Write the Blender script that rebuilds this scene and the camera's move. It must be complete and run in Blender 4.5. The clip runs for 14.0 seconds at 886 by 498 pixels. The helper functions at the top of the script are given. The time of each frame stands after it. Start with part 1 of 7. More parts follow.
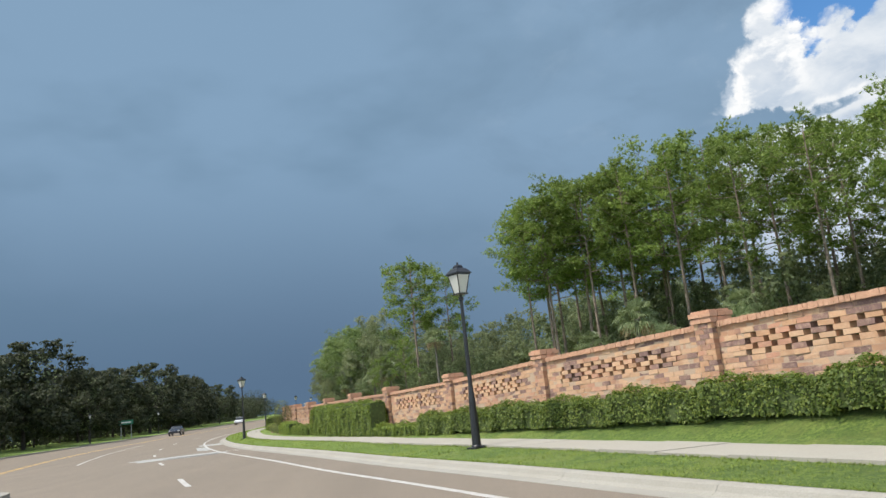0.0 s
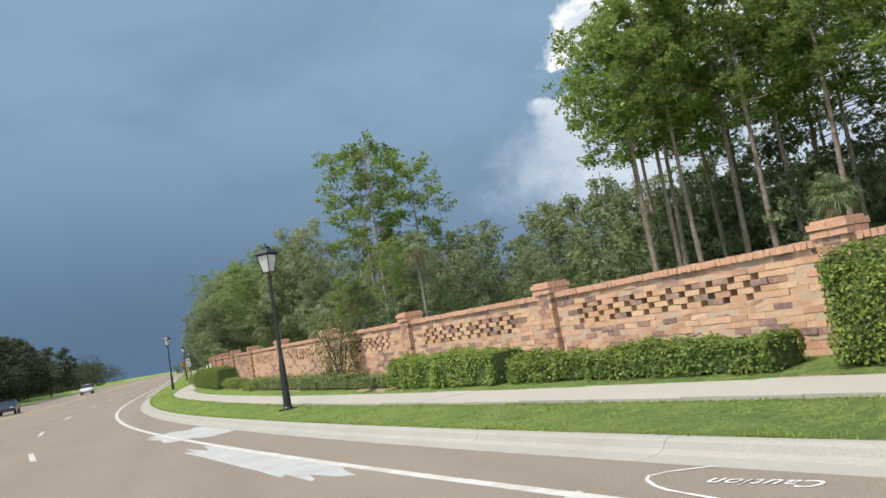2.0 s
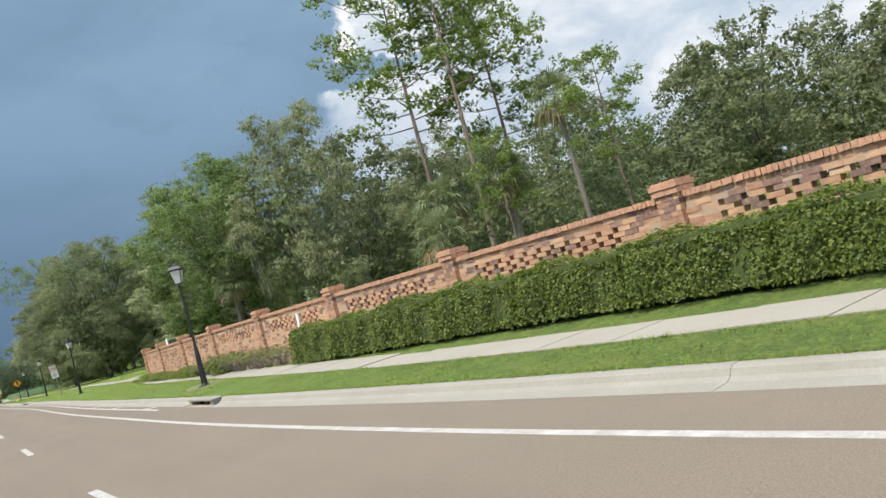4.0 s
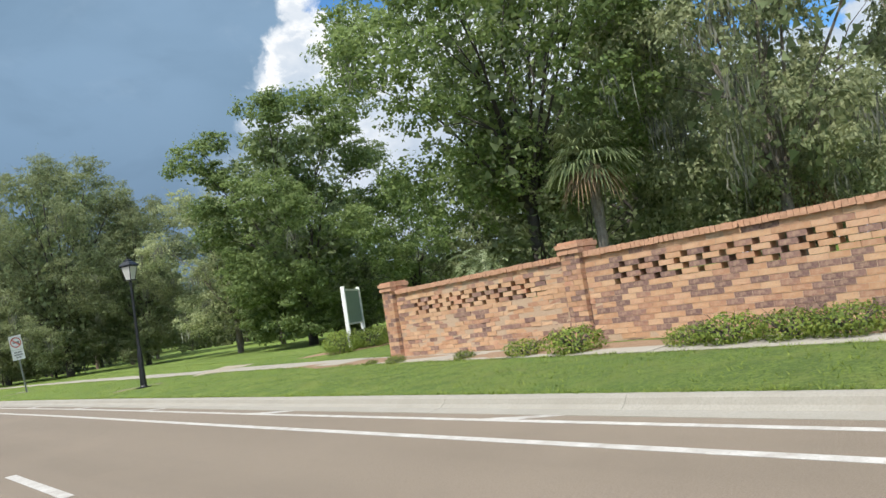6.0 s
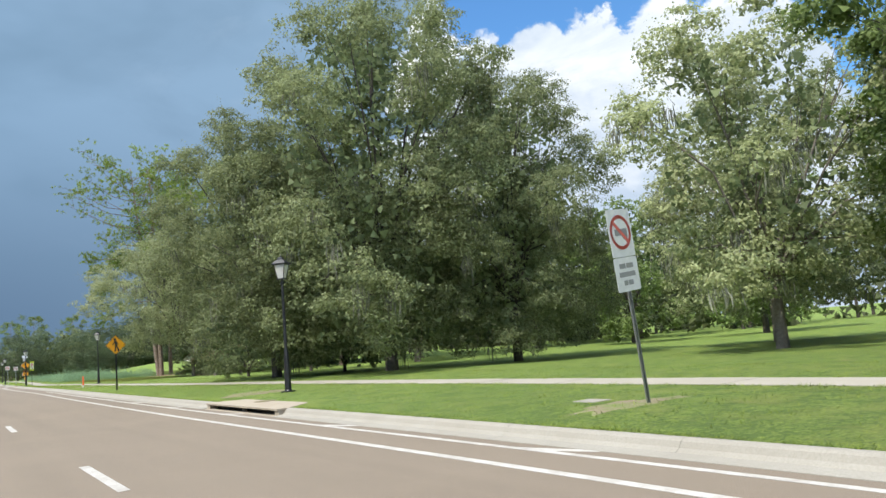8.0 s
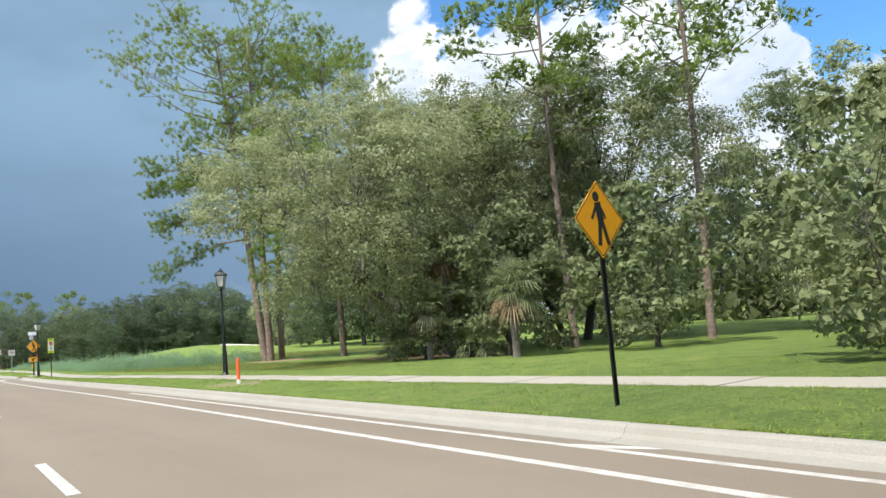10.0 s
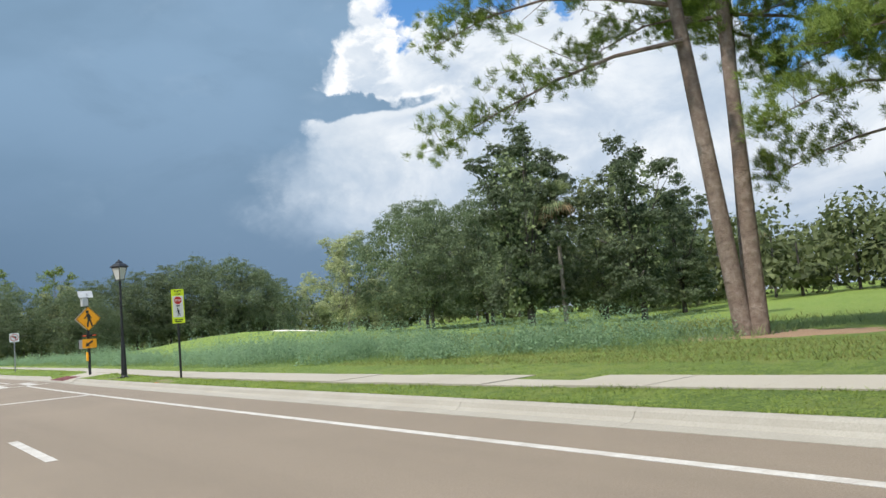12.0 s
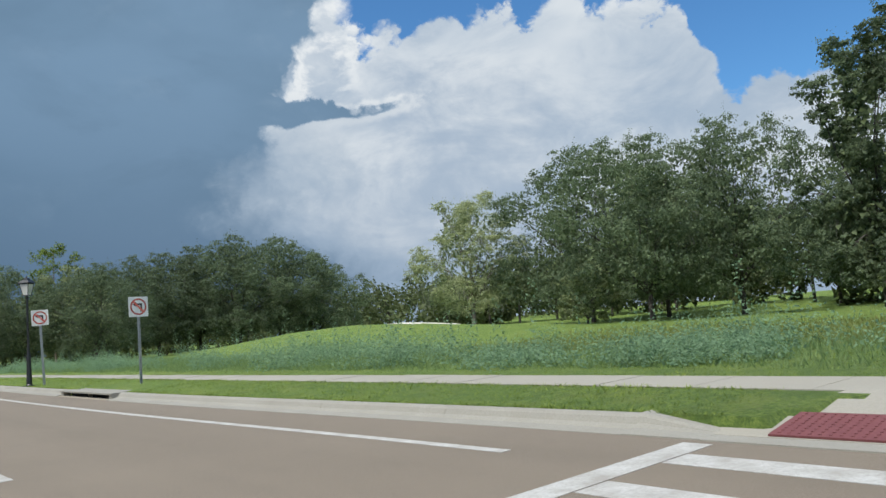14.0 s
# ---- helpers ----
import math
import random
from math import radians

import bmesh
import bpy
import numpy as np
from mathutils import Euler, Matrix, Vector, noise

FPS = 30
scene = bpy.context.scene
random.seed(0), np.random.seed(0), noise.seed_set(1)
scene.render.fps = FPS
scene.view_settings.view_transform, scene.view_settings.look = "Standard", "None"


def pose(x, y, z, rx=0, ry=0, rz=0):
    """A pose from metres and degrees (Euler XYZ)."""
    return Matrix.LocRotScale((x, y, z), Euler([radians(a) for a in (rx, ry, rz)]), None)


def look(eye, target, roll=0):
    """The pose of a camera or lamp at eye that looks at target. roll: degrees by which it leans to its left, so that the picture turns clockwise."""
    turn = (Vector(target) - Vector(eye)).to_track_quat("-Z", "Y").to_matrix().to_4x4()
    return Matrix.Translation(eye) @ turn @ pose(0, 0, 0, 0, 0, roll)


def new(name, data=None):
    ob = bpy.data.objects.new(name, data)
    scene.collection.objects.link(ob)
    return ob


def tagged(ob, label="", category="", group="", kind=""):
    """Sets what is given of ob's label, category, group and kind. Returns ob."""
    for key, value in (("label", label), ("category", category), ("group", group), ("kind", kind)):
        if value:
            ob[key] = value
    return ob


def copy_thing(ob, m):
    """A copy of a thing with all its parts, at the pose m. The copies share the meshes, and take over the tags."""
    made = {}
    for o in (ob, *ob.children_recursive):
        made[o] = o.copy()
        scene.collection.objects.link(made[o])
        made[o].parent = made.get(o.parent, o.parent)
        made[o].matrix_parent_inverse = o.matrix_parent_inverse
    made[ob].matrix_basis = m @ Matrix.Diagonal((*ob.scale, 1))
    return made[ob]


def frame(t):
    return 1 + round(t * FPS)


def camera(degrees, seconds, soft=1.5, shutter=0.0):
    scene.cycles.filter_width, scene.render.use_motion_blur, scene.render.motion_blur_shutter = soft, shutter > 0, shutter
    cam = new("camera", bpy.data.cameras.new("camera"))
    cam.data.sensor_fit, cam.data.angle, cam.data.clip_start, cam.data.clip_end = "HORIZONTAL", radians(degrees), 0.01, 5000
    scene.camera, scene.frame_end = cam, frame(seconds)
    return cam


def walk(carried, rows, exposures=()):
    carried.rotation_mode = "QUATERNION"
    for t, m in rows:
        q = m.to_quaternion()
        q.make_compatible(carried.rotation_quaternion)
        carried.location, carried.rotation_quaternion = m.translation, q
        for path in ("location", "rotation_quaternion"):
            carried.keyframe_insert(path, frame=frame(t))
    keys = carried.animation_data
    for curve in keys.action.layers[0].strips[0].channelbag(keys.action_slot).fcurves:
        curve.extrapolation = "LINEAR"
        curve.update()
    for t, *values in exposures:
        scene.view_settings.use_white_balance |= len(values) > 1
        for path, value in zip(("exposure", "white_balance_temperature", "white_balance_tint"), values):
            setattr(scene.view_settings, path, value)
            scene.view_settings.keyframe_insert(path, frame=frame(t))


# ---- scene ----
cam = camera(61.3, 14.0)
PATH = [
    (0, (1.772, -7.466, 1.755), (2.048, -5.523, 2.139), -5.95),
    (0.5, (-0.899, 1.518, 1.762), (-0.537, 3.452, 2.117), -6.46),
    (1, (-3.268, 10.398, 1.826), (-2.807, 12.321, 2.129), -6.79),
    (1.5, (-5.75, 19.029, 1.75), (-5.166, 20.925, 1.997), -7.76),
    (2, (-8.184, 28.146, 1.707), (-7.496, 30.013, 1.909), -9.41),
    (2.2, (-9.217, 31.882, 1.661), (-8.474, 33.729, 1.852), -10.25),
    (4.3, (-16.761, 72.595, 1.704), (-15.567, 74.199, 1.766), -15.72),
    (4.5, (-17.009, 76.661, 1.732), (-15.783, 78.24, 1.793), -16.10),
    (5, (-17.13, 86.73, 1.759), (-15.849, 88.264, 1.836), -15.24),
    (5.5, (-17.039, 96.211, 1.69), (-15.716, 97.708, 1.789), -12.54),
    (6, (-16.922, 105.453, 1.45), (-15.567, 106.917, 1.592), -8.91),
    (6.5, (-16.443, 114.843, 1.374), (-15.16, 116.363, 1.583), -6.52),
    (7, (-16.26, 123.671, 1.439), (-15.059, 125.252, 1.685), -5.25),
    (7.5, (-16.142, 132.656, 1.484), (-14.999, 134.28, 1.729), -4.93),
    (8, (-15.893, 141.369, 1.439), (-14.778, 143.012, 1.679), -4.84),
    (8.5, (-15.94, 150.158, 1.484), (-14.834, 151.809, 1.713), -4.70),
    (8.7, (-15.977, 153.697, 1.532), (-14.867, 155.346, 1.75), -4.79),
    (10.8, (-15.129, 195.264, 1.339), (-13.936, 196.858, 1.536), -4.89),
    (11, (-15.152, 198.8, 1.366), (-13.953, 200.39, 1.552), -5.12),
    (11.5, (-15.189, 207.811, 1.325), (-13.967, 209.383, 1.508), -5.03),
    (12, (-15.192, 216.812, 1.330), (-13.948, 218.367, 1.513), -4.97),
    (12.5, (-15.229, 225.619, 1.340), (-13.962, 227.156, 1.519), -5.22),
    (13, (-15.098, 234.553, 1.340), (-13.808, 236.071, 1.517), -5.48),
    (13.5, (-14.949, 243.354, 1.348), (-13.629, 244.847, 1.516), -5.78),
    (13.6, (-14.752, 245.196, 1.393), (-13.434, 246.691, 1.56), -5.7),
    (14, (-14.505, 252.849, 1.270), (-13.177, 254.331, 1.466), -4.80),
]
walk(cam, [(t, look(eye, target, roll)) for t, eye, target, roll in PATH], [(0.0, 0.11, 6500, 10.0), (1.0, 0.12, 6500, 10.0), (2.2, 0.22, 6500, 10.0), (5.0, 0.2, 6500, 10.0), (7.0, 0.22, 6400, 10.0), (8.0, 0.4, 6400, 10.0), (8.7, 0.42, 6400, 10.0), (11.0, 0.56, 6500, 10.0), (11.5, 0.43, 6500, 10.0), (12.5, 0.02, 6350, 9.0), (13.0, -0.14, 6250, 8.0), (14.0, -0.2, 6200, 8.0)])

# ------------------------------------------------------------------ world, sun
SUN_AZ, SUN_EL = -97.0, 59.0          # degrees: azimuth from +y towards +x, height
W = bpy.data.worlds.new("sky")
scene.world = W
W.use_nodes = True
WN, WL = W.node_tree.nodes, W.node_tree.links
WN.clear()


def wn(kind, **sets):
    n = WN.new(kind)
    for k, v in sets.items():
        if k == "op":
            n.operation = v
        elif k == "ins":
            for i, x in v.items():
                if hasattr(x, "is_output"):
                    WL.new(x, n.inputs[i])
                else:
                    n.inputs[i].default_value = x
    return n


def wmath(op, a, b=0.0, c=0.0, clamp=False):
    n = wn("ShaderNodeMath", op=op, ins={0: a, 1: b, 2: c})
    n.use_clamp = clamp
    return n.outputs[0]


def wstep(v, lo, hi):
    n = WN.new("ShaderNodeMapRange")
    n.interpolation_type = "SMOOTHSTEP"
    WL.new(v, n.inputs[0])
    for i, x in ((1, lo), (2, hi), (3, 0.0), (4, 1.0)):
        if hasattr(x, "is_output"):
            WL.new(x, n.inputs[i])
        else:
            n.inputs[i].default_value = x
    return n.outputs[0]


def wmix(f, a, b):
    n = WN.new("ShaderNodeMix")
    n.data_type = "RGBA"
    for i, x in ((0, f), (6, a), (7, b)):
        if hasattr(x, "is_output"):
            WL.new(x, n.inputs[i])
        else:
            n.inputs[i].default_value = x if i == 0 else (*x, 1.0)
    return n.outputs[2]


def wnoise(vec, scale, detail=6.0, rough=0.55, stretch=(1, 1, 1), shift=(0, 0, 0), warp=0.0):
    mp = WN.new("ShaderNodeMapping")
    WL.new(vec, mp.inputs[0])
    mp.inputs[1].default_value, mp.inputs[3].default_value = shift, stretch
    n = WN.new("ShaderNodeTexNoise")
    WL.new(mp.outputs[0], n.inputs["Vector"])
    n.inputs["Scale"].default_value, n.inputs["Detail"].default_value = scale, detail
    n.inputs["Roughness"].default_value, n.inputs["Distortion"].default_value = rough, warp
    return n.outputs[0]


sky = WN.new("ShaderNodeTexSky")
sky.sky_type, sky.sun_disc = "NISHITA", False
sky.sun_elevation, sky.sun_rotation = radians(SUN_EL), radians(SUN_AZ)
sky.air_density, sky.dust_density, sky.ozone_density = 1.0, 0.6, 1.4
tc = WN.new("ShaderNodeTexCoord")
dvec = tc.outputs["Generated"]
sep = wn("ShaderNodeSeparateXYZ", ins={0: dvec})
DEG = 57.29578
az = wmath("MULTIPLY", wmath("ARCTAN2", sep.outputs[0], sep.outputs[1]), DEG)
el = wmath("MULTIPLY", wmath("ARCSINE", sep.outputs[2]), DEG)
n_edge = wmath("SUBTRACT", wnoise(dvec, 7.0, 10.0, 0.62, shift=(3.1, 1.7, 0.4)), 0.5)
n_puff = wnoise(dvec, 10.0, 11.0, 0.60, (1, 1, 1.6), (7.3, 2.2, 5.0), 0.25)
n_soft = wnoise(dvec, 3.2, 4.0, 0.5, (1, 1, 2.2), (1.3, 8.2, 2.0))
vor = WN.new("ShaderNodeTexVoronoi")
vor.inputs["Scale"].default_value, vor.inputs["Detail"].default_value, vor.inputs["Roughness"].default_value = 16.0, 3.0, 0.55
bent = wn("ShaderNodeVectorMath", op="MULTIPLY_ADD", ins={0: wn("ShaderNodeCombineXYZ", ins={0: n_edge, 1: n_puff, 2: n_edge}).outputs[0], 1: (0.10, 0.10, 0.10), 2: dvec}).outputs[0]
WL.new(bent, vor.inputs["Vector"])
billow = wmath("SUBTRACT", 0.88, vor.outputs["Distance"])
# the storm: slate blue, darker towards the horizon, with faint streaks
storm_low, storm_high = (0.096, 0.160, 0.252), (0.218, 0.340, 0.484)
storm = wmix(wstep(el, 1.0, 21.0), storm_low, storm_high)
storm = wmix(wmath("MULTIPLY", wstep(n_soft, 0.44, 0.74), 0.50), storm, (0.11, 0.192, 0.282))
storm = wmix(wmath("MULTIPLY", wmath("MULTIPLY", wstep(n_puff, 0.52, 0.78), wstep(az, 2.0, 30.0)), 0.40), storm, (0.33, 0.44, 0.565))
storm = wmix(wmath("MULTIPLY", wstep(az, -4.0, 24.0), 0.32), storm, (0.245, 0.360, 0.495))
n_lump = wnoise(dvec, 4.2, 7.0, 0.58, (1, 1, 2.0), (5.2, 0.3, 3.1), 0.5)
storm = wmix(wmath("MULTIPLY", wmath("MULTIPLY", wmath("MULTIPLY", wstep(n_lump, 0.46, 0.66), wstep(az, 0.0, 22.0)), wstep(el, 5.0, 14.0)), 0.42), storm, (0.150, 0.235, 0.335))
# the lit cumulus: white tops with grey bases
n_body = wnoise(dvec, 5.5, 9.0, 0.62, (1, 1, 1.9), (2.6, 4.1, 0.7), 0.6)
puff = wmath("ADD", wmath("ADD", n_body, wmath("MULTIPLY", billow, 0.10)), wmath("MULTIPLY", el, 0.007))
cumulus = wmix(wstep(puff, 0.40, 0.80), (0.47, 0.555, 0.665), (0.84, 0.865, 0.885))
cumulus = wmix(wmath("MULTIPLY", wstep(n_soft, 0.50, 0.68), 0.40), cumulus, (0.45, 0.55, 0.67))
# open blue above and between the clouds
blue = wn("ShaderNodeVectorMath", op="MULTIPLY", ins={0: sky.outputs[0], 1: (0.080, 0.130, 0.165)}).outputs[0]
floor_el = wmath("SUBTRACT", 22.3, wmath("MULTIPLY", wstep(az, 60.5, 64.5), 7.0))
h_open = wmath("ADD", wmath("SUBTRACT", el, floor_el), wmath("ADD", wmath("MULTIPLY", n_edge, 9.0), wmath("MULTIPLY", billow, -2.5)))
open_sky = wmath("MULTIPLY", wstep(h_open, -0.3, 0.7), wstep(wmath("ADD", az, wmath("MULTIPLY", n_edge, 10.0)), 34.0, 36.0))
# the storm's edge climbs to the right with height, runs out low down, and sends a grey tongue into the white
edge_at = wmath("ADD", 21.2, wmath("MULTIPLY", el, 0.43))
edge_at = wmath("ADD", edge_at, wmath("MULTIPLY", wmath("SUBTRACT", 1.0, wstep(el, 3.0, 9.0)), 11.0))
tongue = wmath("MULTIPLY", wstep(wmath("ADD", el, wmath("MULTIPLY", n_edge, 4.0)), 15.6, 16.6), wmath("SUBTRACT", 1.0, wstep(wmath("ADD", el, wmath("MULTIPLY", n_edge, 4.0)), 17.0, 18.0)))
edge_at = wmath("ADD", edge_at, wmath("MULTIPLY", tongue, 7.5))
edge_in = wmath("ADD", wmath("ADD", wmath("SUBTRACT", az, edge_at), wmath("MULTIPLY", n_edge, 10.0)), wmath("MULTIPLY", wmath("SUBTRACT", billow, 0.45), 3.0))
rim = wmath("MULTIPLY", wmath("MULTIPLY", wstep(edge_in, 0.2, 1.6), wmath("SUBTRACT", 1.0, wstep(edge_in, 3.0, 9.0))), wstep(el, 12.0, 18.0))
cumulus = wmix(wmath("MULTIPLY", rim, wstep(n_puff, 0.40, 0.52)), cumulus, (0.97, 0.97, 0.96))
near_edge = wmath("MULTIPLY", wmath("SUBTRACT", 1.0, wstep(edge_in, 1.0, 10.0)), wmath("SUBTRACT", 1.0, wstep(el, 12.5, 19.5)))
cumulus = wmix(wmath("MULTIPLY", near_edge, 0.75), cumulus, (0.40, 0.495, 0.605))
lit = wmix(open_sky, cumulus, blue)
soft_low = wmath("MULTIPLY", wmath("SUBTRACT", 1.0, wstep(el, 9.0, 17.0)), 3.6)
lit_side = wstep(edge_in, wmath("SUBTRACT", -0.7, soft_low), wmath("ADD", 0.8, soft_low))
low_grey = wmath("SUBTRACT", 1.0, wstep(wmath("ADD", el, wmath("MULTIPLY", n_edge, 9.0)), 4.0, 12.0))
lit = wmix(wmath("MULTIPLY", low_grey, 0.45), lit, (0.30, 0.40, 0.54))
front = wmix(lit_side, storm, lit)
# fair sky with scattered cloud behind the camera, where the sun stands
# this cloud stays out of view; it is brightened to fill the shadows
fair = wmix(wmath("MULTIPLY", wstep(n_puff, 0.44, 0.60), 0.9), blue, (2.5, 2.5, 2.5))
behind = wmath("MAXIMUM", wstep(wmath("ABSOLUTE", wmath("SUBTRACT", az, 20.0)), 75.0, 110.0), wstep(el, 38.0, 62.0))
full = wmix(behind, front, fair)
full = wn("ShaderNodeVectorMath", op="MULTIPLY", ins={0: full, 1: (10.0, 10.0, 10.0)}).outputs[0]
bg = wn("ShaderNodeBackground", ins={0: full, 1: 0.1})
WL.new(bg.outputs[0], wn("ShaderNodeOutputWorld").inputs[0])

sun = new("sun", bpy.data.lights.new("sun", "SUN"))
sun.data.energy, sun.data.angle, sun.data.color = 4.7, radians(0.53), (1.0, 0.94, 0.84)
sx = math.sin(radians(SUN_AZ)) * math.cos(radians(SUN_EL))
sy = math.cos(radians(SUN_AZ)) * math.cos(radians(SUN_EL))
sun.matrix_world = look((sx * 300, sy * 300, math.sin(radians(SUN_EL)) * 300), (0, 0, 0))


# ------------------------------------------------------------------ materials
def material(name, rough=0.8, metal=0.0):
    m = bpy.data.materials.new(name)
    m.use_nodes = True
    b = m.node_tree.nodes["Principled BSDF"]
    b.inputs["Roughness"].default_value, b.inputs["Metallic"].default_value = rough, metal
    return m, m.node_tree.nodes, m.node_tree.links, b


def ramp(nodes, links, fac, stops):
    r = nodes.new("ShaderNodeValToRGB")
    el_ = r.color_ramp.elements
    while len(el_) < len(stops):
        el_.new(0.5)
    for e, (p, c) in zip(el_, stops):
        e.position, e.color = p, (*c, 1)
    links.new(fac, r.inputs[0])
    return r.outputs[0]


def noise_tex(nodes, links, scale, detail=5.0, rough=0.6, coord="Object", stretch=None):
    t = nodes.new("ShaderNodeTexCoord")
    n = nodes.new("ShaderNodeTexNoise")
    n.inputs["Scale"].default_value, n.inputs["Detail"].default_value, n.inputs["Roughness"].default_value = scale, detail, rough
    if stretch:
        mp = nodes.new("ShaderNodeMapping")
        mp.inputs[3].default_value = stretch
        links.new(t.outputs[coord], mp.inputs[0])
        links.new(mp.outputs[0], n.inputs["Vector"])
    else:
        links.new(t.outputs[coord], n.inputs["Vector"])
    return n.outputs[0]


def mix_col(nodes, links, fac, a, b, mode="MIX"):
    n = nodes.new("ShaderNodeMix")
    n.data_type, n.blend_type = "RGBA", mode
    for i, x in ((0, fac), (6, a), (7, b)):
        if hasattr(x, "is_output"):
            links.new(x, n.inputs[i])
        else:
            n.inputs[i].default_value = x if i == 0 else (*x, 1.0)
    return n.outputs[2]


def bump(nodes, links, b, height, strength=0.3, dist=0.02):
    n = nodes.new("ShaderNodeBump")
    n.inputs["Strength"].default_value, n.inputs["Distance"].default_value = strength, dist
    links.new(height, n.inputs["Height"])
    links.new(n.outputs[0], b.inputs["Normal"])


def grained(name, lo, mid, hi, fine=60.0, broad=0.6, rough=0.85, relief=0.3, dist=0.01, stain=None, stain_amount=0.4):
    """A surface with fine grain, and broad stains over it."""
    m, n, l, b = material(name, rough)
    f = noise_tex(n, l, fine, 6.0, 0.7)
    col = ramp(n, l, f, [(0.25, lo), (0.5, mid), (0.78, hi)])
    g = noise_tex(n, l, broad, 6.0, 0.62)
    st = ramp(n, l, g, [(0.38, (0, 0, 0)), (0.68, (stain_amount,) * 3)])
    col = mix_col(n, l, st, col, stain or lo)
    l.new(col, b.inputs["Base Color"])
    if relief:
        bump(n, l, b, f, relief, dist)
    return m


def plain(name, col, rough=0.5, metal=0.0, wear=0.12, scale=9.0):
    """Paint or plastic, with a little soiling."""
    m, n, l, b = material(name, rough, metal)
    f = noise_tex(n, l, scale, 6.0, 0.65)
    c = ramp(n, l, f, [(0.3, tuple(v * (1 - wear) for v in col)), (0.7, tuple(min(1, v * (1 + wear * 0.6)) for v in col))])
    l.new(c, b.inputs["Base Color"])
    return m


def leafy(name, dark, mid, light, glow=0.35, rough=0.72, per="island"):
    """Leaves: each its own tint, some light passing through."""
    m, n, l, b = material(name, rough)
    if per == "island":
        r = n.new("ShaderNodeNewGeometry").outputs["Random Per Island"]
    else:
        r = n.new("ShaderNodeObjectInfo").outputs["Random"]
    col = ramp(n, l, r, [(0.0, dark), (0.55, mid), (1.0, light)])
    big = noise_tex(n, l, 0.35, 3.0, 0.6)
    col = mix_col(n, l, ramp(n, l, big, [(0.35, (0, 0, 0)), (0.7, (0.45,) * 3)]), col, dark)
    tree = n.new("ShaderNodeObjectInfo").outputs["Random"]
    hs = n.new("ShaderNodeHueSaturation")
    l.new(col, hs.inputs["Color"])
    mr = n.new("ShaderNodeMapRange")
    l.new(tree, mr.inputs[0])
    mr.inputs[3].default_value, mr.inputs[4].default_value = 0.8, 1.2
    l.new(mr.outputs[0], hs.inputs["Value"])
    l.new(hs.outputs[0], b.inputs["Base Color"])
    tr = n.new("ShaderNodeBsdfTranslucent")
    l.new(hs.outputs[0], tr.inputs[0])
    mx = n.new("ShaderNodeMixShader")
    mx.inputs[0].default_value = glow
    l.new(b.outputs[0], mx.inputs[1])
    l.new(tr.outputs[0], mx.inputs[2])
    l.new(mx.outputs[0], n["Material Output"].inputs[0])
    return m


def make_asphalt():
    m, n, l, b = material("asphalt", 0.9)
    f = noise_tex(n, l, 60.0, 7.0, 0.8)
    col = ramp(n, l, f, [(0.36, (0.116, 0.093, 0.068)), (0.50, (0.175, 0.142, 0.105)), (0.64, (0.246, 0.204, 0.155))])
    tr = noise_tex(n, l, 1.0, 4.0, 0.6, stretch=(0.9, 0.035, 1.0))
    col = mix_col(n, l, ramp(n, l, tr, [(0.40, (0, 0, 0)), (0.64, (0.50,) * 3)]), col, (0.141, 0.114, 0.084))
    st = noise_tex(n, l, 0.22, 7.0, 0.68)
    col = mix_col(n, l, ramp(n, l, st, [(0.47, (0, 0, 0)), (0.68, (0.45,) * 3)]), col, (0.208, 0.169, 0.125))
    sp = noise_tex(n, l, 2.6, 8.0, 0.75)
    col = mix_col(n, l, ramp(n, l, sp, [(0.60, (0, 0, 0)), (0.72, (0.35,) * 3)]), col, (0.107, 0.085, 0.063))
    l.new(col, b.inputs["Base Color"])
    bump(n, l, b, f, 0.4, 0.008)
    return m


M_ASPHALT = make_asphalt()
M_CONCRETE = grained("kerb_concrete", (0.216, 0.203, 0.169), (0.275, 0.260, 0.221), (0.320, 0.307, 0.268), 40, 1.1, 0.9, 0.2, 0.006, (0.231, 0.214, 0.177), 0.6)
M_WALK = grained("walk_concrete", (0.251, 0.233, 0.191), (0.307, 0.286, 0.237), (0.353, 0.331, 0.279), 35, 0.7, 0.9, 0.15, 0.005, (0.272, 0.247, 0.200), 0.5)
M_PATCH = grained("patch_sealer", (0.27, 0.27, 0.25), (0.33, 0.335, 0.31), (0.39, 0.39, 0.37), 30, 1.5, 0.85, 0.2, 0.005, (0.22, 0.21, 0.20), 0.5)
M_PATCH_DARK = grained("patch_asphalt", (0.10, 0.095, 0.09), (0.135, 0.13, 0.12), (0.18, 0.17, 0.16), 40, 1.0, 0.9, 0.3, 0.006)
M_PAINT = grained("road_paint", (0.30, 0.28, 0.25), (0.46, 0.45, 0.42), (0.56, 0.55, 0.525), 30, 3.2, 0.7, 0.2, 0.004, (0.26, 0.235, 0.20), 0.75)
M_YELLOW_PAINT = grained("yellow_road_paint", (0.50, 0.29, 0.05), (0.60, 0.36, 0.07), (0.66, 0.42, 0.12), 45, 2.2, 0.7, 0.2, 0.004, (0.40, 0.30, 0.16), 0.5)
M_DIRT = grained("bare_soil", (0.140, 0.105, 0.070), (0.205, 0.160, 0.110), (0.270, 0.218, 0.158), 18, 2.2, 1.0, 0.6, 0.03, (0.115, 0.165, 0.030), 0.95)
M_MULCH = grained("pine_straw", (0.17, 0.105, 0.06), (0.25, 0.165, 0.10), (0.34, 0.24, 0.16), 22, 0.8, 1.0, 0.7, 0.03)
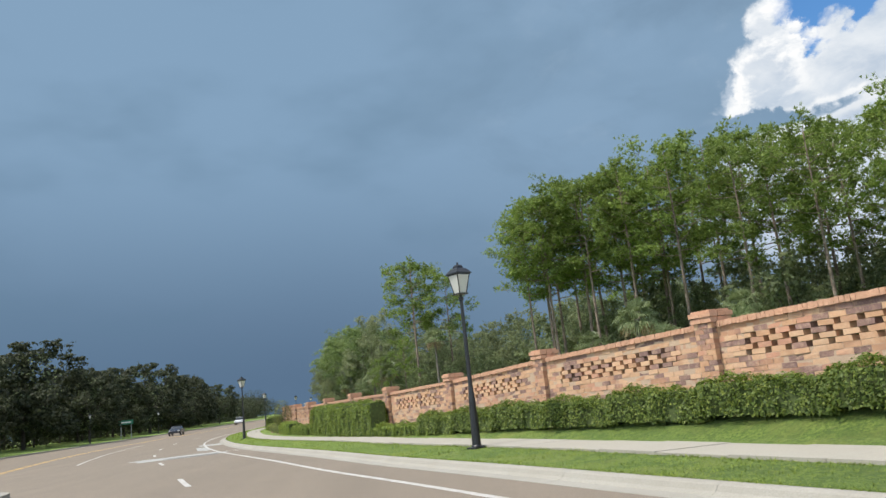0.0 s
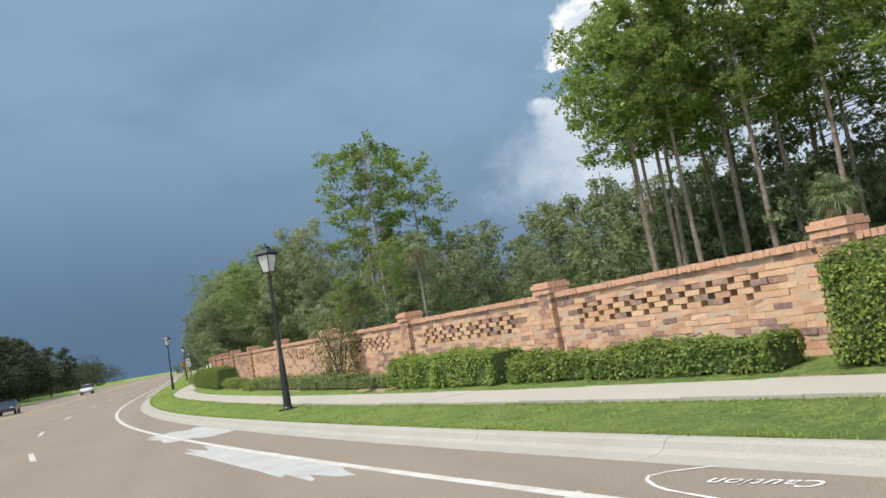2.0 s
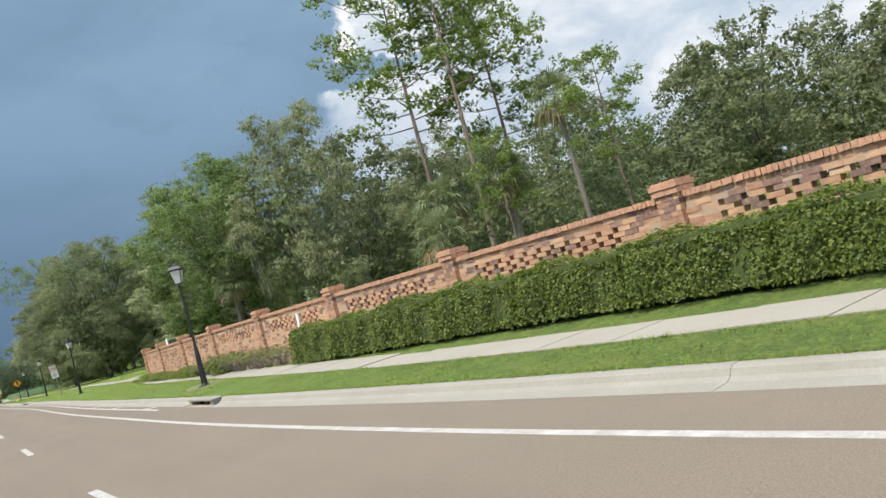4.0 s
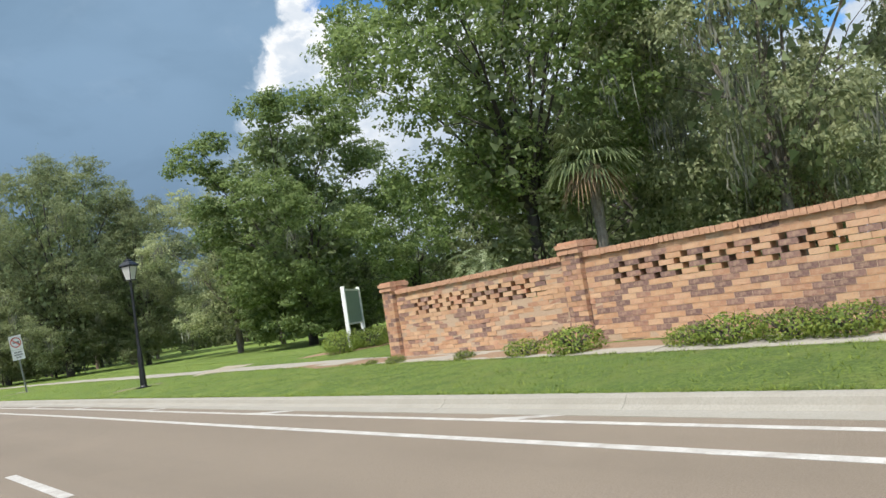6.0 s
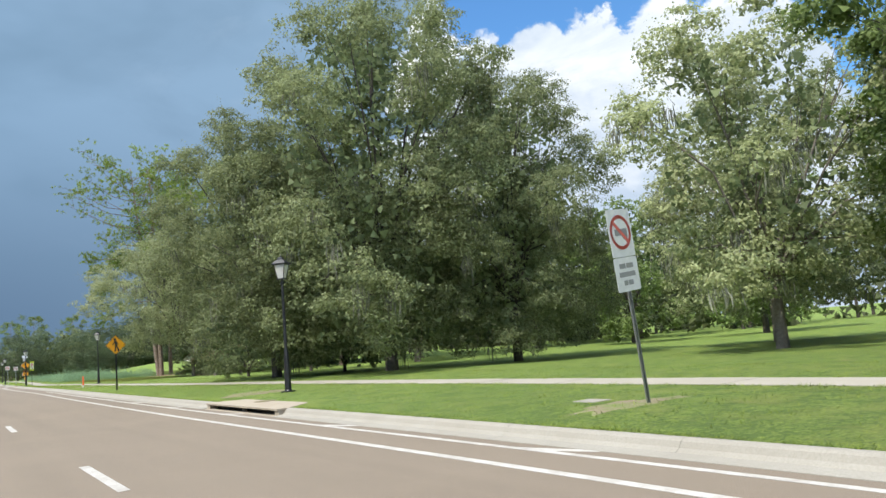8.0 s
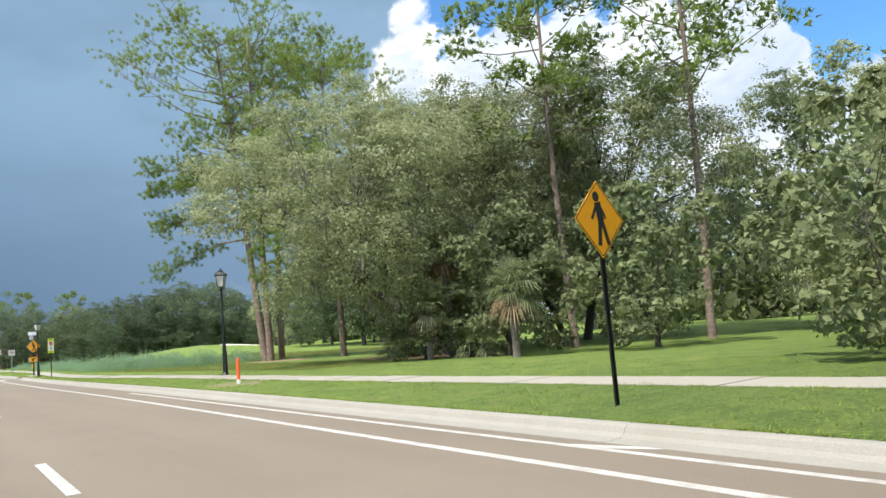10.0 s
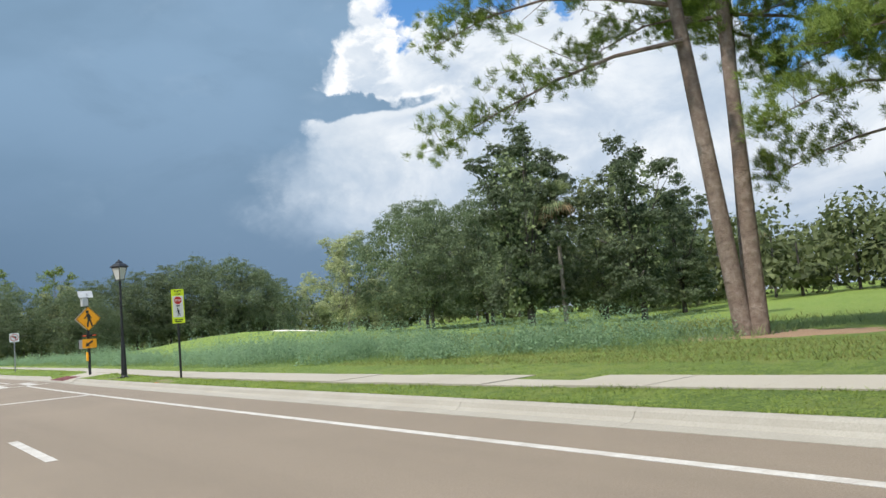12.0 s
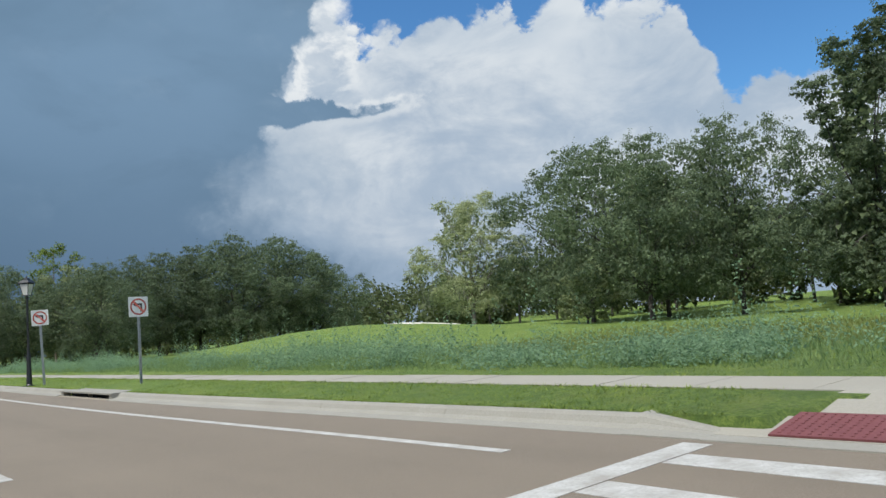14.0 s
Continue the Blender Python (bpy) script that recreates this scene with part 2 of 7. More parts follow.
M_SAND = grained("bunker_sand", (0.62, 0.58, 0.50), (0.70, 0.66, 0.58), (0.76, 0.73, 0.66), 20, 0.6, 1.0)
M_PAD = grained("tactile_pad", (0.115, 0.032, 0.034), (0.150, 0.045, 0.046), (0.185, 0.062, 0.060), 25, 2.0, 0.8, 0.2, 0.004)
M_DARK = plain("drain_shadow", (0.03, 0.028, 0.025), 0.95)
M_MORTAR = grained("mortar", (0.360, 0.252, 0.171), (0.441, 0.324, 0.225), (0.513, 0.396, 0.288), 30, 0.8, 0.95, 0.2)
M_BLACK = plain("black_enamel", (0.012, 0.013, 0.015), 0.38, 0.0, 0.4)
M_STEEL = plain("galvanised_steel", (0.36, 0.37, 0.38), 0.45, 0.85, 0.2)
M_GREY = plain("grey_housing", (0.42, 0.43, 0.43), 0.5)
M_SOLAR = plain("solar_back", (0.40, 0.42, 0.43), 0.35, 0.3)
M_WHITE = plain("white_paint", (0.78, 0.78, 0.76), 0.55)
M_SIGNWHITE = plain("white_sheeting", (0.66, 0.66, 0.64), 0.5)
M_SIGNYELLOW = plain("amber_sheeting", (0.86, 0.37, 0.01), 0.45, 0, 0.06)
M_LIME = plain("lime_sheeting", (0.66, 0.80, 0.02), 0.45, 0, 0.06)
M_RED = plain("red_sheeting", (0.55, 0.035, 0.03), 0.5)
M_REDWORN = plain("faded_red_sheeting", (0.62, 0.13, 0.10), 0.55)
M_INK = plain("black_ink", (0.02, 0.02, 0.02), 0.5)
M_GREYINK = plain("faded_ink", (0.26, 0.26, 0.25), 0.6)
M_GREENSIGN = plain("green_sheeting", (0.02, 0.16, 0.09), 0.5)
M_BOARD = plain("board_green", (0.22, 0.30, 0.25), 0.55)
M_ORANGE = plain("orange_plastic", (0.80, 0.13, 0.03), 0.5)
M_BARK = grained("oak_bark", (0.040, 0.034, 0.030), (0.072, 0.063, 0.055), (0.125, 0.113, 0.100), 9, 1.2, 1.0, 0.9, 0.05)
M_PINEBARK = grained("pine_bark", (0.105, 0.078, 0.062), (0.215, 0.165, 0.132), (0.34, 0.285, 0.24), 5, 1.6, 1.0, 1.0, 0.08, (0.12, 0.075, 0.055), 0.6)
M_DATEBARK = grained("date_palm_bark", (0.045, 0.037, 0.030), (0.085, 0.072, 0.060), (0.14, 0.122, 0.104), 10, 1.2, 1.0, 0.9, 0.06)
M_PALMBARK = grained("palm_bark", (0.10, 0.085, 0.07), (0.19, 0.165, 0.14), (0.28, 0.25, 0.215), 12, 1.2, 1.0, 0.9, 0.05)
M_OAK = leafy("oak_leaves", (0.125, 0.150, 0.070), (0.210, 0.245, 0.114), (0.305, 0.342, 0.166), 0.50)
M_OAKPALE = leafy("pale_oak_leaves", (0.220, 0.250, 0.125), (0.325, 0.360, 0.180), (0.425, 0.455, 0.245), 0.48)
M_OAKFRESH = leafy("bright_oak_leaves", (0.135, 0.195, 0.062), (0.222, 0.305, 0.094), (0.320, 0.410, 0.135), 0.50)
# two darkened copies of the oak colour: crown shade put into the leaves
M_OAKSHADE = leafy("shaded_oak_leaves", (0.070, 0.098, 0.048), (0.118, 0.158, 0.078), (0.180, 0.230, 0.118), 0.46)
M_OAKFAR = leafy("shaded_far_oak_leaves", (0.055, 0.072, 0.026), (0.105, 0.132, 0.046), (0.170, 0.200, 0.075), 0.4)
# oaks across the road: their shade side is painted into this leaf colour
M_ACROSS = leafy("shaded_roadside_leaves", (0.030, 0.038, 0.016), (0.052, 0.063, 0.026), (0.082, 0.095, 0.040), 0.35)
M_LID = grained("sandy_concrete", (0.25, 0.215, 0.165), (0.33, 0.29, 0.225), (0.40, 0.36, 0.29), 30, 1.5, 0.95, 0.2, 0.005, (0.27, 0.22, 0.16), 0.6)
# inner crown leaves: colour raised to stand in for missing fill light
M_DEEP = leafy("lifted_inner_leaves", (0.120, 0.155, 0.075), (0.200, 0.250, 0.118), (0.290, 0.345, 0.165), 0.5, 0.8)
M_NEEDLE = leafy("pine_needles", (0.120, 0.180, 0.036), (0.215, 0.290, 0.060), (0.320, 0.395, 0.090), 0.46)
# darker copy of the needle colour, the crown's inner shade painted in
M_NEEDLEDEEP = leafy("shaded_inner_needles", (0.095, 0.145, 0.030), (0.165, 0.230, 0.048), (0.250, 0.320, 0.074), 0.45)
M_FROND = leafy("palm_fronds", (0.105, 0.140, 0.060), (0.195, 0.240, 0.110), (0.320, 0.355, 0.190), 0.32, 0.45)
M_DEADFROND = leafy("dead_fronds", (0.16, 0.105, 0.055), (0.27, 0.185, 0.105), (0.38, 0.28, 0.17), 0.2, 0.8)
M_MOSS = leafy("hanging_moss", (0.11, 0.115, 0.085), (0.19, 0.195, 0.15), (0.30, 0.30, 0.24), 0.3, 0.9)
M_HEDGE = leafy("hedge_leaves", (0.090, 0.140, 0.022), (0.170, 0.236, 0.034), (0.285, 0.335, 0.054), 0.42, 0.6)
# leaf green darkened: shade between hedge leaves put into the core's colour
M_HEDGECORE = plain("shaded_hedge_core", (0.062, 0.086, 0.022), 0.95, 0, 0.4)
M_SHRUB = leafy("shrub_leaves", (0.075, 0.095, 0.020), (0.160, 0.190, 0.034), (0.280, 0.290, 0.065), 0.3, 0.5)
M_WEED = leafy("weed_leaves", (0.185, 0.295, 0.165), (0.245, 0.370, 0.210), (0.310, 0.440, 0.265), 0.55, 0.9)
M_ROUGH = leafy("rough_grass_blades", (0.160, 0.190, 0.048), (0.215, 0.240, 0.066), (0.285, 0.285, 0.092), 0.45, 0.8)
M_LONGGRASS = leafy("long_grass_blades", (0.150, 0.225, 0.082), (0.215, 0.300, 0.112), (0.300, 0.385, 0.155), 0.55, 0.85)
M_GRASS = leafy("grass_blades", (0.072, 0.112, 0.016), (0.185, 0.262, 0.034), (0.330, 0.395, 0.075), 0.45, 0.8)


def make_ground_material():
    m, n, l, b = material("lawn", 0.95)
    fine = noise_tex(n, l, 17.0, 7.0, 0.80)
    col = ramp(n, l, fine, [(0.36, (0.048, 0.086, 0.013)), (0.50, (0.150, 0.232, 0.032)), (0.64, (0.315, 0.395, 0.072))])
    tuft = noise_tex(n, l, 2.6, 6.0, 0.75)
    col = mix_col(n, l, ramp(n, l, tuft, [(0.45, (0, 0, 0)), (0.58, (0.72,) * 3)]), col, (0.082, 0.142, 0.020))
    mid = noise_tex(n, l, 1.1, 6.0, 0.70)
    col = mix_col(n, l, ramp(n, l, mid, [(0.48, (0, 0, 0)), (0.66, (0.55,) * 3)]), col, (0.255, 0.285, 0.060))
    broad = noise_tex(n, l, 0.12, 5.0, 0.6)
    col = mix_col(n, l, ramp(n, l, broad, [(0.45, (0, 0, 0)), (0.70, (0.5,) * 3)]), col, (0.112, 0.184, 0.030))
    bare = noise_tex(n, l, 0.7, 8.0, 0.75)
    col = mix_col(n, l, ramp(n, l, bare, [(0.62, (0, 0, 0)), (0.72, (0.55,) * 3)]), col, (0.295, 0.236, 0.109))
    l.new(col, b.inputs["Base Color"])
    bump(n, l, b, fine, 1.0, 0.09)
    return m


M_LAWN = make_ground_material()


def make_brick_material(name, per):
    m, n, l, b = material(name, 0.9)
    if per == "island":
        r = n.new("ShaderNodeNewGeometry").outputs["Random Per Island"]
    else:
        r = n.new("ShaderNodeObjectInfo").outputs["Random"]
    patch = noise_tex(n, l, 0.75, 3.0, 0.6)
    add = n.new("ShaderNodeMath")
    add.operation = "MULTIPLY_ADD"
    l.new(patch, add.inputs[0])
    add.inputs[1].default_value = 1.1
    sc = n.new("ShaderNodeMath")
    sc.operation = "MULTIPLY_ADD"
    l.new(r, sc.inputs[0])
    sc.inputs[1].default_value, sc.inputs[2].default_value = 1.05, -0.60
    l.new(sc.outputs[0], add.inputs[2])
    col = ramp(n, l, add.outputs[0], [(0.0, (0.140, 0.082, 0.077)), (0.20, (0.223, 0.132, 0.112)), (0.30, (0.372, 0.195, 0.120)), (0.42, (0.465, 0.259, 0.141)),
                                      (0.60, (0.526, 0.314, 0.175)), (0.80, (0.568, 0.369, 0.223)), (1.0, (0.485, 0.246, 0.154))])
    f = noise_tex(n, l, 30.0, 7.0, 0.75)
    col = mix_col(n, l, ramp(n, l, f, [(0.42, (0, 0, 0)), (0.70, (0.55,) * 3)]), col, (0.335, 0.205, 0.141))
    w = noise_tex(n, l, 9.0, 5.0, 0.7)
    col = mix_col(n, l, ramp(n, l, w, [(0.50, (0, 0, 0)), (0.72, (0.55,) * 3)]), col, (0.578, 0.409, 0.274))
    g = noise_tex(n, l, 0.9, 5.0, 0.6)
    col = mix_col(n, l, ramp(n, l, g, [(0.45, (0, 0, 0)), (0.75, (0.30,) * 3)]), col, (0.513, 0.327, 0.213))
    l.new(col, b.inputs["Base Color"])
    bump(n, l, b, f, 0.5, 0.01)
    return m


M_BRICK = make_brick_material("brick_joined", "island")
M_BRICKPIECE = make_brick_material("brick_single", "object")
M_COPING = grained("coping_brick", (0.368, 0.184, 0.113), (0.488, 0.268, 0.165), (0.570, 0.361, 0.237), 20, 1.4, 0.9, 0.4, 0.01, (0.386, 0.242, 0.165), 0.5)
M_CHALK = grained("chalk", (0.50, 0.49, 0.46), (0.62, 0.61, 0.58), (0.70, 0.69, 0.66), 60, 3.0, 0.9, 0.0, 0.002, (0.24, 0.22, 0.19), 0.9)
M_MARK = plain("orange_spray", (0.75, 0.10, 0.05), 0.8)


def make_lamp_glass():
    m, n, l, b = material("frosted_lamp_glass", 0.35)
    b.inputs["Base Color"].default_value = (0.62, 0.62, 0.58, 1)
    b.inputs["Transmission Weight"].default_value = 0.25
    return m


M_LAMPGLASS = make_lamp_glass()


def make_car_glass():
    m, n, l, b = material("car_glass", 0.08)
    b.inputs["Base Color"].default_value = (0.015, 0.02, 0.024, 1)
    return m


M_CARGLASS = make_car_glass()
M_CARWHITE = plain("white_car_paint", (0.70, 0.71, 0.72), 0.25, 0, 0.04)
M_CARDARK = plain("dark_car_paint", (0.02, 0.024, 0.032), 0.2, 0, 0.05)
M_TYRE = plain("tyre_rubber", (0.018, 0.018, 0.018), 0.85)
M_HEADLIGHT = plain("headlight_lens", (0.6, 0.6, 0.6), 0.15, 0.4)


# ------------------------------------------------------------------ building helpers
def obj(name, me, mat, parent=None, label=""):
    if mat is not None:
        me.materials.append(mat)
    ob = new(name, me)
    if parent is not None:
        ob.parent = parent
    if label:
        ob["label"] = label
    return ob


def part(name, bm, mat, parent, label=""):
    me = bpy.data.meshes.new(name)
    bm.to_mesh(me)
    bm.free()
    return obj(name, me, mat, parent, label)


def pieces(verts, faces, name="mesh"):
    me = bpy.data.meshes.new(name)
    me.from_pydata([tuple(v) for v in verts], [], faces)
    me.update()
    return me


def soup(v, name="leaves"):
    """A mesh of loose faces from an array (faces, corners, 3)."""
    v = np.asarray(v, dtype=np.float32)
    n, k, _ = v.shape
    me = bpy.data.meshes.new(name)
    me.vertices.add(n * k)
    me.vertices.foreach_set("co", v.ravel())
    me.loops.add(n * k)
    me.loops.foreach_set("vertex_index", np.arange(n * k, dtype=np.int32))
    me.polygons.add(n)
    me.polygons.foreach_set("loop_start", np.arange(n, dtype=np.int32) * k)
    me.update(calc_edges=True)
    return me


def empty(name, x, y, z, rz=0.0):
    e = new(name)
    e.matrix_world = pose(x, y, z, 0, 0, rz)
    return e


def box_bm(bm, cx, cy, cz, sx_, sy_, sz, bevel=0.0, m=None):
    t = Matrix.LocRotScale((cx, cy, cz), None, (sx_, sy_, sz))
    if m is not None:
        t = m @ t
    r = bmesh.ops.create_cube(bm, size=1.0, matrix=t)
    if bevel:
        es = list({e for v in r["verts"] for e in v.link_edges})
        bmesh.ops.bevel(bm, geom=es, offset=bevel, segments=2, affect="EDGES", profile=0.6)
    return bm


def box(cx, cy, cz, sx_, sy_, sz, bevel=0.0, m=None):
    return box_bm(bmesh.new(), cx, cy, cz, sx_, sy_, sz, bevel, m)


def lathe(profile, sides=16):
    """A solid of turning from (radius, height) pairs."""
    bm = bmesh.new()
    rings = []
    for r, z in profile:
        rings.append([bm.verts.new((r * math.cos(2 * math.pi * i / sides), r * math.sin(2 * math.pi * i / sides), z)) for i in range(sides)])
    for a, b in zip(rings, rings[1:]):
        for i in range(sides):
            bm.faces.new((a[i], a[(i + 1) % sides], b[(i + 1) % sides], b[i]))
    bm.faces.new(rings[0][::-1])
    bm.faces.new(rings[-1])
    return bm


def plate(points, thick, m=None):
    """A flat plate in the xz plane from outline points (x, z), thick along y."""
    bm = bmesh.new()
    f = [bm.verts.new((x, -thick / 2, z)) for x, z in points]
    g = [bm.verts.new((x, thick / 2, z)) for x, z in points]
    bm.faces.new(f)
    bm.faces.new(g[::-1])
    k = len(points)
    for i in range(k):
        bm.faces.new((f[(i + 1) % k], f[i], g[i], g[(i + 1) % k]))
    if m is not None:
        bm.transform(m)
    bmesh.ops.recalc_face_normals(bm, faces=bm.faces)
    return bm


def disc_points(r, n=28, cx=0.0, cz=0.0):
    return [(cx + r * math.cos(2 * math.pi * i / n), cz + r * math.sin(2 * math.pi * i / n)) for i in range(n)]


def tube_into(verts, faces, pts, radii, sides=7):
    pts = [Vector(p) for p in pts]
    base = len(verts)
    side = Vector((1, 0, 0))
    for i, p in enumerate(pts):
        d = (pts[min(i + 1, len(pts) - 1)] - pts[max(i - 1, 0)]).normalized()
        a = d.cross(side if abs(d.dot(side)) < 0.9 else Vector((0, 1, 0))).normalized()
        b = d.cross(a)
        for k in range(sides):
            t = 2 * math.pi * k / sides
            verts.append(p + (a * math.cos(t) + b * math.sin(t)) * radii[i])
    for i in range(len(pts) - 1):
        for k in range(sides):
            o, q = base + i * sides + k, base + i * sides + (k + 1) % sides
            faces.append((o, q, q + sides, o + sides))
    faces.append(tuple(base + (len(pts) - 1) * sides + k for k in range(sides)))


# ------------------------------------------------------------------ plan: lines along the road, x for each y
def line(pts):
    ys_, xs_ = np.array([p[0] for p in pts], float), np.array([p[1] for p in pts], float)
    sl = np.gradient(xs_, ys_)

    def f(y):
        y = np.asarray(y, float)
        i = np.clip(np.searchsorted(ys_, y) - 1, 0, len(ys_) - 2)
        h = ys_[i + 1] - ys_[i]
        t = (y - ys_[i]) / h
        tc_ = np.clip(t, 0, 1)
        v = ((2 * tc_**3 - 3 * tc_**2 + 1) * xs_[i] + (tc_**3 - 2 * tc_**2 + tc_) * h * sl[i]
             + (-2 * tc_**3 + 3 * tc_**2) * xs_[i + 1] + (tc_**3 - tc_**2) * h * sl[i + 1])
        return v + np.where(t < 0, t * h * sl[0], 0) + np.where(t > 1, (t - 1) * h * sl[-1], 0)
    return f


EDGE = line([(-120, 44), (-40, 17.6), (-10, 7.9), (2.4, 3.9), (6, 2.8), (11.4, 1.1), (17, -0.45), (24, -2.45), (32, -4.7), (37, -6.0), (46, -8.05), (56, -9.95), (68, -11.4), (80, -11.9), (94, -11.85),
             (105, -11.7), (116, -11.4), (130, -10.95), (145, -10.72), (165, -10.65), (186, -10.35), (206, -9.98), (226, -9.9), (246, -9.62), (258, -9.3), (268, -9.35), (300, -8.5), (400, -5.5), (700, 12)])
WALK = line([(-120, 51), (-40, 20.5), (-10, 10.6), (2.6, 6.8), (9, 5.05), (15, 3.2), (22.7, 1.2), (38.5, -3.2), (46.3, -5.0), (60, -7.2), (76, -8.85), (89, -8.5), (99, -7.75), (106, -7.55), (112, -7.0), (119, -6.0), (126, -5.2), (139, -4.95),
             (147, -4.45), (157, -4.25), (170, -4.6), (185, -5.7), (200, -6.3), (214, -6.7), (229, -7.40), (240, -7.25), (258, -6.1), (276, -5.4), (300, -4.6), (400, -1.3), (700, 16)])
WALL = line([(-20, 16.9), (-6, 12.7), (6.6, 8.8), (12.6, 7.0), (18.4, 5.26), (24.4, 3.4), (30.1, 1.94), (42.6, -0.79), (48.9, -2.06), (58, -3.5), (70, -4.75), (85, -5.5), (95, -5.65), (101.9, -5.55), (108.4, -5.3), (114.8, -5.0), (121.3, -4.5), (135, -3.2)])
ROADZ = line([(-120, 0.34), (-10, 0.33), (8, 0.30), (20, 0.24), (32, 0.14), (45, 0.06), (60, 0.0), (75, 0.0), (700, 0.0)])


def WALKZ(y):
    return ROADZ(y) + 0.24 - 0.03 * sstep(45, 60, y)


BASE = line([(-30, 1.15), (6.7, 0.98), (12.7, 0.82), (18.4, 0.60), (24, 0.48), (30, 0.46), (42, 0.38), (60, 0.40), (100, 0.42), (115, 0.37), (121, 0.33), (140, 0.33)])
WALK_W = 1.27
KERB_IN, KERB_OUT = 1.15, 1.68


def sstep(a, b, x):
    t = np.clip((np.asarray(x, float) - a) / (b - a), 0, 1)
    return t * t * (3 - 2 * t)


def ground_z(x, y):
    """Height of the ground at a place."""
    x, y = np.asarray(x, float), np.asarray(y, float)
    o = x - EDGE(y)
    d = x - (WALK(y) + WALK_W)
    verge = ROADZ(y) + 0.15 + 0.07 * sstep(KERB_OUT, 3.2, o)
    behind_wall = BASE(y) + 0.5 * sstep(4, 40, d)
    waves = 0.28 * np.sin(x * 0.11 + 1.3) * np.sin(y * 0.085) + 0.16 * np.sin(x * 0.23 + y * 0.19)
    lawn = 0.24 - 0.16 * sstep(2, 14, d) + 1.5 * sstep(20, 62, d) * np.exp(-((y - 132) / 26) ** 2) + sstep(8, 25, d) * waves * 0.5
    mound = 2.0 * np.exp(-((x - 27) / 13) ** 2 - ((y - 313) / 17) ** 2)
    golf = 0.24 - 0.40 * sstep(3, 14, d) + 1.4 * sstep(55, 100, d) + sstep(16, 32, d) * waves * 0.7 + mound
    far = lawn + (golf - lawn) * sstep(222, 256, y)
    park = behind_wall + (far - behind_wall) * sstep(118, 132, y)
    right = verge + (park - verge) * sstep(0.1, 1.6, d)
    left = ROADZ(y) + 0.15 + 0.02 * np.clip(-23 - o, 0, 20)
    hollow = (y > 251.2) & (y < 256.3 - (x + 7.8) * 0.47) & (o < 3.0)
    right = right - np.where(hollow, 0.30, 0.0)
    return np.where(o > KERB_OUT - 0.02, right, np.where(o < -23.0, left, ROADZ(y) - 0.12))


# ------------------------------------------------------------------ ground, road, kerbs, walk
def build_ground():
    cols = [-900, -450, -220, -120, -80, -60, -48, -40, -34, -30, -27, -25, -23.3, -23.02, -22.98, 1.58, 1.67, 2.2, 2.8, 2.95, 3.4, 4.0, 4.7, 5.4, 6.1, 6.8, 7.5, 8.2, 8.9,
            9.6, 10.4, 11.2, 12.2, 13.4, 14.8, 16.5, 18.5, 21, 24, 27, 30, 34, 38, 42, 47, 53, 60, 70, 85, 110, 150, 230, 400, 900]
    rows = sorted({*(-900, -500, -250, -150, -100, -60, -40), *np.arange(-30, 340, 2.0).tolist(), *np.arange(250.5, 257.6, 0.25).tolist(), 350, 365, 380, 400, 425, 460, 500, 560, 650, 800, 1100})
    verts, faces = [], []
    for y in rows:
        e = float(EDGE(min(max(y, -150), 700)))
        for o in cols:
            verts.append((e + o, y, float(ground_z(e + o, y)) if -150 <= y <= 700 else (0.5 if o > 2 or o < -23 else -0.12)))
    k = len(cols)
    for i in range(len(rows) - 1):
        for j in range(k - 1):
            a = i * k + j
            faces.append((a, a + 1, a + k + 1, a + k))
    ob = obj("ground", pieces(verts, faces, "ground"), M_LAWN)
    for p in ob.data.polygons:
        p.use_smooth = True
    tagged(ob, "mown green grass lawn rolling gently beside the road", "lawn", kind="structure")


def ribbon(name, lo, hi, y0, y1, step, z, mat, parent=None, thick=0.0):
    """A strip along the road between two offsets from the edge line."""
    ys_ = np.linspace(y0, y1, max(2, int(abs(y1 - y0) / step) + 1))
    e = EDGE(ys_)
    verts, faces = [], []
    for x, y, r in zip(e, ys_, ROADZ(ys_)):
        verts += [(x + lo, y, z + r), (x + hi, y, z + r)]
        if thick:
            verts += [(x + lo, y, z + r - thick), (x + hi, y, z + r - thick)]
    k = 4 if thick else 2
    for i in range(len(ys_) - 1):
        a = i * k
        faces.append((a, a + 1, a + k + 1, a + k))
        if thick:
            faces += [(a + 2, a, a + k, a + k + 2), (a + 1, a + 3, a + k + 3, a + k + 1)]
    if thick:
        faces += [(0, 2, 3, 1), tuple(len(verts) - 4 + q for q in (0, 1, 3, 2))]
    return obj(name, pieces(verts, faces, name), mat, parent)


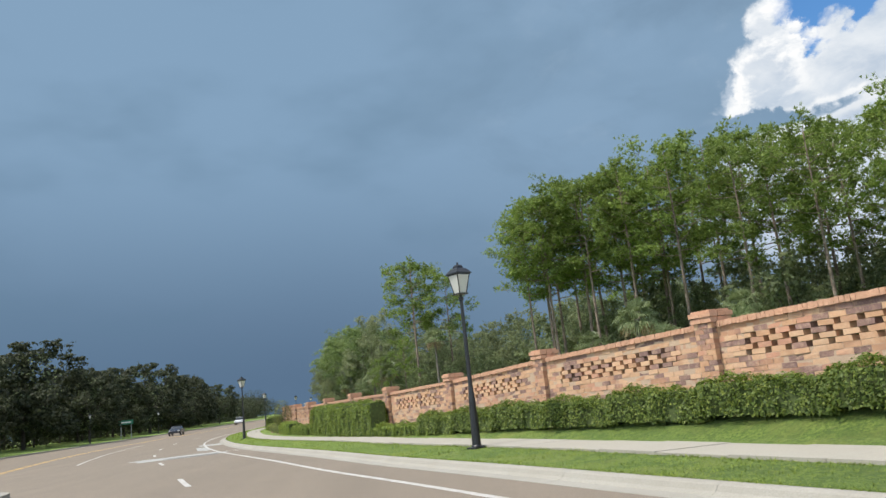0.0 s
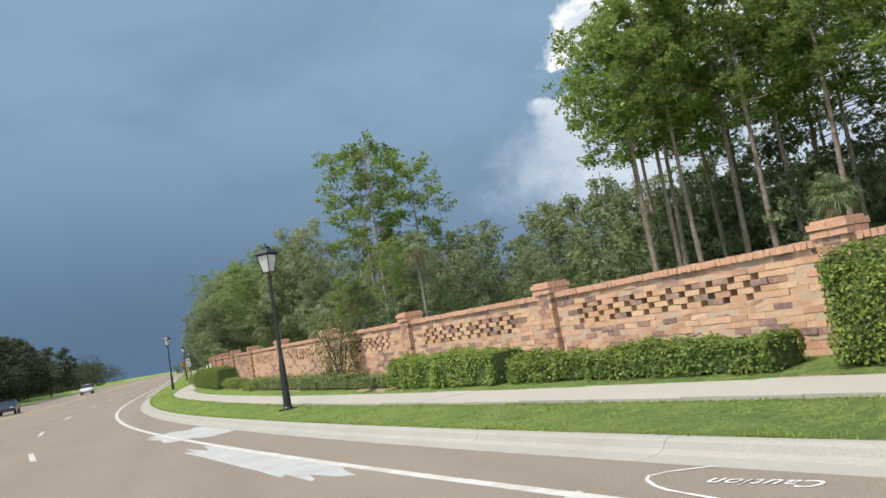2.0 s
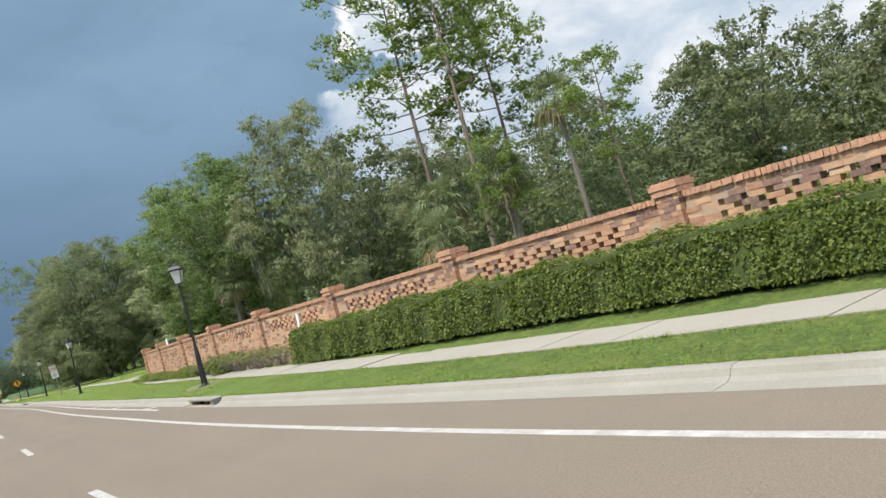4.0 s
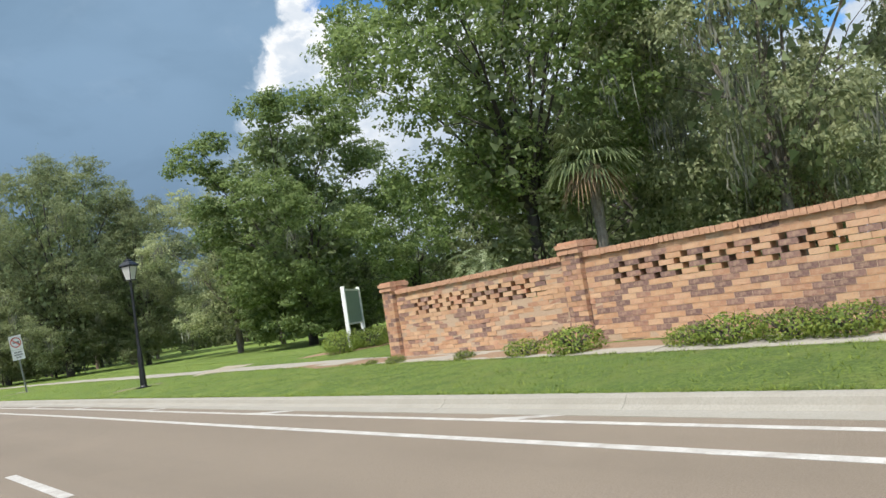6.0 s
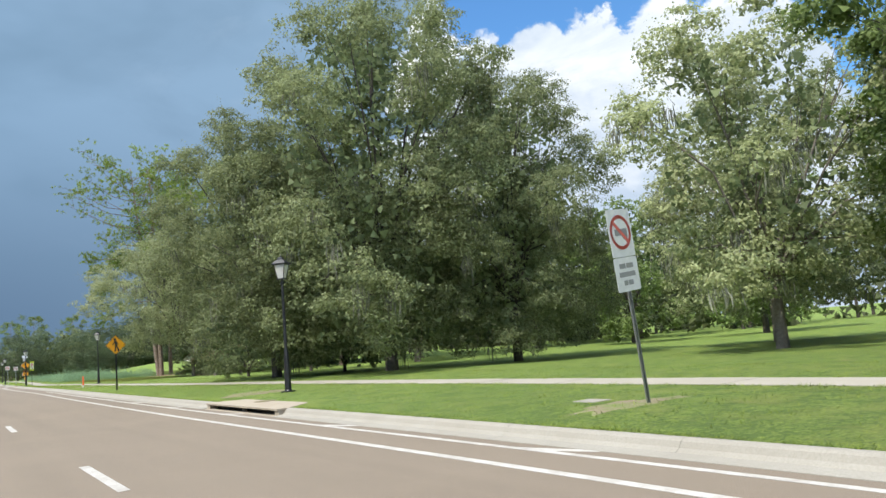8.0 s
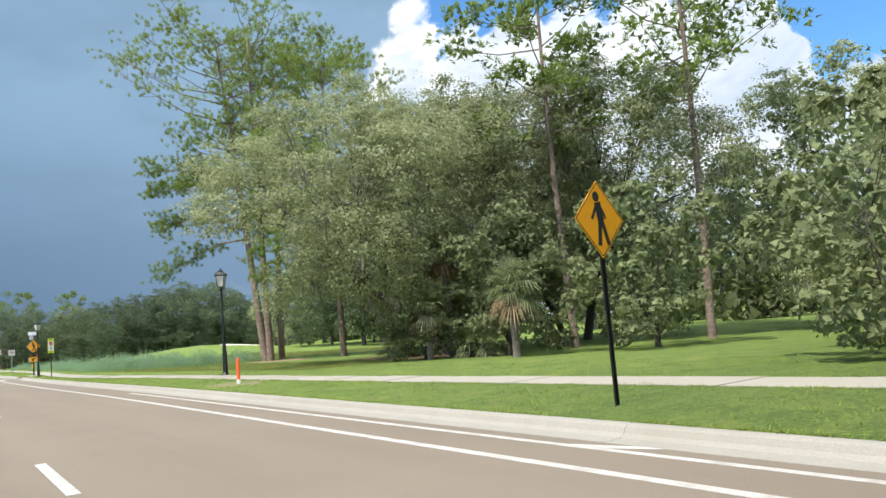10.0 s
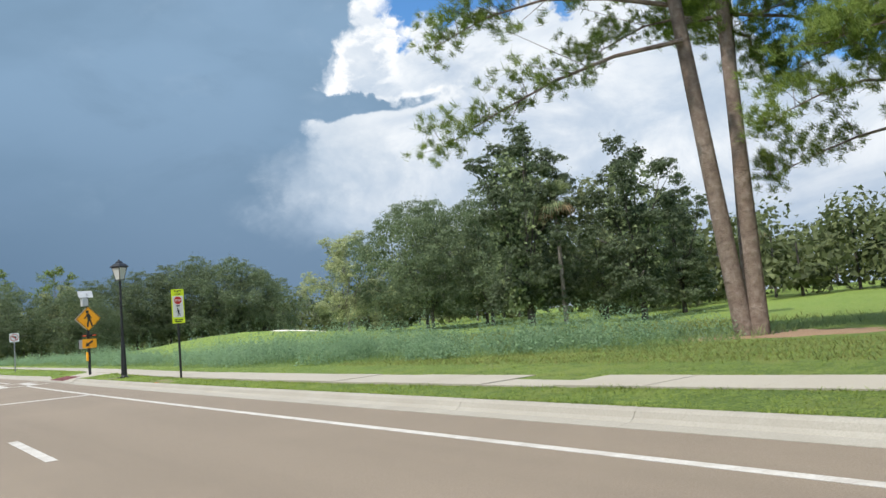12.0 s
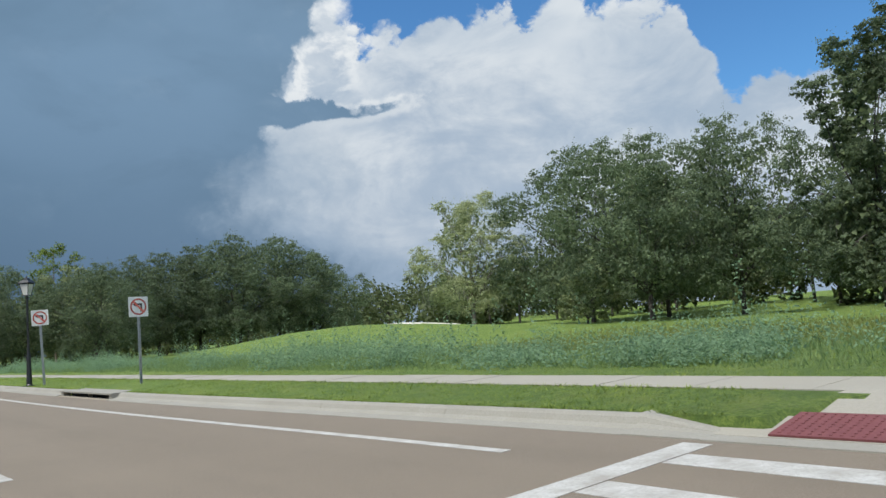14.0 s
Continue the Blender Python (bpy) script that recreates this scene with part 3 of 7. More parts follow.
def build_road():
    road = ribbon("road", -22.5, KERB_IN + 0.02, -120, 700, 1.5, 0.0, M_ASPHALT, thick=0.1)
    tagged(road, "worn brown-grey asphalt road with two lanes a side", "road", kind="structure")
    tagged(ribbon("edge_line", -0.07, 0.07, -60, 252.4, 2.0, 0.005, M_PAINT, thick=0.004), "solid white edge line painted on the asphalt", "road marking", kind="structure")
    tagged(ribbon("edge_line", -0.07, 0.07, 258.0, 420, 2.0, 0.005, M_PAINT, thick=0.004), "solid white edge line painted on the asphalt", "road marking", kind="structure")
    tagged(ribbon("buffer_line", 0.79, 0.90, 91.0, 208.0, 2.0, 0.005, M_PAINT, thick=0.004), "thin white buffer line beside the kerb", "road marking", kind="structure")
    tagged(ribbon("turn_lane_line", -7.2, -7.06, 36, 72, 2.0, 0.005, M_PAINT, thick=0.004), "solid white line of the turning lane", "road marking", kind="structure")
    for lo in (-11.2, -10.9):
        tagged(ribbon("centre_line", lo, lo + 0.11, 24, 420, 4.0, 0.005, M_YELLOW_PAINT, thick=0.004), "double yellow centre line on the asphalt", "road marking", kind="structure")
    # dashes, a step of 12.19 m
    lane = empty("lane_line", 0, 0, 0)
    tagged(lane, "dashed white lane line on brown-grey asphalt", "road marking", kind="structure")
    offs = line([(-60, -3.2), (20, -3.2), (50, -3.1), (100, -2.85), (115, -3.15), (135, -3.35), (152, -3.45), (165, -3.68), (180, -3.80), (205, -3.5), (216, -3.43), (300, -3.5)])
    starts = [-37.5, -25.5, -13.3, -1.0, 11.4, 24.2, 36.6, 49.8, 62.7, 75.8, 89.0, 102.2, 114.5, 126.7, 138.9, 151.0, 164.0, 176.2, 188.4, 202.9]
    starts += [215.1, 227.2] + [262 + 12.19 * k for k in range(10)]
    for s in starts:
        o = float(offs(s))
        ribbon("dash", o - 0.07, o + 0.07, s, s + 3.05, 1.0, 0.005, M_PAINT, lane, 0.004)
    # short cross ticks in the buffer
    ticks = empty("buffer_ticks", 0, 0, 0)
    tagged(ticks, "short slanted white ticks between buffer line and gutter", "road marking", kind="structure")
    for k in range(-3, 13):
        y = 111.55 + 6.15 * k
        e = float(EDGE(y))
        v = [(e + 0.908, y + 0.55, 0.005), (e + 0.908, y - 0.09, 0.005), (e + 1.14, y - 0.62, 0.005), (e + 1.14, y - 0.30, 0.005)]
        me = pieces(v + [(a, b, 0.001) for a, b, _ in v], [(0, 1, 2, 3), (0, 4, 5, 1), (1, 5, 6, 2), (2, 6, 7, 3), (3, 7, 4, 0)])
        obj("tick", me, M_PAINT, ticks)
    # stop line and ladder crossing
    e = float(EDGE(240.5))
    v = [(e - 0.1, 240.28, 0.005), (e - 0.1, 240.62, 0.005), (e - 11.0, 243.0, 0.005), (e - 11.0, 242.66, 0.005)]
    me = pieces(v + [(a, b, 0.001) for a, b, _ in v], [(0, 1, 2, 3), (0, 4, 5, 1), (1, 5, 6, 2), (2, 6, 7, 3), (3, 7, 4, 0)])
    tagged(obj("stop_line", me, M_PAINT), "wide white stop line across the lanes", "road marking", kind="structure")
    cw = empty("crosswalk", 0, 0, 0)
    tagged(cw, "white ladder crosswalk painted across the road", "crosswalk", kind="structure")
    for y in (253.1, 256.55):
        ribbon("border_line", -22.0, 1.0, y - 0.15, y + 0.15, 1.0, 0.005, M_PAINT, cw, 0.004)
    for k in range(20):
        o = 0.35 - 1.12 * k
        ribbon("bar", o - 0.2, o + 0.2, 253.27, 256.38, 3.0, 0.005, M_PAINT, cw, 0.004)
    # mended patches
    for x, y, rx, ry, turn, name, mat, z in ((-6.7, 31.8, 2.2, 1.8, 20, "sealed_patch", M_PATCH, 0.004), (-5.9, 30.9, 1.2, 0.7, 15, "asphalt_patch", M_PATCH_DARK, 0.009),
                                             (-8.0, 48.9, 1.0, 1.9, 20, "sealed_patch", M_PATCH, 0.004), (-7.3, 41.0, 0.35, 3.6, 12, "sealed_patch", M_PATCH, 0.004)):
        rng = np.random.default_rng(int(abs(x * 100)))
        c, s = math.cos(radians(turn)), math.sin(radians(turn))
        v = []
        for i in range(28):
            t = 2 * math.pi * i / 28
            w = 1 + 0.10 * rng.standard_normal()
            px, py = rx * w * (abs(math.cos(t)) ** 0.6) * math.copysign(1, math.cos(t)), ry * w * (abs(math.sin(t)) ** 0.6) * math.copysign(1, math.sin(t))
            v.append((x + c * px - s * py, y + s * px + c * py, z + float(ROADZ(y + s * px + c * py))))
        me = pieces(v + [(a, b, q - z + 0.0005) for a, b, q in v], [tuple(range(28))] + [(i, i + 28, (i + 1) % 28 + 28, (i + 1) % 28) for i in range(28)])
        tagged(obj(name, me, mat), "mended patch of grey sealer on the road", "road patch", kind="structure")


def chalk_line(pts, w, parent):
    """A thin hand-drawn line on the road."""
    v, f = [], []
    for i, (x, y) in enumerate(pts):
        p, q = pts[max(i - 1, 0)], pts[min(i + 1, len(pts) - 1)]
        dx, dy = q[0] - p[0], q[1] - p[1]
        k = w / 2 / math.hypot(dx, dy)
        z = float(ROADZ(y)) + 0.006
        v += [(x - dy * k, y + dx * k, z), (x + dy * k, y - dx * k, z)]
        if i:
            f.append((2 * i - 2, 2 * i, 2 * i + 1, 2 * i - 1))
    return obj("stroke", pieces(v, f), M_CHALK, parent)


def build_chalk():
    root = empty("chalk_marks", 0, 0, 0)
    tagged(root, "handwritten white chalk warning with a curved line on asphalt", "chalk writing", kind="structure")
    chalk_line([(-3.85, 33.66), (-4.06, 33.76), (-4.32, 33.92), (-4.50, 33.95), (-4.60, 33.84), (-4.68, 33.60), (-4.70, 33.40), (-4.67, 33.10), (-4.64, 32.81), (-4.58, 32.5)], 0.035, root)
    c = bpy.data.curves.new("word", "FONT")
    c.body, c.size, c.align_x, c.align_y, c.extrude, c.shear, c.space_character = "Caution", 0.27, "CENTER", "CENTER", 0.0015, 0.3, 1.05
    c.resolution_u = 3
    tmp = bpy.data.objects.new("word", c)
    scene.collection.objects.link(tmp)
    me = bpy.data.meshes.new_from_object(tmp)
    bpy.data.objects.remove(tmp)
    me.transform(Matrix.Translation((-4.15, 32.92, float(ROADZ(32.92)) + 0.0075)) @ Matrix.Rotation(math.atan2(0.80, -0.40), 4, "Z"))
    obj("word", me, M_CHALK, root)
    crack = empty("road_crack", 0, 0, 0)
    tagged(crack, "thin dark crack running across the worn asphalt", "crack", kind="structure")
    rng = np.random.default_rng(3)
    pts = [(-15.6 + 0.24 * k + rng.normal(0, 0.03), 89.2 + 0.16 * k + rng.normal(0, 0.05)) for k in range(12)]
    chalk_line(pts, 0.02, crack).data.materials[0] = M_PATCH_DARK


GAPS = [(158.4, 164.2), (273.6, 278.8), (86.6, 89.0), (250.6, 257.5)]


def build_kerbs():
    """Cast concrete kerb and gutter, in lengths of about three metres."""
    kerb = empty("kerb", 0, 0, 0)
    tagged(kerb, "pale cast concrete kerb and gutter with dark joints", "kerb", kind="structure")
    prof = [(KERB_IN, -0.1), (KERB_IN, 0.006), (1.40, 0.02), (1.47, 0.06), (1.51, 0.125), (1.55, 0.152), (1.62, 0.155), (KERB_OUT, 0.15), (KERB_OUT, -0.1)]
    k = len(prof)
    rng = np.random.default_rng(5)

    def block(y0, y1):
        ys_ = (y0 + 0.0025, (y0 + y1) / 2, y1 - 0.0025)
        dz = rng.normal(0, 0.001)
        v = [(float(EDGE(y)) + o, y, z + dz + float(ROADZ(y))) for y in ys_ for o, z in prof]
        f = [(r * k + i, r * k + (i + 1) % k, (r + 1) * k + (i + 1) % k, (r + 1) * k + i) for r in range(2) for i in range(k)]
        f += [tuple(range(k))[::-1], tuple(range(2 * k, 3 * k))]
        obj("kerb_block", pieces(v, f), M_CONCRETE, kerb)

    y = -60.0
    while y < 420:
        n = y + 3.05
        hit = [g for g in GAPS if y < g[1] and n > g[0]]
        if hit:
            if hit[0][0] - y > 0.3:
                block(y, hit[0][0])
            y = hit[0][1]
            continue
        block(y, n)
        y = n
    far = ribbon("kerb_far", -22.98, -22.45, -60, 420, 4.0, 0.15, M_CONCRETE, thick=0.25)
    tagged(far, "pale concrete kerb along the opposite side", "kerb", kind="structure")


def build_far_walk():
    tagged(ribbon("sidewalk_far", -27.2, -25.6, 20, 420, 4.0, 0.20, M_WALK, thick=0.12), "pale concrete sidewalk on the opposite side", "sidewalk", kind="structure")


def slab_between(x00, x01, y0, x10, x11, y1, z, thick, zb=None):
    """A slab: two ends across the walk, at y0 and y1."""
    za, zc = z if isinstance(z, tuple) else (z, z)
    v = [(x00, y0, za), (x01, y0, zc), (x11, y1, zc), (x10, y1, za)]
    v += [(a, b, c - thick) for a, b, c in v]
    return pieces(v, [(0, 1, 2, 3), (0, 4, 5, 1), (1, 5, 6, 2), (2, 6, 7, 3), (3, 7, 4, 0), (7, 6, 5, 4)])


def build_walk():
    walk_ = empty("sidewalk", 0, 0, 0)
    tagged(walk_, "pale concrete sidewalk of cast slabs with joints", "sidewalk", kind="structure")
    rng = np.random.default_rng(8)
    y = -40.0
    while y < 400:
        n = y + 1.52
        a, b = float(WALK(y + 0.006)), float(WALK(n - 0.006))
        obj("slab", slab_between(a, a + WALK_W, y + 0.006, b, b + WALK_W, n - 0.006, float(WALKZ(y)) + 0.022 + rng.normal(0, 0.004), 0.12), M_WALK, walk_)
        y = n
    # dropped kerb and landing at the crossing
    ramp_ = empty("kerb_ramp", 0, 0, 0)
    tagged(ramp_, "concrete kerb ramp with a dark red tactile pad", "kerb ramp", kind="structure")
    e = float(EDGE(254.6))
    w0 = float(WALK(253.5))
    obj("gutter", slab_between(e + KERB_IN - 0.03, e + 1.46, 251.5, e + KERB_IN + 0.02, e + 1.51, 256.6, 0.014, 0.1), M_CONCRETE, ramp_)
    for y0, y1, f0, f1 in ((250.6, 251.5, 1.0, 0.12), (256.6, 257.5, 0.12, 1.0)):
        prof = [(KERB_IN, -0.1), (KERB_IN, 0.006), (1.40, 0.02), (1.47, 0.06), (1.51, 0.125), (1.55, 0.152), (1.62, 0.155), (1.76, 0.15), (1.76, -0.1)]
        k = len(prof)
        v = [(float(EDGE(y)) + o, y, z * f + 0.016 if z > 0.01 else z + 0.008) for y, f in ((y0, f0), (y1, f1)) for o, z in prof]
        f = [(i, (i + 1) % k, k + (i + 1) % k, k + i) for i in range(k)] + [tuple(range(k))[::-1], tuple(range(k, 2 * k))]
        obj("flare", pieces(v, f), M_CONCRETE, ramp_)
    v = [(e + 1.45, 251.0, 0.018), (e + 1.45, 256.75, 0.018), (float(WALK(256.0)) + 0.03, 256.02, 0.234), (float(WALK(250.4)) + 0.03, 250.4, 0.234)]
    v += [(a, b, c - 0.14) for a, b, c in v]
    obj("landing", pieces(v, [(3, 2, 1, 0), (0, 1, 5, 4), (1, 2, 6, 5), (2, 3, 7, 6), (3, 0, 4, 7)]), M_WALK, ramp_)
    bm = bmesh.new()
    slope = math.atan2(0.216, w0 + 0.03 - e - 1.425)
    m = Matrix.Translation((e + 1.47, 254.75, 0.034)) @ Matrix.Rotation(-slope, 4, "Y")
    box_bm(bm, 0.36, 0, 0, 0.72, 2.7, 0.02, 0, m)
    for i in range(9):
        for j in range(30):
            box_bm(bm, 0.06 + i * 0.075, -1.28 + j * 0.088, 0.013, 0.024, 0.024, 0.007, 0, m)
    part("tactile_pad", bm, M_PAD, ramp_, "dark red tactile paving pad")


def build_inlet(y0, y1, depth=1.5, cover=True):
    """A storm drain: an open throat under a wide concrete lid."""
    e = float(EDGE((y0 + y1) / 2))
    sl = float(EDGE(y1) - EDGE(y0)) / (y1 - y0)
    th = math.degrees(math.atan(-sl))
    root = empty("storm_drain", e, (y0 + y1) / 2, 0, th)
    tagged(root, "concrete storm drain inlet with a dark open throat", "storm drain")
    L = y1 - y0
    bm = bmesh.new()
    top = [(1.30, -L / 2), (1.30, L / 2), (1.60, L / 2), (1.30 + depth, L / 2 - min(1.1, L * 0.2)), (1.30 + depth, -L / 2 + min(1.1, L * 0.2)), (1.60, -L / 2)]
    a = [bm.verts.new((x, y, 0.160 if x < 1.7 else (0.19 if cover else 0.162))) for x, y in top]
    b = [bm.verts.new((x, y, 0.118)) for x, y in top]
    bm.faces.new(a[::-1])
    bm.faces.new(b)
    for i in range(6):
        bm.faces.new((a[i], a[(i + 1) % 6], b[(i + 1) % 6], b[i]))
    bmesh.ops.recalc_face_normals(bm, faces=bm.faces)
    part("lid_slab", bm, M_LID if cover else M_CONCRETE, root)
    # slab at the back of the throat, the slot's shadow painted as near-black
    part("throat", box(1.62, 0, 0.0, 0.08, L - 0.5, 0.248), M_DARK, root, "dark slab standing for shade in the drain throat")
    part("apron", box(1.30, 0, -0.055, 0.34, L, 0.10), M_LID, root)
    for y in (-L / 2 + 0.14, 0.0, L / 2 - 0.14):
        part("pier", box(1.44 if y else 1.5, y, 0.03, 0.22 if y else 0.12, 0.26 if y else 0.05, 0.175, 0.01), M_LID if cover else M_CONCRETE, root)
    if cover:
        bm = lathe([(0.32, 0.0), (0.32, 0.008), (0.27, 0.008), (0.27, 0.012), (0.0001, 0.012)], 24)
        bm.transform(Matrix.Translation((2.2, 0.3, 0.173)))
        part("manhole_cover", bm, M_DIRT, root, "rusty round manhole cover")


def build_median():
    """The nose of the planted median behind the junction."""
    ys_ = np.linspace(-60, 13.5, 30)
    lft, rgt = [(float(EDGE(y)) - 11.0, y) for y in ys_], [(float(EDGE(y)) - 7.6, y) for y in ys_]
    cx, cy = (lft[-1][0] + rgt[-1][0]) / 2, 13.5
    nose = [(cx + 1.7 * math.cos(t), cy + 2.0 * math.sin(t)) for t in np.linspace(0.2, math.pi - 0.2, 9)]
    outline = rgt + nose + lft[::-1]
    for name, inset, z, mat in (("median_kerb", 0.0, 0.15, M_CONCRETE), ("median_grass", 0.22, 0.17, M_LAWN)):
        v = []
        for x, y in outline:
            mx = float(EDGE(min(y, 13.5))) - 9.3
            s = 1 - inset / 1.75
            v.append((mx + (x - mx) * s, y - (inset if y > 13.4 else 0), z + float(ROADZ(y))))
        k = len(v)
        me = pieces(v + [(a, b, 0.0) for a, b, _ in v], [tuple(range(k))] + [(i, i + k, (i + 1) % k + k, (i + 1) % k) for i in range(k)])
        tagged(obj(name, me, mat), "grass median nose edged with a concrete kerb", "median", kind="structure")


def blob(name, x, y, rx, ry, mat, label, seed, lift=0.012, category="bare ground"):
    """A thin uneven patch lying on the ground."""
    rng = np.random.default_rng(seed)
    rings, k = (0.35, 0.7, 1.0), 22
    wob = 1 + 0.16 * rng.standard_normal(k)
    verts = [(x, y, float(ground_z(x, y)) + lift)]
    for r in rings:
        for i in range(k):
            t = 2 * math.pi * i / k
            px, py = x + rx * r * wob[i] * math.cos(t), y + ry * r * wob[i] * math.sin(t)
            verts.append((px, py, float(ground_z(px, py)) + (lift if r < 0.9 else -0.02)))
    faces = [(0, 1 + i, 1 + (i + 1) % k) for i in range(k)]
    for q in range(2):
        faces += [(1 + q * k + i, 1 + (q + 1) * k + i, 1 + (q + 1) * k + (i + 1) % k, 1 + q * k + (i + 1) % k) for i in range(k)]
    tagged(obj(name, pieces(verts, faces), mat), label, category, kind="structure")


# ------------------------------------------------------------------ brick wall
COURSE, BRICK_L, BRICK_H, GAP = 0.102, 0.305, 0.092, 0.135
WALL_T = 0.22


def wall_points():
    """Pier places along the wall, a bay apart."""
    ys_ = [-11.9, -5.8, 0.3, 6.4, 12.45, 18.25, 24.15, 29.8, 36.05, 42.3, 48.55]
    ys_ += [48.55 + 6.6375 * k for k in range(1, 8)] + [101.65, 108.1, 114.5, 121.0]
    return ys_


def brick_quads(x0, x1, z0, z1, y0, y1):
    """Six faces of a brick, corners as an array."""
    a = np.array([(x0, y0, z0), (x1, y0, z0), (x1, y1, z0), (x0, y1, z0), (x0, y0, z1), (x1, y0, z1), (x1, y1, z1), (x0, y1, z1)])
    return a


BRICK_FACES = [(3, 2, 1, 0), (4, 5, 6, 7), (0, 1, 5, 4), (1, 2, 6, 5), (2, 3, 7, 6), (3, 0, 4, 7)]


def build_wall():
    wall_ = empty("brick_wall", 0, 0, 0)
    tagged(wall_, "long orange and tan brick wall with pierced lattice panels", "wall", kind="structure")
    ys_ = wall_points()
    rng = np.random.default_rng(21)
    n_courses = 15
    single = pieces(brick_quads(-BRICK_L / 2, BRICK_L / 2, 0, BRICK_H, -WALL_T / 2, WALL_T / 2), BRICK_FACES, "brick")
    single.materials.append(M_BRICKPIECE)
    for n, (ya, yb) in enumerate(zip(ys_, ys_[1:])):
        xa, xb = float(WALL(ya)), float(WALL(yb))
        za, zb = float(BASE(ya)), float(BASE(yb))
        L = math.hypot(xb - xa, yb - ya)
        th = math.atan2(yb - ya, xb - xa)
        panel = empty("panel", xa, ya, za)
        m = Matrix(((math.cos(th), -math.sin(th), 0, xa), (math.sin(th), math.cos(th), 0, ya), ((zb - za) / L, 0, 1, za), (0, 0, 0, 1)))
        panel.parent = wall_
        panel.matrix_world = pose(0, 0, 0)
        lo, hi = 0.235, L - 0.235
        loose = abs(ya - 108.2) < 3.5
        boxes, made = [], 0
        for c in range(-3, n_courses):
            z = c * COURSE
            lattice = 9 <= c <= 12
            off = 0.0 if c % 2 else BRICK_L / 2 + 0.005
            s = lo - off
            l_lo, l_hi = lo + 0.62 + (0.22 if c % 2 else 0.0), hi - 0.62
            while s < hi - 0.03:
                a, b = max(s, lo), min(s + BRICK_L, hi)
                if lattice and a > l_lo and b < l_hi:
                    b = min(a + BRICK_L - 0.005, l_hi)
                    boxes.append((a, b, z, True))
                    s = b + GAP
                    continue
                if b - a > 0.04:
                    boxes.append((a, b, z, False))
                s = s + BRICK_L + 0.01
        joined = []
        for a, b, z, deep in boxes:
            full = abs(b - a - BRICK_L) < 0.012
            if loose and full and made < 300 and z >= 0:
                o = bpy.data.objects.new("brick", single)
                scene.collection.objects.link(o)
                o.parent = panel
                o.matrix_local = m @ Matrix.Translation(((a + b) / 2, float(rng.normal(0, 0.002)), z))
                made += 1
            else:
                d = rng.normal(0, 0.005)
                joined.append(brick_quads(a, b, z, z + BRICK_H, -WALL_T / 2 + d, WALL_T / 2 + d))
        J = np.concatenate(joined)
        J = J + rng.normal(0, 0.0035, J.shape)
        R = np.array(m)
        J = J @ R[:3, :3].T + R[:3, 3]
        F = np.array(BRICK_FACES)[None] + 8 * np.arange(len(joined))[:, None, None]
        me = pieces(J, [tuple(f) for f in F.reshape(-1, 4).tolist()], "bricks")
        tagged(obj("bricks", me, M_BRICK, panel), kind="stuff")
        # mortar behind the joints, above and below the pierced band, and at its ends
        bm = bmesh.new()
        zl, zh = 9 * COURSE - 0.006, 13 * COURSE - 0.006
        t = WALL_T - 0.010
        box_bm(bm, L / 2, 0, (zl - 0.3) / 2, hi - lo, t, zl + 0.3, 0, m)
        box_bm(bm, L / 2, 0, (zh + n_courses * COURSE - 0.006) / 2, hi - lo, t, n_courses * COURSE - 0.006 - zh, 0, m)
        for a, b in ((lo, lo + 0.62), (hi - 0.62, hi)):
            box_bm(bm, (a + b) / 2, 0, (zl + zh) / 2, b - a, t, zh - zl, 0, m)
        part("mortar", bm, M_MORTAR, panel)
        # coping: a row of bricks on edge with a slight overhang
        joined = []
        s = lo - 0.02
        while s < hi + 0.02:
            joined.append(brick_quads(s, s + 0.092, n_courses * COURSE - 0.004, n_courses * COURSE + 0.105 + rng.normal(0, 0.002), -0.165, 0.165))
            s += 0.1
        J = np.concatenate(joined)
        J = (J + rng.normal(0, 0.004, J.shape)) @ R[:3, :3].T + R[:3, 3]
        F = np.array(BRICK_FACES)[None] + 8 * np.arange(len(joined))[:, None, None]
        tagged(obj("coping", pieces(J, [tuple(f) for f in F.reshape(-1, 4).tolist()], "coping"), M_COPING, panel), kind="stuff")
    # piers
    joined, cap = [], []
    w = 0.235
    for c in range(-3, 16):
        z = c * COURSE
        flip = c % 2
        for s in (-1, 1):
            if flip:
                joined.append(brick_quads(-w, w - 0.31, z, z + BRICK_H, s * w - (0.1 if s > 0 else 0), s * w + (0.1 if s < 0 else 0)))
                joined.append(brick_quads(w - 0.30, w, z, z + BRICK_H, s * w - (0.1 if s > 0 else 0), s * w + (0.1 if s < 0 else 0)))
                joined.append(brick_quads(s * w - (0.1 if s > 0 else 0), s * w + (0.1 if s < 0 else 0), z, z + BRICK_H, -w + 0.11, w - 0.11))
            else:
                joined.append(brick_quads(s * w - (0.1 if s > 0 else 0), s * w + (0.1 if s < 0 else 0), z, z + BRICK_H, -w, -0.005))
                joined.append(brick_quads(s * w - (0.1 if s > 0 else 0), s * w + (0.1 if s < 0 else 0), z, z + BRICK_H, 0.005, w))
                joined.append(brick_quads(-w + 0.11, w - 0.11, z, z + BRICK_H, s * w - (0.1 if s > 0 else 0), s * w + (0.1 if s < 0 else 0)))
    for q, (ov, h0, h1) in enumerate(((0.040, 16 * COURSE, 16 * COURSE + 0.1), (0.062, 16 * COURSE + 0.11, 16 * COURSE + 0.20), (0.02, 16 * COURSE + 0.205, 16 * COURSE + 0.245))):
        r = w + ov
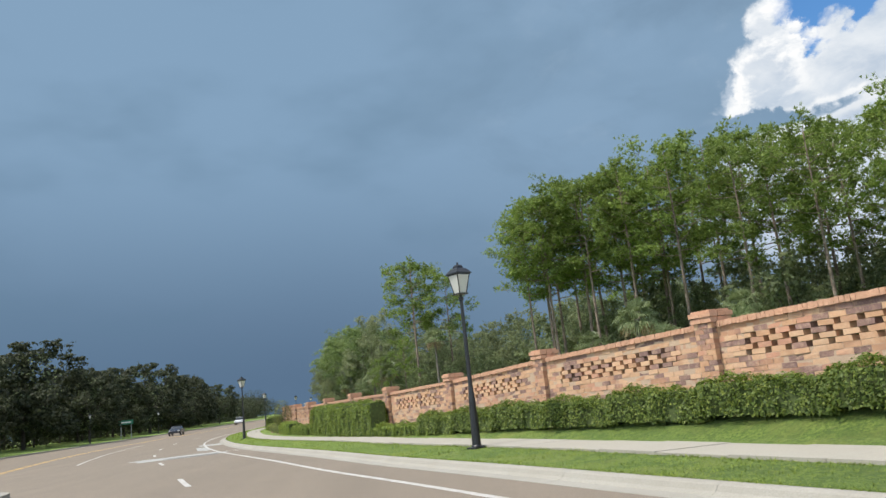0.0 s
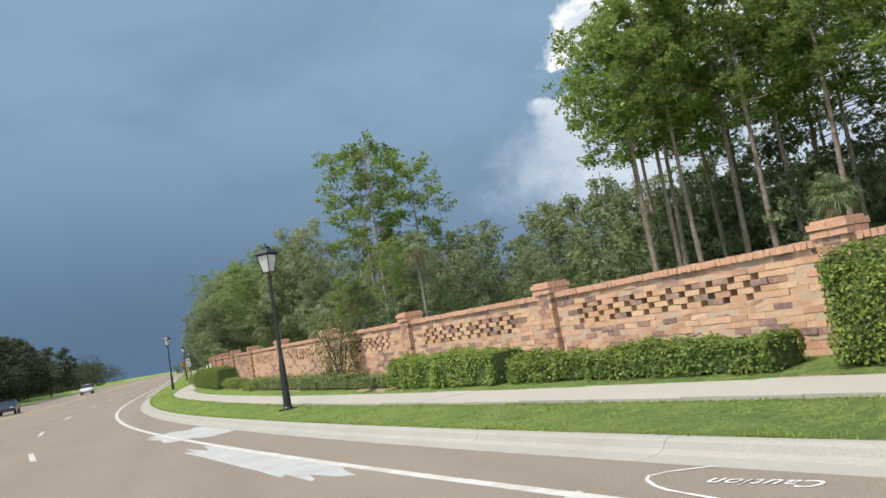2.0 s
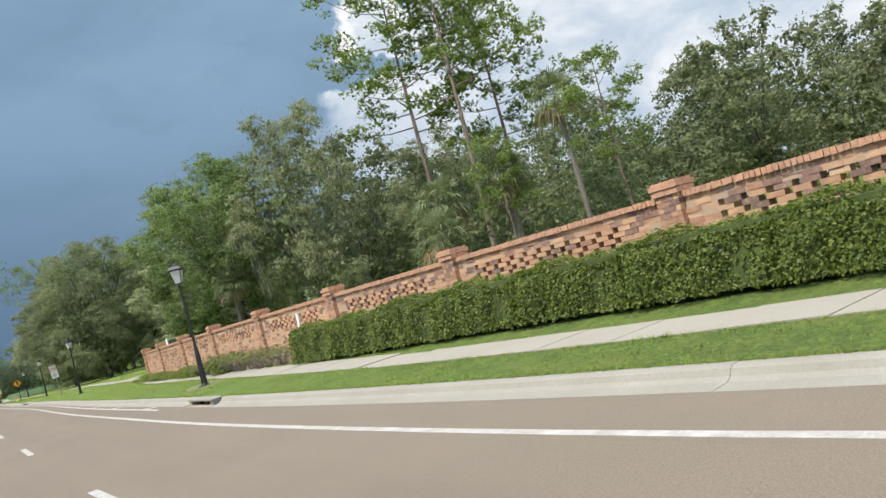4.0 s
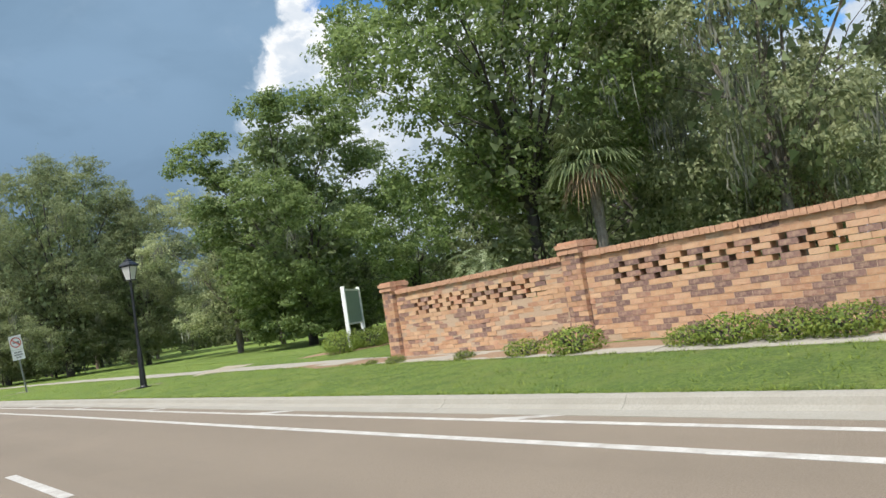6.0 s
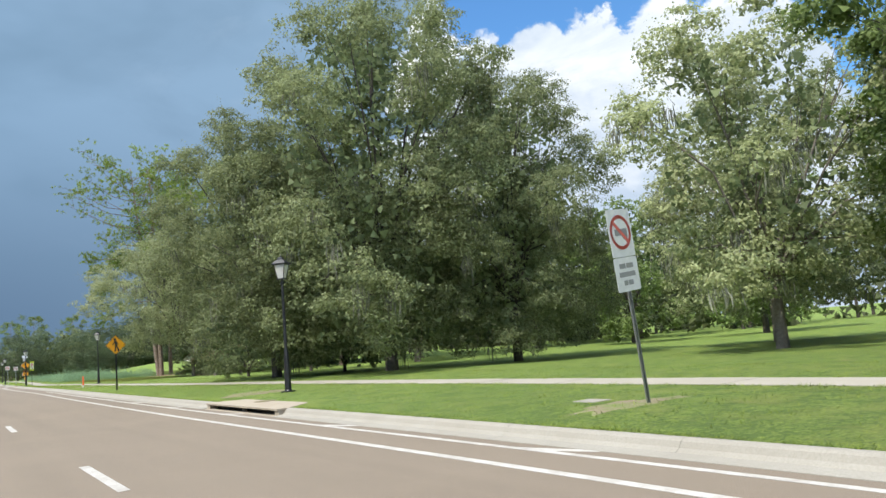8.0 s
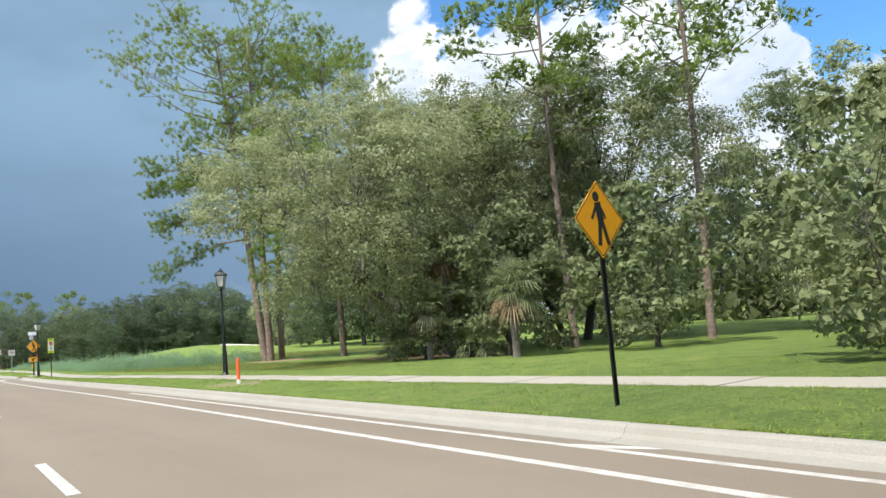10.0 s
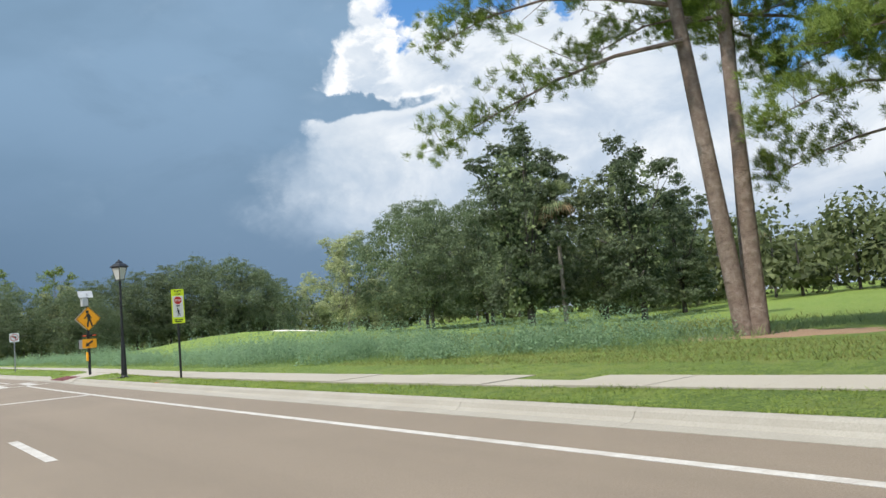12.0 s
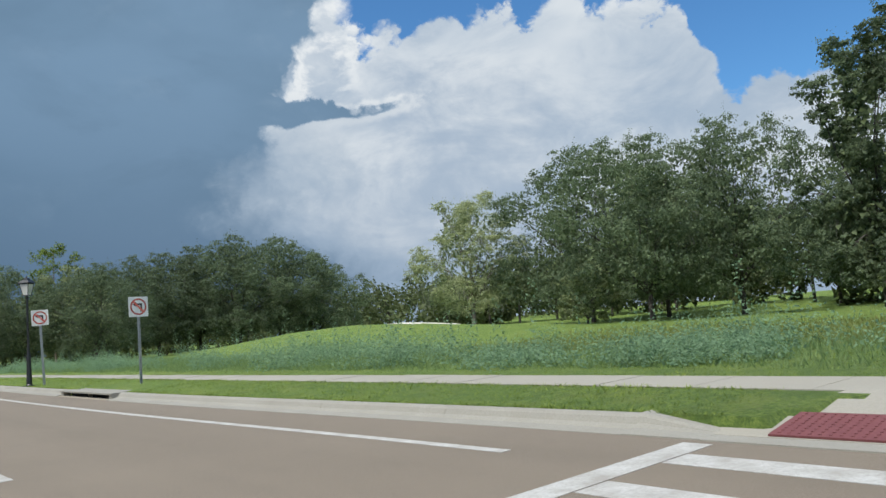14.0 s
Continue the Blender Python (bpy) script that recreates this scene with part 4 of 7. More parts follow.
        for i in range(3):
            for s in (-1, 1):
                cap.append(brick_quads(-r + i * 2 * r / 3 + 0.004, -r + (i + 1) * 2 * r / 3 - 0.004, h0, h1, min(0, s * r), max(0, s * r)))
    def bricks_mesh(js, name):
        F = np.array(BRICK_FACES)[None] + 8 * np.arange(len(js))[:, None, None]
        return pieces(np.concatenate(js) + rng.normal(0, 0.003, (8 * len(js), 3)), [tuple(f) for f in F.reshape(-1, 4).tolist()], name)
    pm, cm = bricks_mesh(joined, "pier_bricks"), bricks_mesh(cap, "pier_cap")
    pm.materials.append(M_BRICK)
    cm.materials.append(M_COPING)
    core = bpy.data.meshes.new("pier_core")
    bm = box(0, 0, 8 * COURSE - 0.15, 2 * w - 0.02, 2 * w - 0.02, 16 * COURSE + 0.28)
    bm.to_mesh(core)
    bm.free()
    core.materials.append(M_MORTAR)
    for y in ys_:
        sl = float(WALL(y + 0.5) - WALL(y - 0.5))
        p = empty("pier", float(WALL(y)), y, float(BASE(y)), -math.degrees(math.atan(sl)))
        p.parent = wall_
        for name, me, kind in (("bricks", pm, "stuff"), ("cap", cm, ""), ("core", core, "")):
            o = new(name, me)
            o.parent = p
            tagged(o, kind=kind)


# ------------------------------------------------------------------ street lamps
def build_lamp():
    root = empty("street_lamp", 0, 0, 0)
    tagged(root, "black metal post-top street lamp with a tapered frosted lantern", "street lamp", "lamps along the road")
    part("pole", lathe([(0.125, 0.0), (0.125, 0.06), (0.105, 0.09), (0.080, 1.1), (0.066, 1.25), (0.052, 1.4), (0.040, 3.42), (0.060, 3.44), (0.060, 3.50), (0.035, 3.52), (0.035, 3.58)], 16), M_BLACK, root)
    part("base_plate", box(0, 0, 0.02, 0.34, 0.34, 0.05, 0.008), M_BLACK, root)
    bm = bmesh.new()
    zb, zt, rb, rt = 3.60, 4.05, 0.100, 0.180
    box_bm(bm, 0, 0, 3.585, 0.27, 0.27, 0.03, 0.006)
    for sx_ in (-1, 1):
        for sy_ in (-1, 1):
            vs, fs = [], []
            tube_into(vs, fs, [(sx_ * rb, sy_ * rb, zb), (sx_ * rt, sy_ * rt, zt)], [0.014, 0.014], 5)
            vv = [bm.verts.new(v) for v in vs]
            for f in fs:
                bm.faces.new([vv[i] for i in f])
    for s in (-1, 1):
        box_bm(bm, 0, s * rt, zt, 2 * rt + 0.04, 0.03, 0.035)
        box_bm(bm, s * rt, 0, zt, 0.03, 2 * rt + 0.04, 0.035)
    part("lantern_frame", bm, M_BLACK, root)
    for k in range(4):
        q = Matrix.Rotation(k * math.pi / 2, 4, "Z")
        v = [q @ Vector(c) for c in ((-rb + 0.006, -rb, zb), (rb - 0.006, -rb, zb), (rt - 0.006, -rt, zt - 0.02), (-rt + 0.006, -rt, zt - 0.02))]
        n = q @ Vector((0, 0.008, 0))
        v = v + [c + n for c in v]
        obj("glass_pane", pieces(v, [(0, 1, 2, 3), (7, 6, 5, 4), (0, 4, 5, 1), (1, 5, 6, 2), (2, 6, 7, 3), (3, 7, 4, 0)]), M_LAMPGLASS, root)
    roof = bmesh.new()
    prof = [(0.225, 4.06), (0.225, 4.085), (0.145, 4.18), (0.09, 4.21), (0.08, 4.26), (0.05, 4.29)]
    rings = [[roof.verts.new((sx_ * r, sy_ * r, z)) for sx_, sy_ in ((-1, -1), (1, -1), (1, 1), (-1, 1))] for r, z in prof]
    for a, b in zip(rings, rings[1:]):
        for i in range(4):
            roof.faces.new((a[i], a[(i + 1) % 4], b[(i + 1) % 4], b[i]))
    roof.faces.new(rings[0][::-1])
    roof.faces.new(rings[-1])
    part("roof", roof, M_BLACK, root)
    bm = lathe([(0.035, 4.28), (0.035, 4.30), (0.02, 4.31), (0.03, 4.335), (0.0001, 4.36)], 10)
    part("finial", bm, M_BLACK, root)
    return root


LAMPS = [(4.56, 10.0), (-5.77, 48.0), (-9.05, 92.55), (-7.77, 130.68), (-6.82, 164.05), (-5.02, 209.9), (-7.38, 245.75), (-7.13, 286.0), (-5.2, 326.0), (-3.6, 366.0)]


def build_lamps():
    first = build_lamp()
    for k, (x, y) in enumerate(LAMPS):
        m = pose(x, y, float(ground_z(x, y)) - 0.01, 0, 0, 30 + 14 * (k % 3))
        if k == 0:
            first.matrix_world = m
        else:
            copy_thing(first, m)
    for x, y in ((-33.5, 70), (-36, 110), (-36, 150)):
        copy_thing(first, pose(x, y, float(ground_z(x, y)), 0, 0, 20))


# ------------------------------------------------------------------ signs
def ring_plate(r0, r1, y, n=32):
    bm = bmesh.new()
    a = [bm.verts.new((r0 * math.cos(2 * math.pi * i / n), y, r0 * math.sin(2 * math.pi * i / n))) for i in range(n)]
    b = [bm.verts.new((r1 * math.cos(2 * math.pi * i / n), y, r1 * math.sin(2 * math.pi * i / n))) for i in range(n)]
    for i in range(n):
        bm.faces.new((a[i], a[(i + 1) % n], b[(i + 1) % n], b[i]))
    bmesh.ops.solidify(bm, geom=bm.faces, thickness=0.002)
    return bm


def rounded(w, h, r=0.03, n=4):
    pts = []
    for cx, cz, a0 in ((w / 2 - r, h / 2 - r, 0), (-w / 2 + r, h / 2 - r, 90), (-w / 2 + r, -h / 2 + r, 180), (w / 2 - r, -h / 2 + r, 270)):
        pts += [(cx + r * math.cos(radians(a0 + 90 * i / n)), cz + r * math.sin(radians(a0 + 90 * i / n))) for i in range(n + 1)]
    return pts


def diamond(d, r=0.03):
    h = d / math.sqrt(2)
    return [(x * math.cos(math.pi / 4) - z * math.sin(math.pi / 4), x * math.sin(math.pi / 4) + z * math.cos(math.pi / 4)) for x, z in rounded(h, h, r)]


def shift(bm, x, y, z):
    bm.transform(Matrix.Translation((x, y, z)))
    return bm


def bars_figure(h, y):
    """The walking symbol reduced to a disc and plain bars."""
    bm = plate(disc_points(0.09 * h, 14, -0.06 * h, 0.40 * h), 0.003)
    def bar(x0, z0, x1, z1, w):
        dx, dz = x1 - x0, z1 - z0
        l = math.hypot(dx, dz)
        nx, nz = -dz / l * w / 2, dx / l * w / 2
        b = plate([(x0 + nx, z0 + nz), (x1 + nx, z1 + nz), (x1 - nx, z1 - nz), (x0 - nx, z0 - nz)], 0.003)
        me = bpy.data.meshes.new("t")
        b.to_mesh(me)
        b.free()
        bm.from_mesh(me)
        bpy.data.meshes.remove(me)
    for x0, z0, x1, z1, w in ((-0.03, 0.30, 0.03, -0.02, 0.17), (0.01, 0.02, -0.06, -0.46, 0.10), (0.05, 0.0, 0.20, -0.44, 0.09), (-0.06, 0.26, -0.22, 0.0, 0.06), (0.02, 0.27, 0.17, 0.02, 0.055)):
        bar(x0 * h, z0 * h, x1 * h, z1 * h, w * h)
    bm.transform(Matrix.Translation((0, y, 0)))
    return bm


def text_bars(parent, mat, z, widths, h, y, x0=0.0):
    """A line of unreadable lettering as plain bars."""
    total = sum(widths) + 0.3 * h * (len(widths) - 1)
    x = x0 - total / 2
    for w in widths:
        part("lettering_bar", box(x + w / 2, y, z, w, 0.003, h), mat, parent)
        x += w + 0.3 * h


def letters(name, body, size, x, y, z, mat, parent, wide=1.0):
    c = bpy.data.curves.new(name, "FONT")
    c.body, c.size, c.align_x, c.align_y, c.extrude, c.offset = body, size, "CENTER", "CENTER", 0.0015, 0.002
    c.resolution_u = 3
    tmp = bpy.data.objects.new(name, c)
    scene.collection.objects.link(tmp)
    me = bpy.data.meshes.new_from_object(tmp)
    bpy.data.objects.remove(tmp)
    me.transform(Matrix.Translation((x, y, z)) @ Matrix.Rotation(math.pi / 2, 4, "X") @ Matrix.Diagonal((wide, 1, 1, 1)))
    return obj(name, me, mat, parent)


def sign_root(x, y, rz, label, lean=0.0, category="road sign"):
    e = new("road_sign")
    e.matrix_world = pose(x, y, float(ground_z(x, y)) - 0.03, 0, lean, rz)
    tagged(e, label, category)
    return e


def channel_post(h, root, mat=M_STEEL):
    bm = bmesh.new()
    box_bm(bm, 0, 0.012, h / 2, 0.045, 0.006, h)
    for s in (-1, 1):
        box_bm(bm, s * 0.024, 0.0, h / 2, 0.006, 0.03, h)
        box_bm(bm, s * 0.034, -0.013, h / 2, 0.02, 0.005, h)
    part("post", bm, mat, root)


def build_vehicle_ban_sign(x, y, rz):
    root = sign_root(x, y, rz, "white sign with faded red ban ring on steel post", -6.0)
    channel_post(2.95, root)
    up = part("upper_panel", shift(plate(rounded(0.61, 0.74), 0.004), 0, -0.03, 2.66), M_SIGNWHITE, root)
    part("ban_ring", shift(ring_plate(0.215, 0.27, 0), 0, -0.0345, 2.67), M_REDWORN, up, "faded red ring")
    part("ban_bar", plate([(-0.20, 0.15), (-0.16, 0.19), (0.20, -0.15), (0.16, -0.19)], 0.003, Matrix.Translation((0, -0.037, 2.67))), M_REDWORN, up)
    bm = box(-0.02, -0.035, 2.67, 0.26, 0.003, 0.10)
    box_bm(bm, 0.12, -0.035, 2.65, 0.10, 0.003, 0.15)
    part("vehicle_symbol", bm, M_GREYINK, up)
    low = part("lower_panel", shift(plate(rounded(0.61, 0.52), 0.004), 0, -0.03, 2.02), M_SIGNWHITE, root)
    text_bars(low, M_GREYINK, 2.15, (0.16, 0.18), 0.075, -0.034)
    text_bars(low, M_GREYINK, 2.02, (0.42,), 0.075, -0.034)
    text_bars(low, M_GREYINK, 1.89, (0.10, 0.12), 0.075, -0.034)


def build_warning_sign(x, y, rz):
    root = sign_root(x, y, rz, "amber diamond crossing warning sign on a dark post")
    channel_post(2.95, root, M_BLACK)
    p = part("diamond_panel", shift(plate(diamond(1.08), 0.004), 0, -0.03, 2.52), M_SIGNYELLOW, root)
    bm = bmesh.new()
    o, i = diamond(1.04), diamond(1.00)
    va, vb = [bm.verts.new((x_, -0.033, z_ + 2.52)) for x_, z_ in o], [bm.verts.new((x_, -0.033, z_ + 2.52)) for x_, z_ in i]
    for k in range(len(o)):
        bm.faces.new((va[k], va[(k + 1) % len(o)], vb[(k + 1) % len(o)], vb[k]))
    part("border", bm, M_INK, p)
    part("symbol", shift(bars_figure(0.78, -0.034), 0, 0, 2.52), M_INK, p)


def build_crossing_assembly(x, y, rz):
    root = sign_root(x, y, rz, "amber crossing sign with arrow plaque, beacons and solar panel")
    part("post", lathe([(0.06, 0.0), (0.06, 3.75), (0.04, 3.78)], 14), M_BLACK, root, "dark grey round post")
    def panel(side, yaw):
        q = Matrix.Rotation(yaw, 4, "Z")
        p = part("diamond_panel", plate(diamond(1.08), 0.004, q @ Matrix.Translation((0, side * 0.09, 2.80))), M_SIGNYELLOW if side < 0 else M_GREY, root)
        return q, p
    q, p = panel(-1, 0.0)
    bm = bmesh.new()
    o, i = diamond(1.04), diamond(1.00)
    va, vb = [bm.verts.new((x_, -0.0935, z_ + 2.80)) for x_, z_ in o], [bm.verts.new((x_, -0.0935, z_ + 2.80)) for x_, z_ in i]
    for k in range(len(o)):
        bm.faces.new((va[k], va[(k + 1) % len(o)], vb[(k + 1) % len(o)], vb[k]))
    part("border", bm, M_INK, p)
    part("symbol", shift(bars_figure(0.78, -0.0945), 0, 0, 2.80), M_INK, p)
    panel(1, 0.0)
    bar = part("beacon_bar", box(0, -0.09, 2.05, 0.62, 0.06, 0.10, 0.01), M_BLACK, root)
    for s in (-1, 1):
        part("beacon_lens", box(s * 0.21, -0.123, 2.05, 0.16, 0.012, 0.05, 0.004), M_ORANGE, bar, "orange beacon lens")
    a = part("arrow_plaque", shift(plate(rounded(0.61, 0.40), 0.004), 0, -0.09, 1.70), M_SIGNYELLOW, root)
    part("arrow", plate([(-0.17, -0.13), (0.02, -0.12), (-0.03, -0.06), (0.17, 0.07), (0.12, 0.14), (-0.08, 0.01), (-0.12, 0.07)], 0.003, Matrix.Translation((0, -0.0935, 1.70))), M_INK, a)
    part("back_plaque", shift(plate(rounded(0.61, 0.40), 0.004), -0.08, 0.09, 1.68), M_GREY, root)
    part("call_button", box(-0.09, -0.03, 1.12, 0.07, 0.10, 0.38, 0.012), M_SIGNYELLOW, root, "amber push button housing")
    part("battery_box", box(-0.10, 0.05, 3.55, 0.26, 0.22, 0.36, 0.015), M_GREY, root)
    part("solar_panel", box(-0.05, 0.0, 0, 0.62, 0.36, 0.035, 0.006, Matrix.Translation((0, 0.05, 3.90)) @ Matrix.Rotation(radians(58), 4, "X")), M_SOLAR, root)
    part("panel_bracket", box(0, 0.02, 3.82, 0.06, 0.06, 0.22), M_STEEL, root)


def build_yield_sign(x, y, rz):
    root = sign_root(x, y, rz, "tall lime and white crossing law sign on a black post")
    part("post", lathe([(0.035, 0.0), (0.035, 2.78), (0.015, 2.82)], 10), M_BLACK, root)
    p = part("panel", shift(plate(rounded(0.40, 1.05, 0.02), 0.004), 0, -0.045, 2.24), M_LIME, root)
    part("face", shift(plate(rounded(0.33, 0.66, 0.01), 0.002), 0, -0.0485, 2.23), M_SIGNWHITE, p, "white field of the sign")
    oct_ = [(0.125 * math.cos(radians(22.5 + 45 * k)), 0.125 * math.sin(radians(22.5 + 45 * k))) for k in range(8)]
    part("octagon", shift(plate(oct_, 0.002), 0, -0.051, 2.42), M_RED, p, "red octagon")
    letters("stop_letters", "STOP", 0.085, 0, -0.0525, 2.42, M_SIGNWHITE, p, 0.95)
    part("symbol", shift(bars_figure(0.27, -0.0505), 0, 0, 2.06), M_INK, p)
    letters("law_letters", "STATE", 0.085, 0, -0.0485, 2.70, M_INK, p)
    letters("law_letters", "LAW", 0.085, 0, -0.0485, 2.615, M_INK, p)
    text_bars(p, M_INK, 2.25, (0.10,), 0.04, -0.0505)
    text_bars(p, M_INK, 1.82, (0.12, 0.13), 0.03, -0.0485)
    text_bars(p, M_INK, 1.77, (0.22,), 0.03, -0.0485)


def build_turn_ban_sign(x, y, rz, h=2.65, lean=0.0):
    root = sign_root(x, y, rz, "square white no-turn sign with red ring on post", lean)
    channel_post(h, root)
    z = h - 0.30
    p = part("panel", shift(plate(rounded(0.61, 0.61), 0.004), 0, -0.03, z), M_SIGNWHITE, root)
    part("ban_ring", shift(ring_plate(0.205, 0.255, 0), 0, -0.0345, z), M_REDWORN, p, "red ring")
    part("ban_bar", plate([(-0.18, 0.14), (-0.14, 0.18), (0.18, -0.14), (0.14, -0.18)], 0.003, Matrix.Translation((0, -0.037, z))), M_REDWORN, p)
    part("arrow", plate([(0.06, -0.15), (0.12, -0.15), (0.12, 0.10), (-0.06, 0.10), (-0.06, 0.15), (-0.17, 0.07), (-0.06, -0.01), (-0.06, 0.04), (0.06, 0.04)], 0.003, Matrix.Translation((0, -0.0345, z))), M_INK, p)


def build_street_name_sign(x, y, rz):
    root = sign_root(x, y, rz, "green street name sign on posts across the road")
    for s in (-1, 1):
        part("post", box(s * 0.8, 0, 1.5, 0.09, 0.09, 3.0), M_STEEL, root)
    p = part("panel", shift(plate(rounded(2.3, 0.75, 0.05), 0.005), 0, -0.06, 2.7), M_GREENSIGN, root)
    text_bars(p, M_SIGNWHITE, 2.7, (0.5, 0.9), 0.2, -0.065)


def build_white_post(x, y, lean):
    e = new("marker_post")
    z = float(ground_z(x, y))
    e.matrix_world = pose(x, y, z - 0.05, lean, 0, 20)
    tagged(e, "slim white square marker post before the brick wall", "post", "white marker posts")
    bm = box(0, 0, 0.72, 0.10, 0.10, 1.44, 0.006)
    part("shaft", bm, M_WHITE, e)
    part("cap", box(0, 0, 1.455, 0.125, 0.125, 0.03, 0.008), M_WHITE, e)


def build_orange_marker(x, y):
    e = new("utility_marker")
    e.matrix_world = pose(x, y, float(ground_z(x, y)) - 0.02, 0, 0, 0)
    tagged(e, "orange plastic utility marker with a white foot", "marker")
    part("foot", lathe([(0.055, 0.0), (0.055, 0.16)], 14), M_WHITE, e, "white foot")
    part("tube", lathe([(0.052, 0.165), (0.052, 0.76), (0.040, 0.80), (0.0001, 0.805)], 14), M_ORANGE, e)


def build_monument_sign():
    a, b = Vector((-1.35, 127.9, 0)), Vector((0.55, 129.6, 0))
    mid = (a + b) / 2
    z = float(ground_z(mid.x, mid.y)) - 0.05
    root = empty("notice_board", mid.x, mid.y, z, math.degrees(math.atan2(b.y - a.y, b.x - a.x)))
    tagged(root, "grey-green notice board between two white wooden posts", "sign")
    L = (b - a).length
    for s in (-1, 1):
        part("post", box(s * L / 2, 0, 1.2, 0.14, 0.14, 2.4, 0.01), M_WHITE, root)
    part("board", box(0, 0, 1.65, L - 0.15, 0.05, 1.2, 0.005), M_BOARD, root)
    bm = bmesh.new()
    box_bm(bm, 0, 0, 1.02, L - 0.15, 0.08, 0.07)
    box_bm(bm, 0, 0, 2.28, L - 0.15, 0.08, 0.07)
    part("rail", bm, M_WHITE, root)


# ------------------------------------------------------------------ cars
def build_car(name, x, y, rz, mat, kind, label):
    root = empty(name, x, y, 0.006, rz)
    tagged(root, label, "car")
    L, Wd = (4.8, 1.82) if kind == "sedan" else (5.6, 2.0)
    if kind == "sedan":
        body = [(-2.4, 0.35), (-2.4, 0.85), (-2.1, 0.98), (-1.3, 1.02), (1.15, 0.98), (2.1, 0.85), (2.38, 0.62), (2.4, 0.35)]
        cabin = [(-1.75, 1.0), (-1.05, 1.42), (0.25, 1.45), (1.15, 0.99)]
    else:
        body = [(-2.8, 0.5), (-2.8, 1.12), (0.0, 1.15), (1.5, 1.15), (2.6, 1.05), (2.78, 0.8), (2.8, 0.5)]
        cabin = [(-0.9, 1.12), (-0.7, 1.78), (0.75, 1.82), (1.5, 1.14)]
    def prism(pts, w, inset=0.0):
        bm = bmesh.new()
        a = [bm.verts.new((px, -w / 2 + (inset if pz > 1.2 else 0), pz)) for px, pz in pts]
        b = [bm.verts.new((px, w / 2 - (inset if pz > 1.2 else 0), pz)) for px, pz in pts]
        bm.faces.new(a)
        bm.faces.new(b[::-1])
        for i in range(len(pts)):
            bm.faces.new((a[(i + 1) % len(pts)], a[i], b[i], b[(i + 1) % len(pts)]))
        bmesh.ops.recalc_face_normals(bm, faces=bm.faces)
        bmesh.ops.bevel(bm, geom=list(bm.edges), offset=0.06, segments=2, affect="EDGES")
        return bm
    part("body", prism(body, Wd), mat, root)
    part("windows", prism([(px * 1.01, pz - 0.04) for px, pz in cabin], Wd - 0.16, 0.14), M_CARGLASS, root, "dark tinted windows")
    top = [c for c in cabin if c[1] > 1.2]
    part("roof", box((top[0][0] + top[-1][0]) / 2, 0, top[0][1] + 0.0, abs(top[-1][0] - top[0][0]) + 0.12, Wd - 0.44, 0.07, 0.02), mat, root)
    for sx_ in (-1, 1):
        for sy_ in (-1, 1):
            w = lathe([(0.20, -0.11), (0.33, -0.11), (0.35, -0.07), (0.35, 0.07), (0.33, 0.11), (0.20, 0.11)], 20)
            w.transform(Matrix.Translation((sx_ * L * 0.3, sy_ * (Wd / 2 - 0.1), 0.345)) @ Matrix.Rotation(math.pi / 2, 4, "X"))
            wheel = part("wheel", w, M_TYRE, root)
            r = lathe([(0.19, -0.115), (0.19, 0.115), (0.05, 0.12)], 12)
            r.transform(Matrix.Translation((sx_ * L * 0.3, sy_ * (Wd / 2 - 0.1), 0.345)) @ Matrix.Rotation(math.pi / 2, 4, "X"))
            part("rim", r, M_STEEL, wheel)
    for s in (-1, 1):
        part("headlight", box(L / 2 - 0.08, s * (Wd / 2 - 0.28), 0.72 if kind == "sedan" else 0.9, 0.12, 0.34, 0.14, 0.02), M_HEADLIGHT, root)
    part("bumper", box(L / 2 - 0.02, 0, 0.46, 0.14, Wd - 0.12, 0.18, 0.04), M_INK, root)


# ------------------------------------------------------------------ plants
def unit_vectors(rng, n):
    v = rng.standard_normal((n, 3))
    return v / np.linalg.norm(v, axis=1)[:, None]


def leaf_faces(rng, centres, size, outward=None, flat=0.35, slim=0.55, corners=4):
    """A leaf of three or four corners at each centre, turned at random, leaning outward and up."""
    n = len(centres)
    nrm = unit_vectors(rng, n)
    if outward is not None:
        nrm = nrm + outward * 1.3 + np.array([0, 0, flat])
        nrm /= np.linalg.norm(nrm, axis=1)[:, None] + 1e-9
    t = np.cross(nrm, unit_vectors(rng, n))
    t /= np.linalg.norm(t, axis=1)[:, None] + 1e-9
    b = np.cross(nrm, t)
    s = size * rng.uniform(0.65, 1.35, (n, 1))
    if corners == 3:
        return np.stack([centres + t * s * 0.62, centres - t * s * 0.38 + b * s * slim, centres - t * s * 0.30 - b * s * slim], 1)
    a, c = centres - t * s * 0.5, centres + t * s * 0.5
    mid = centres - t * s * 0.08 + nrm * s * 0.10
    return np.stack([a, mid + b * s * slim * 0.5, c, mid - b * s * slim * 0.5], 1)


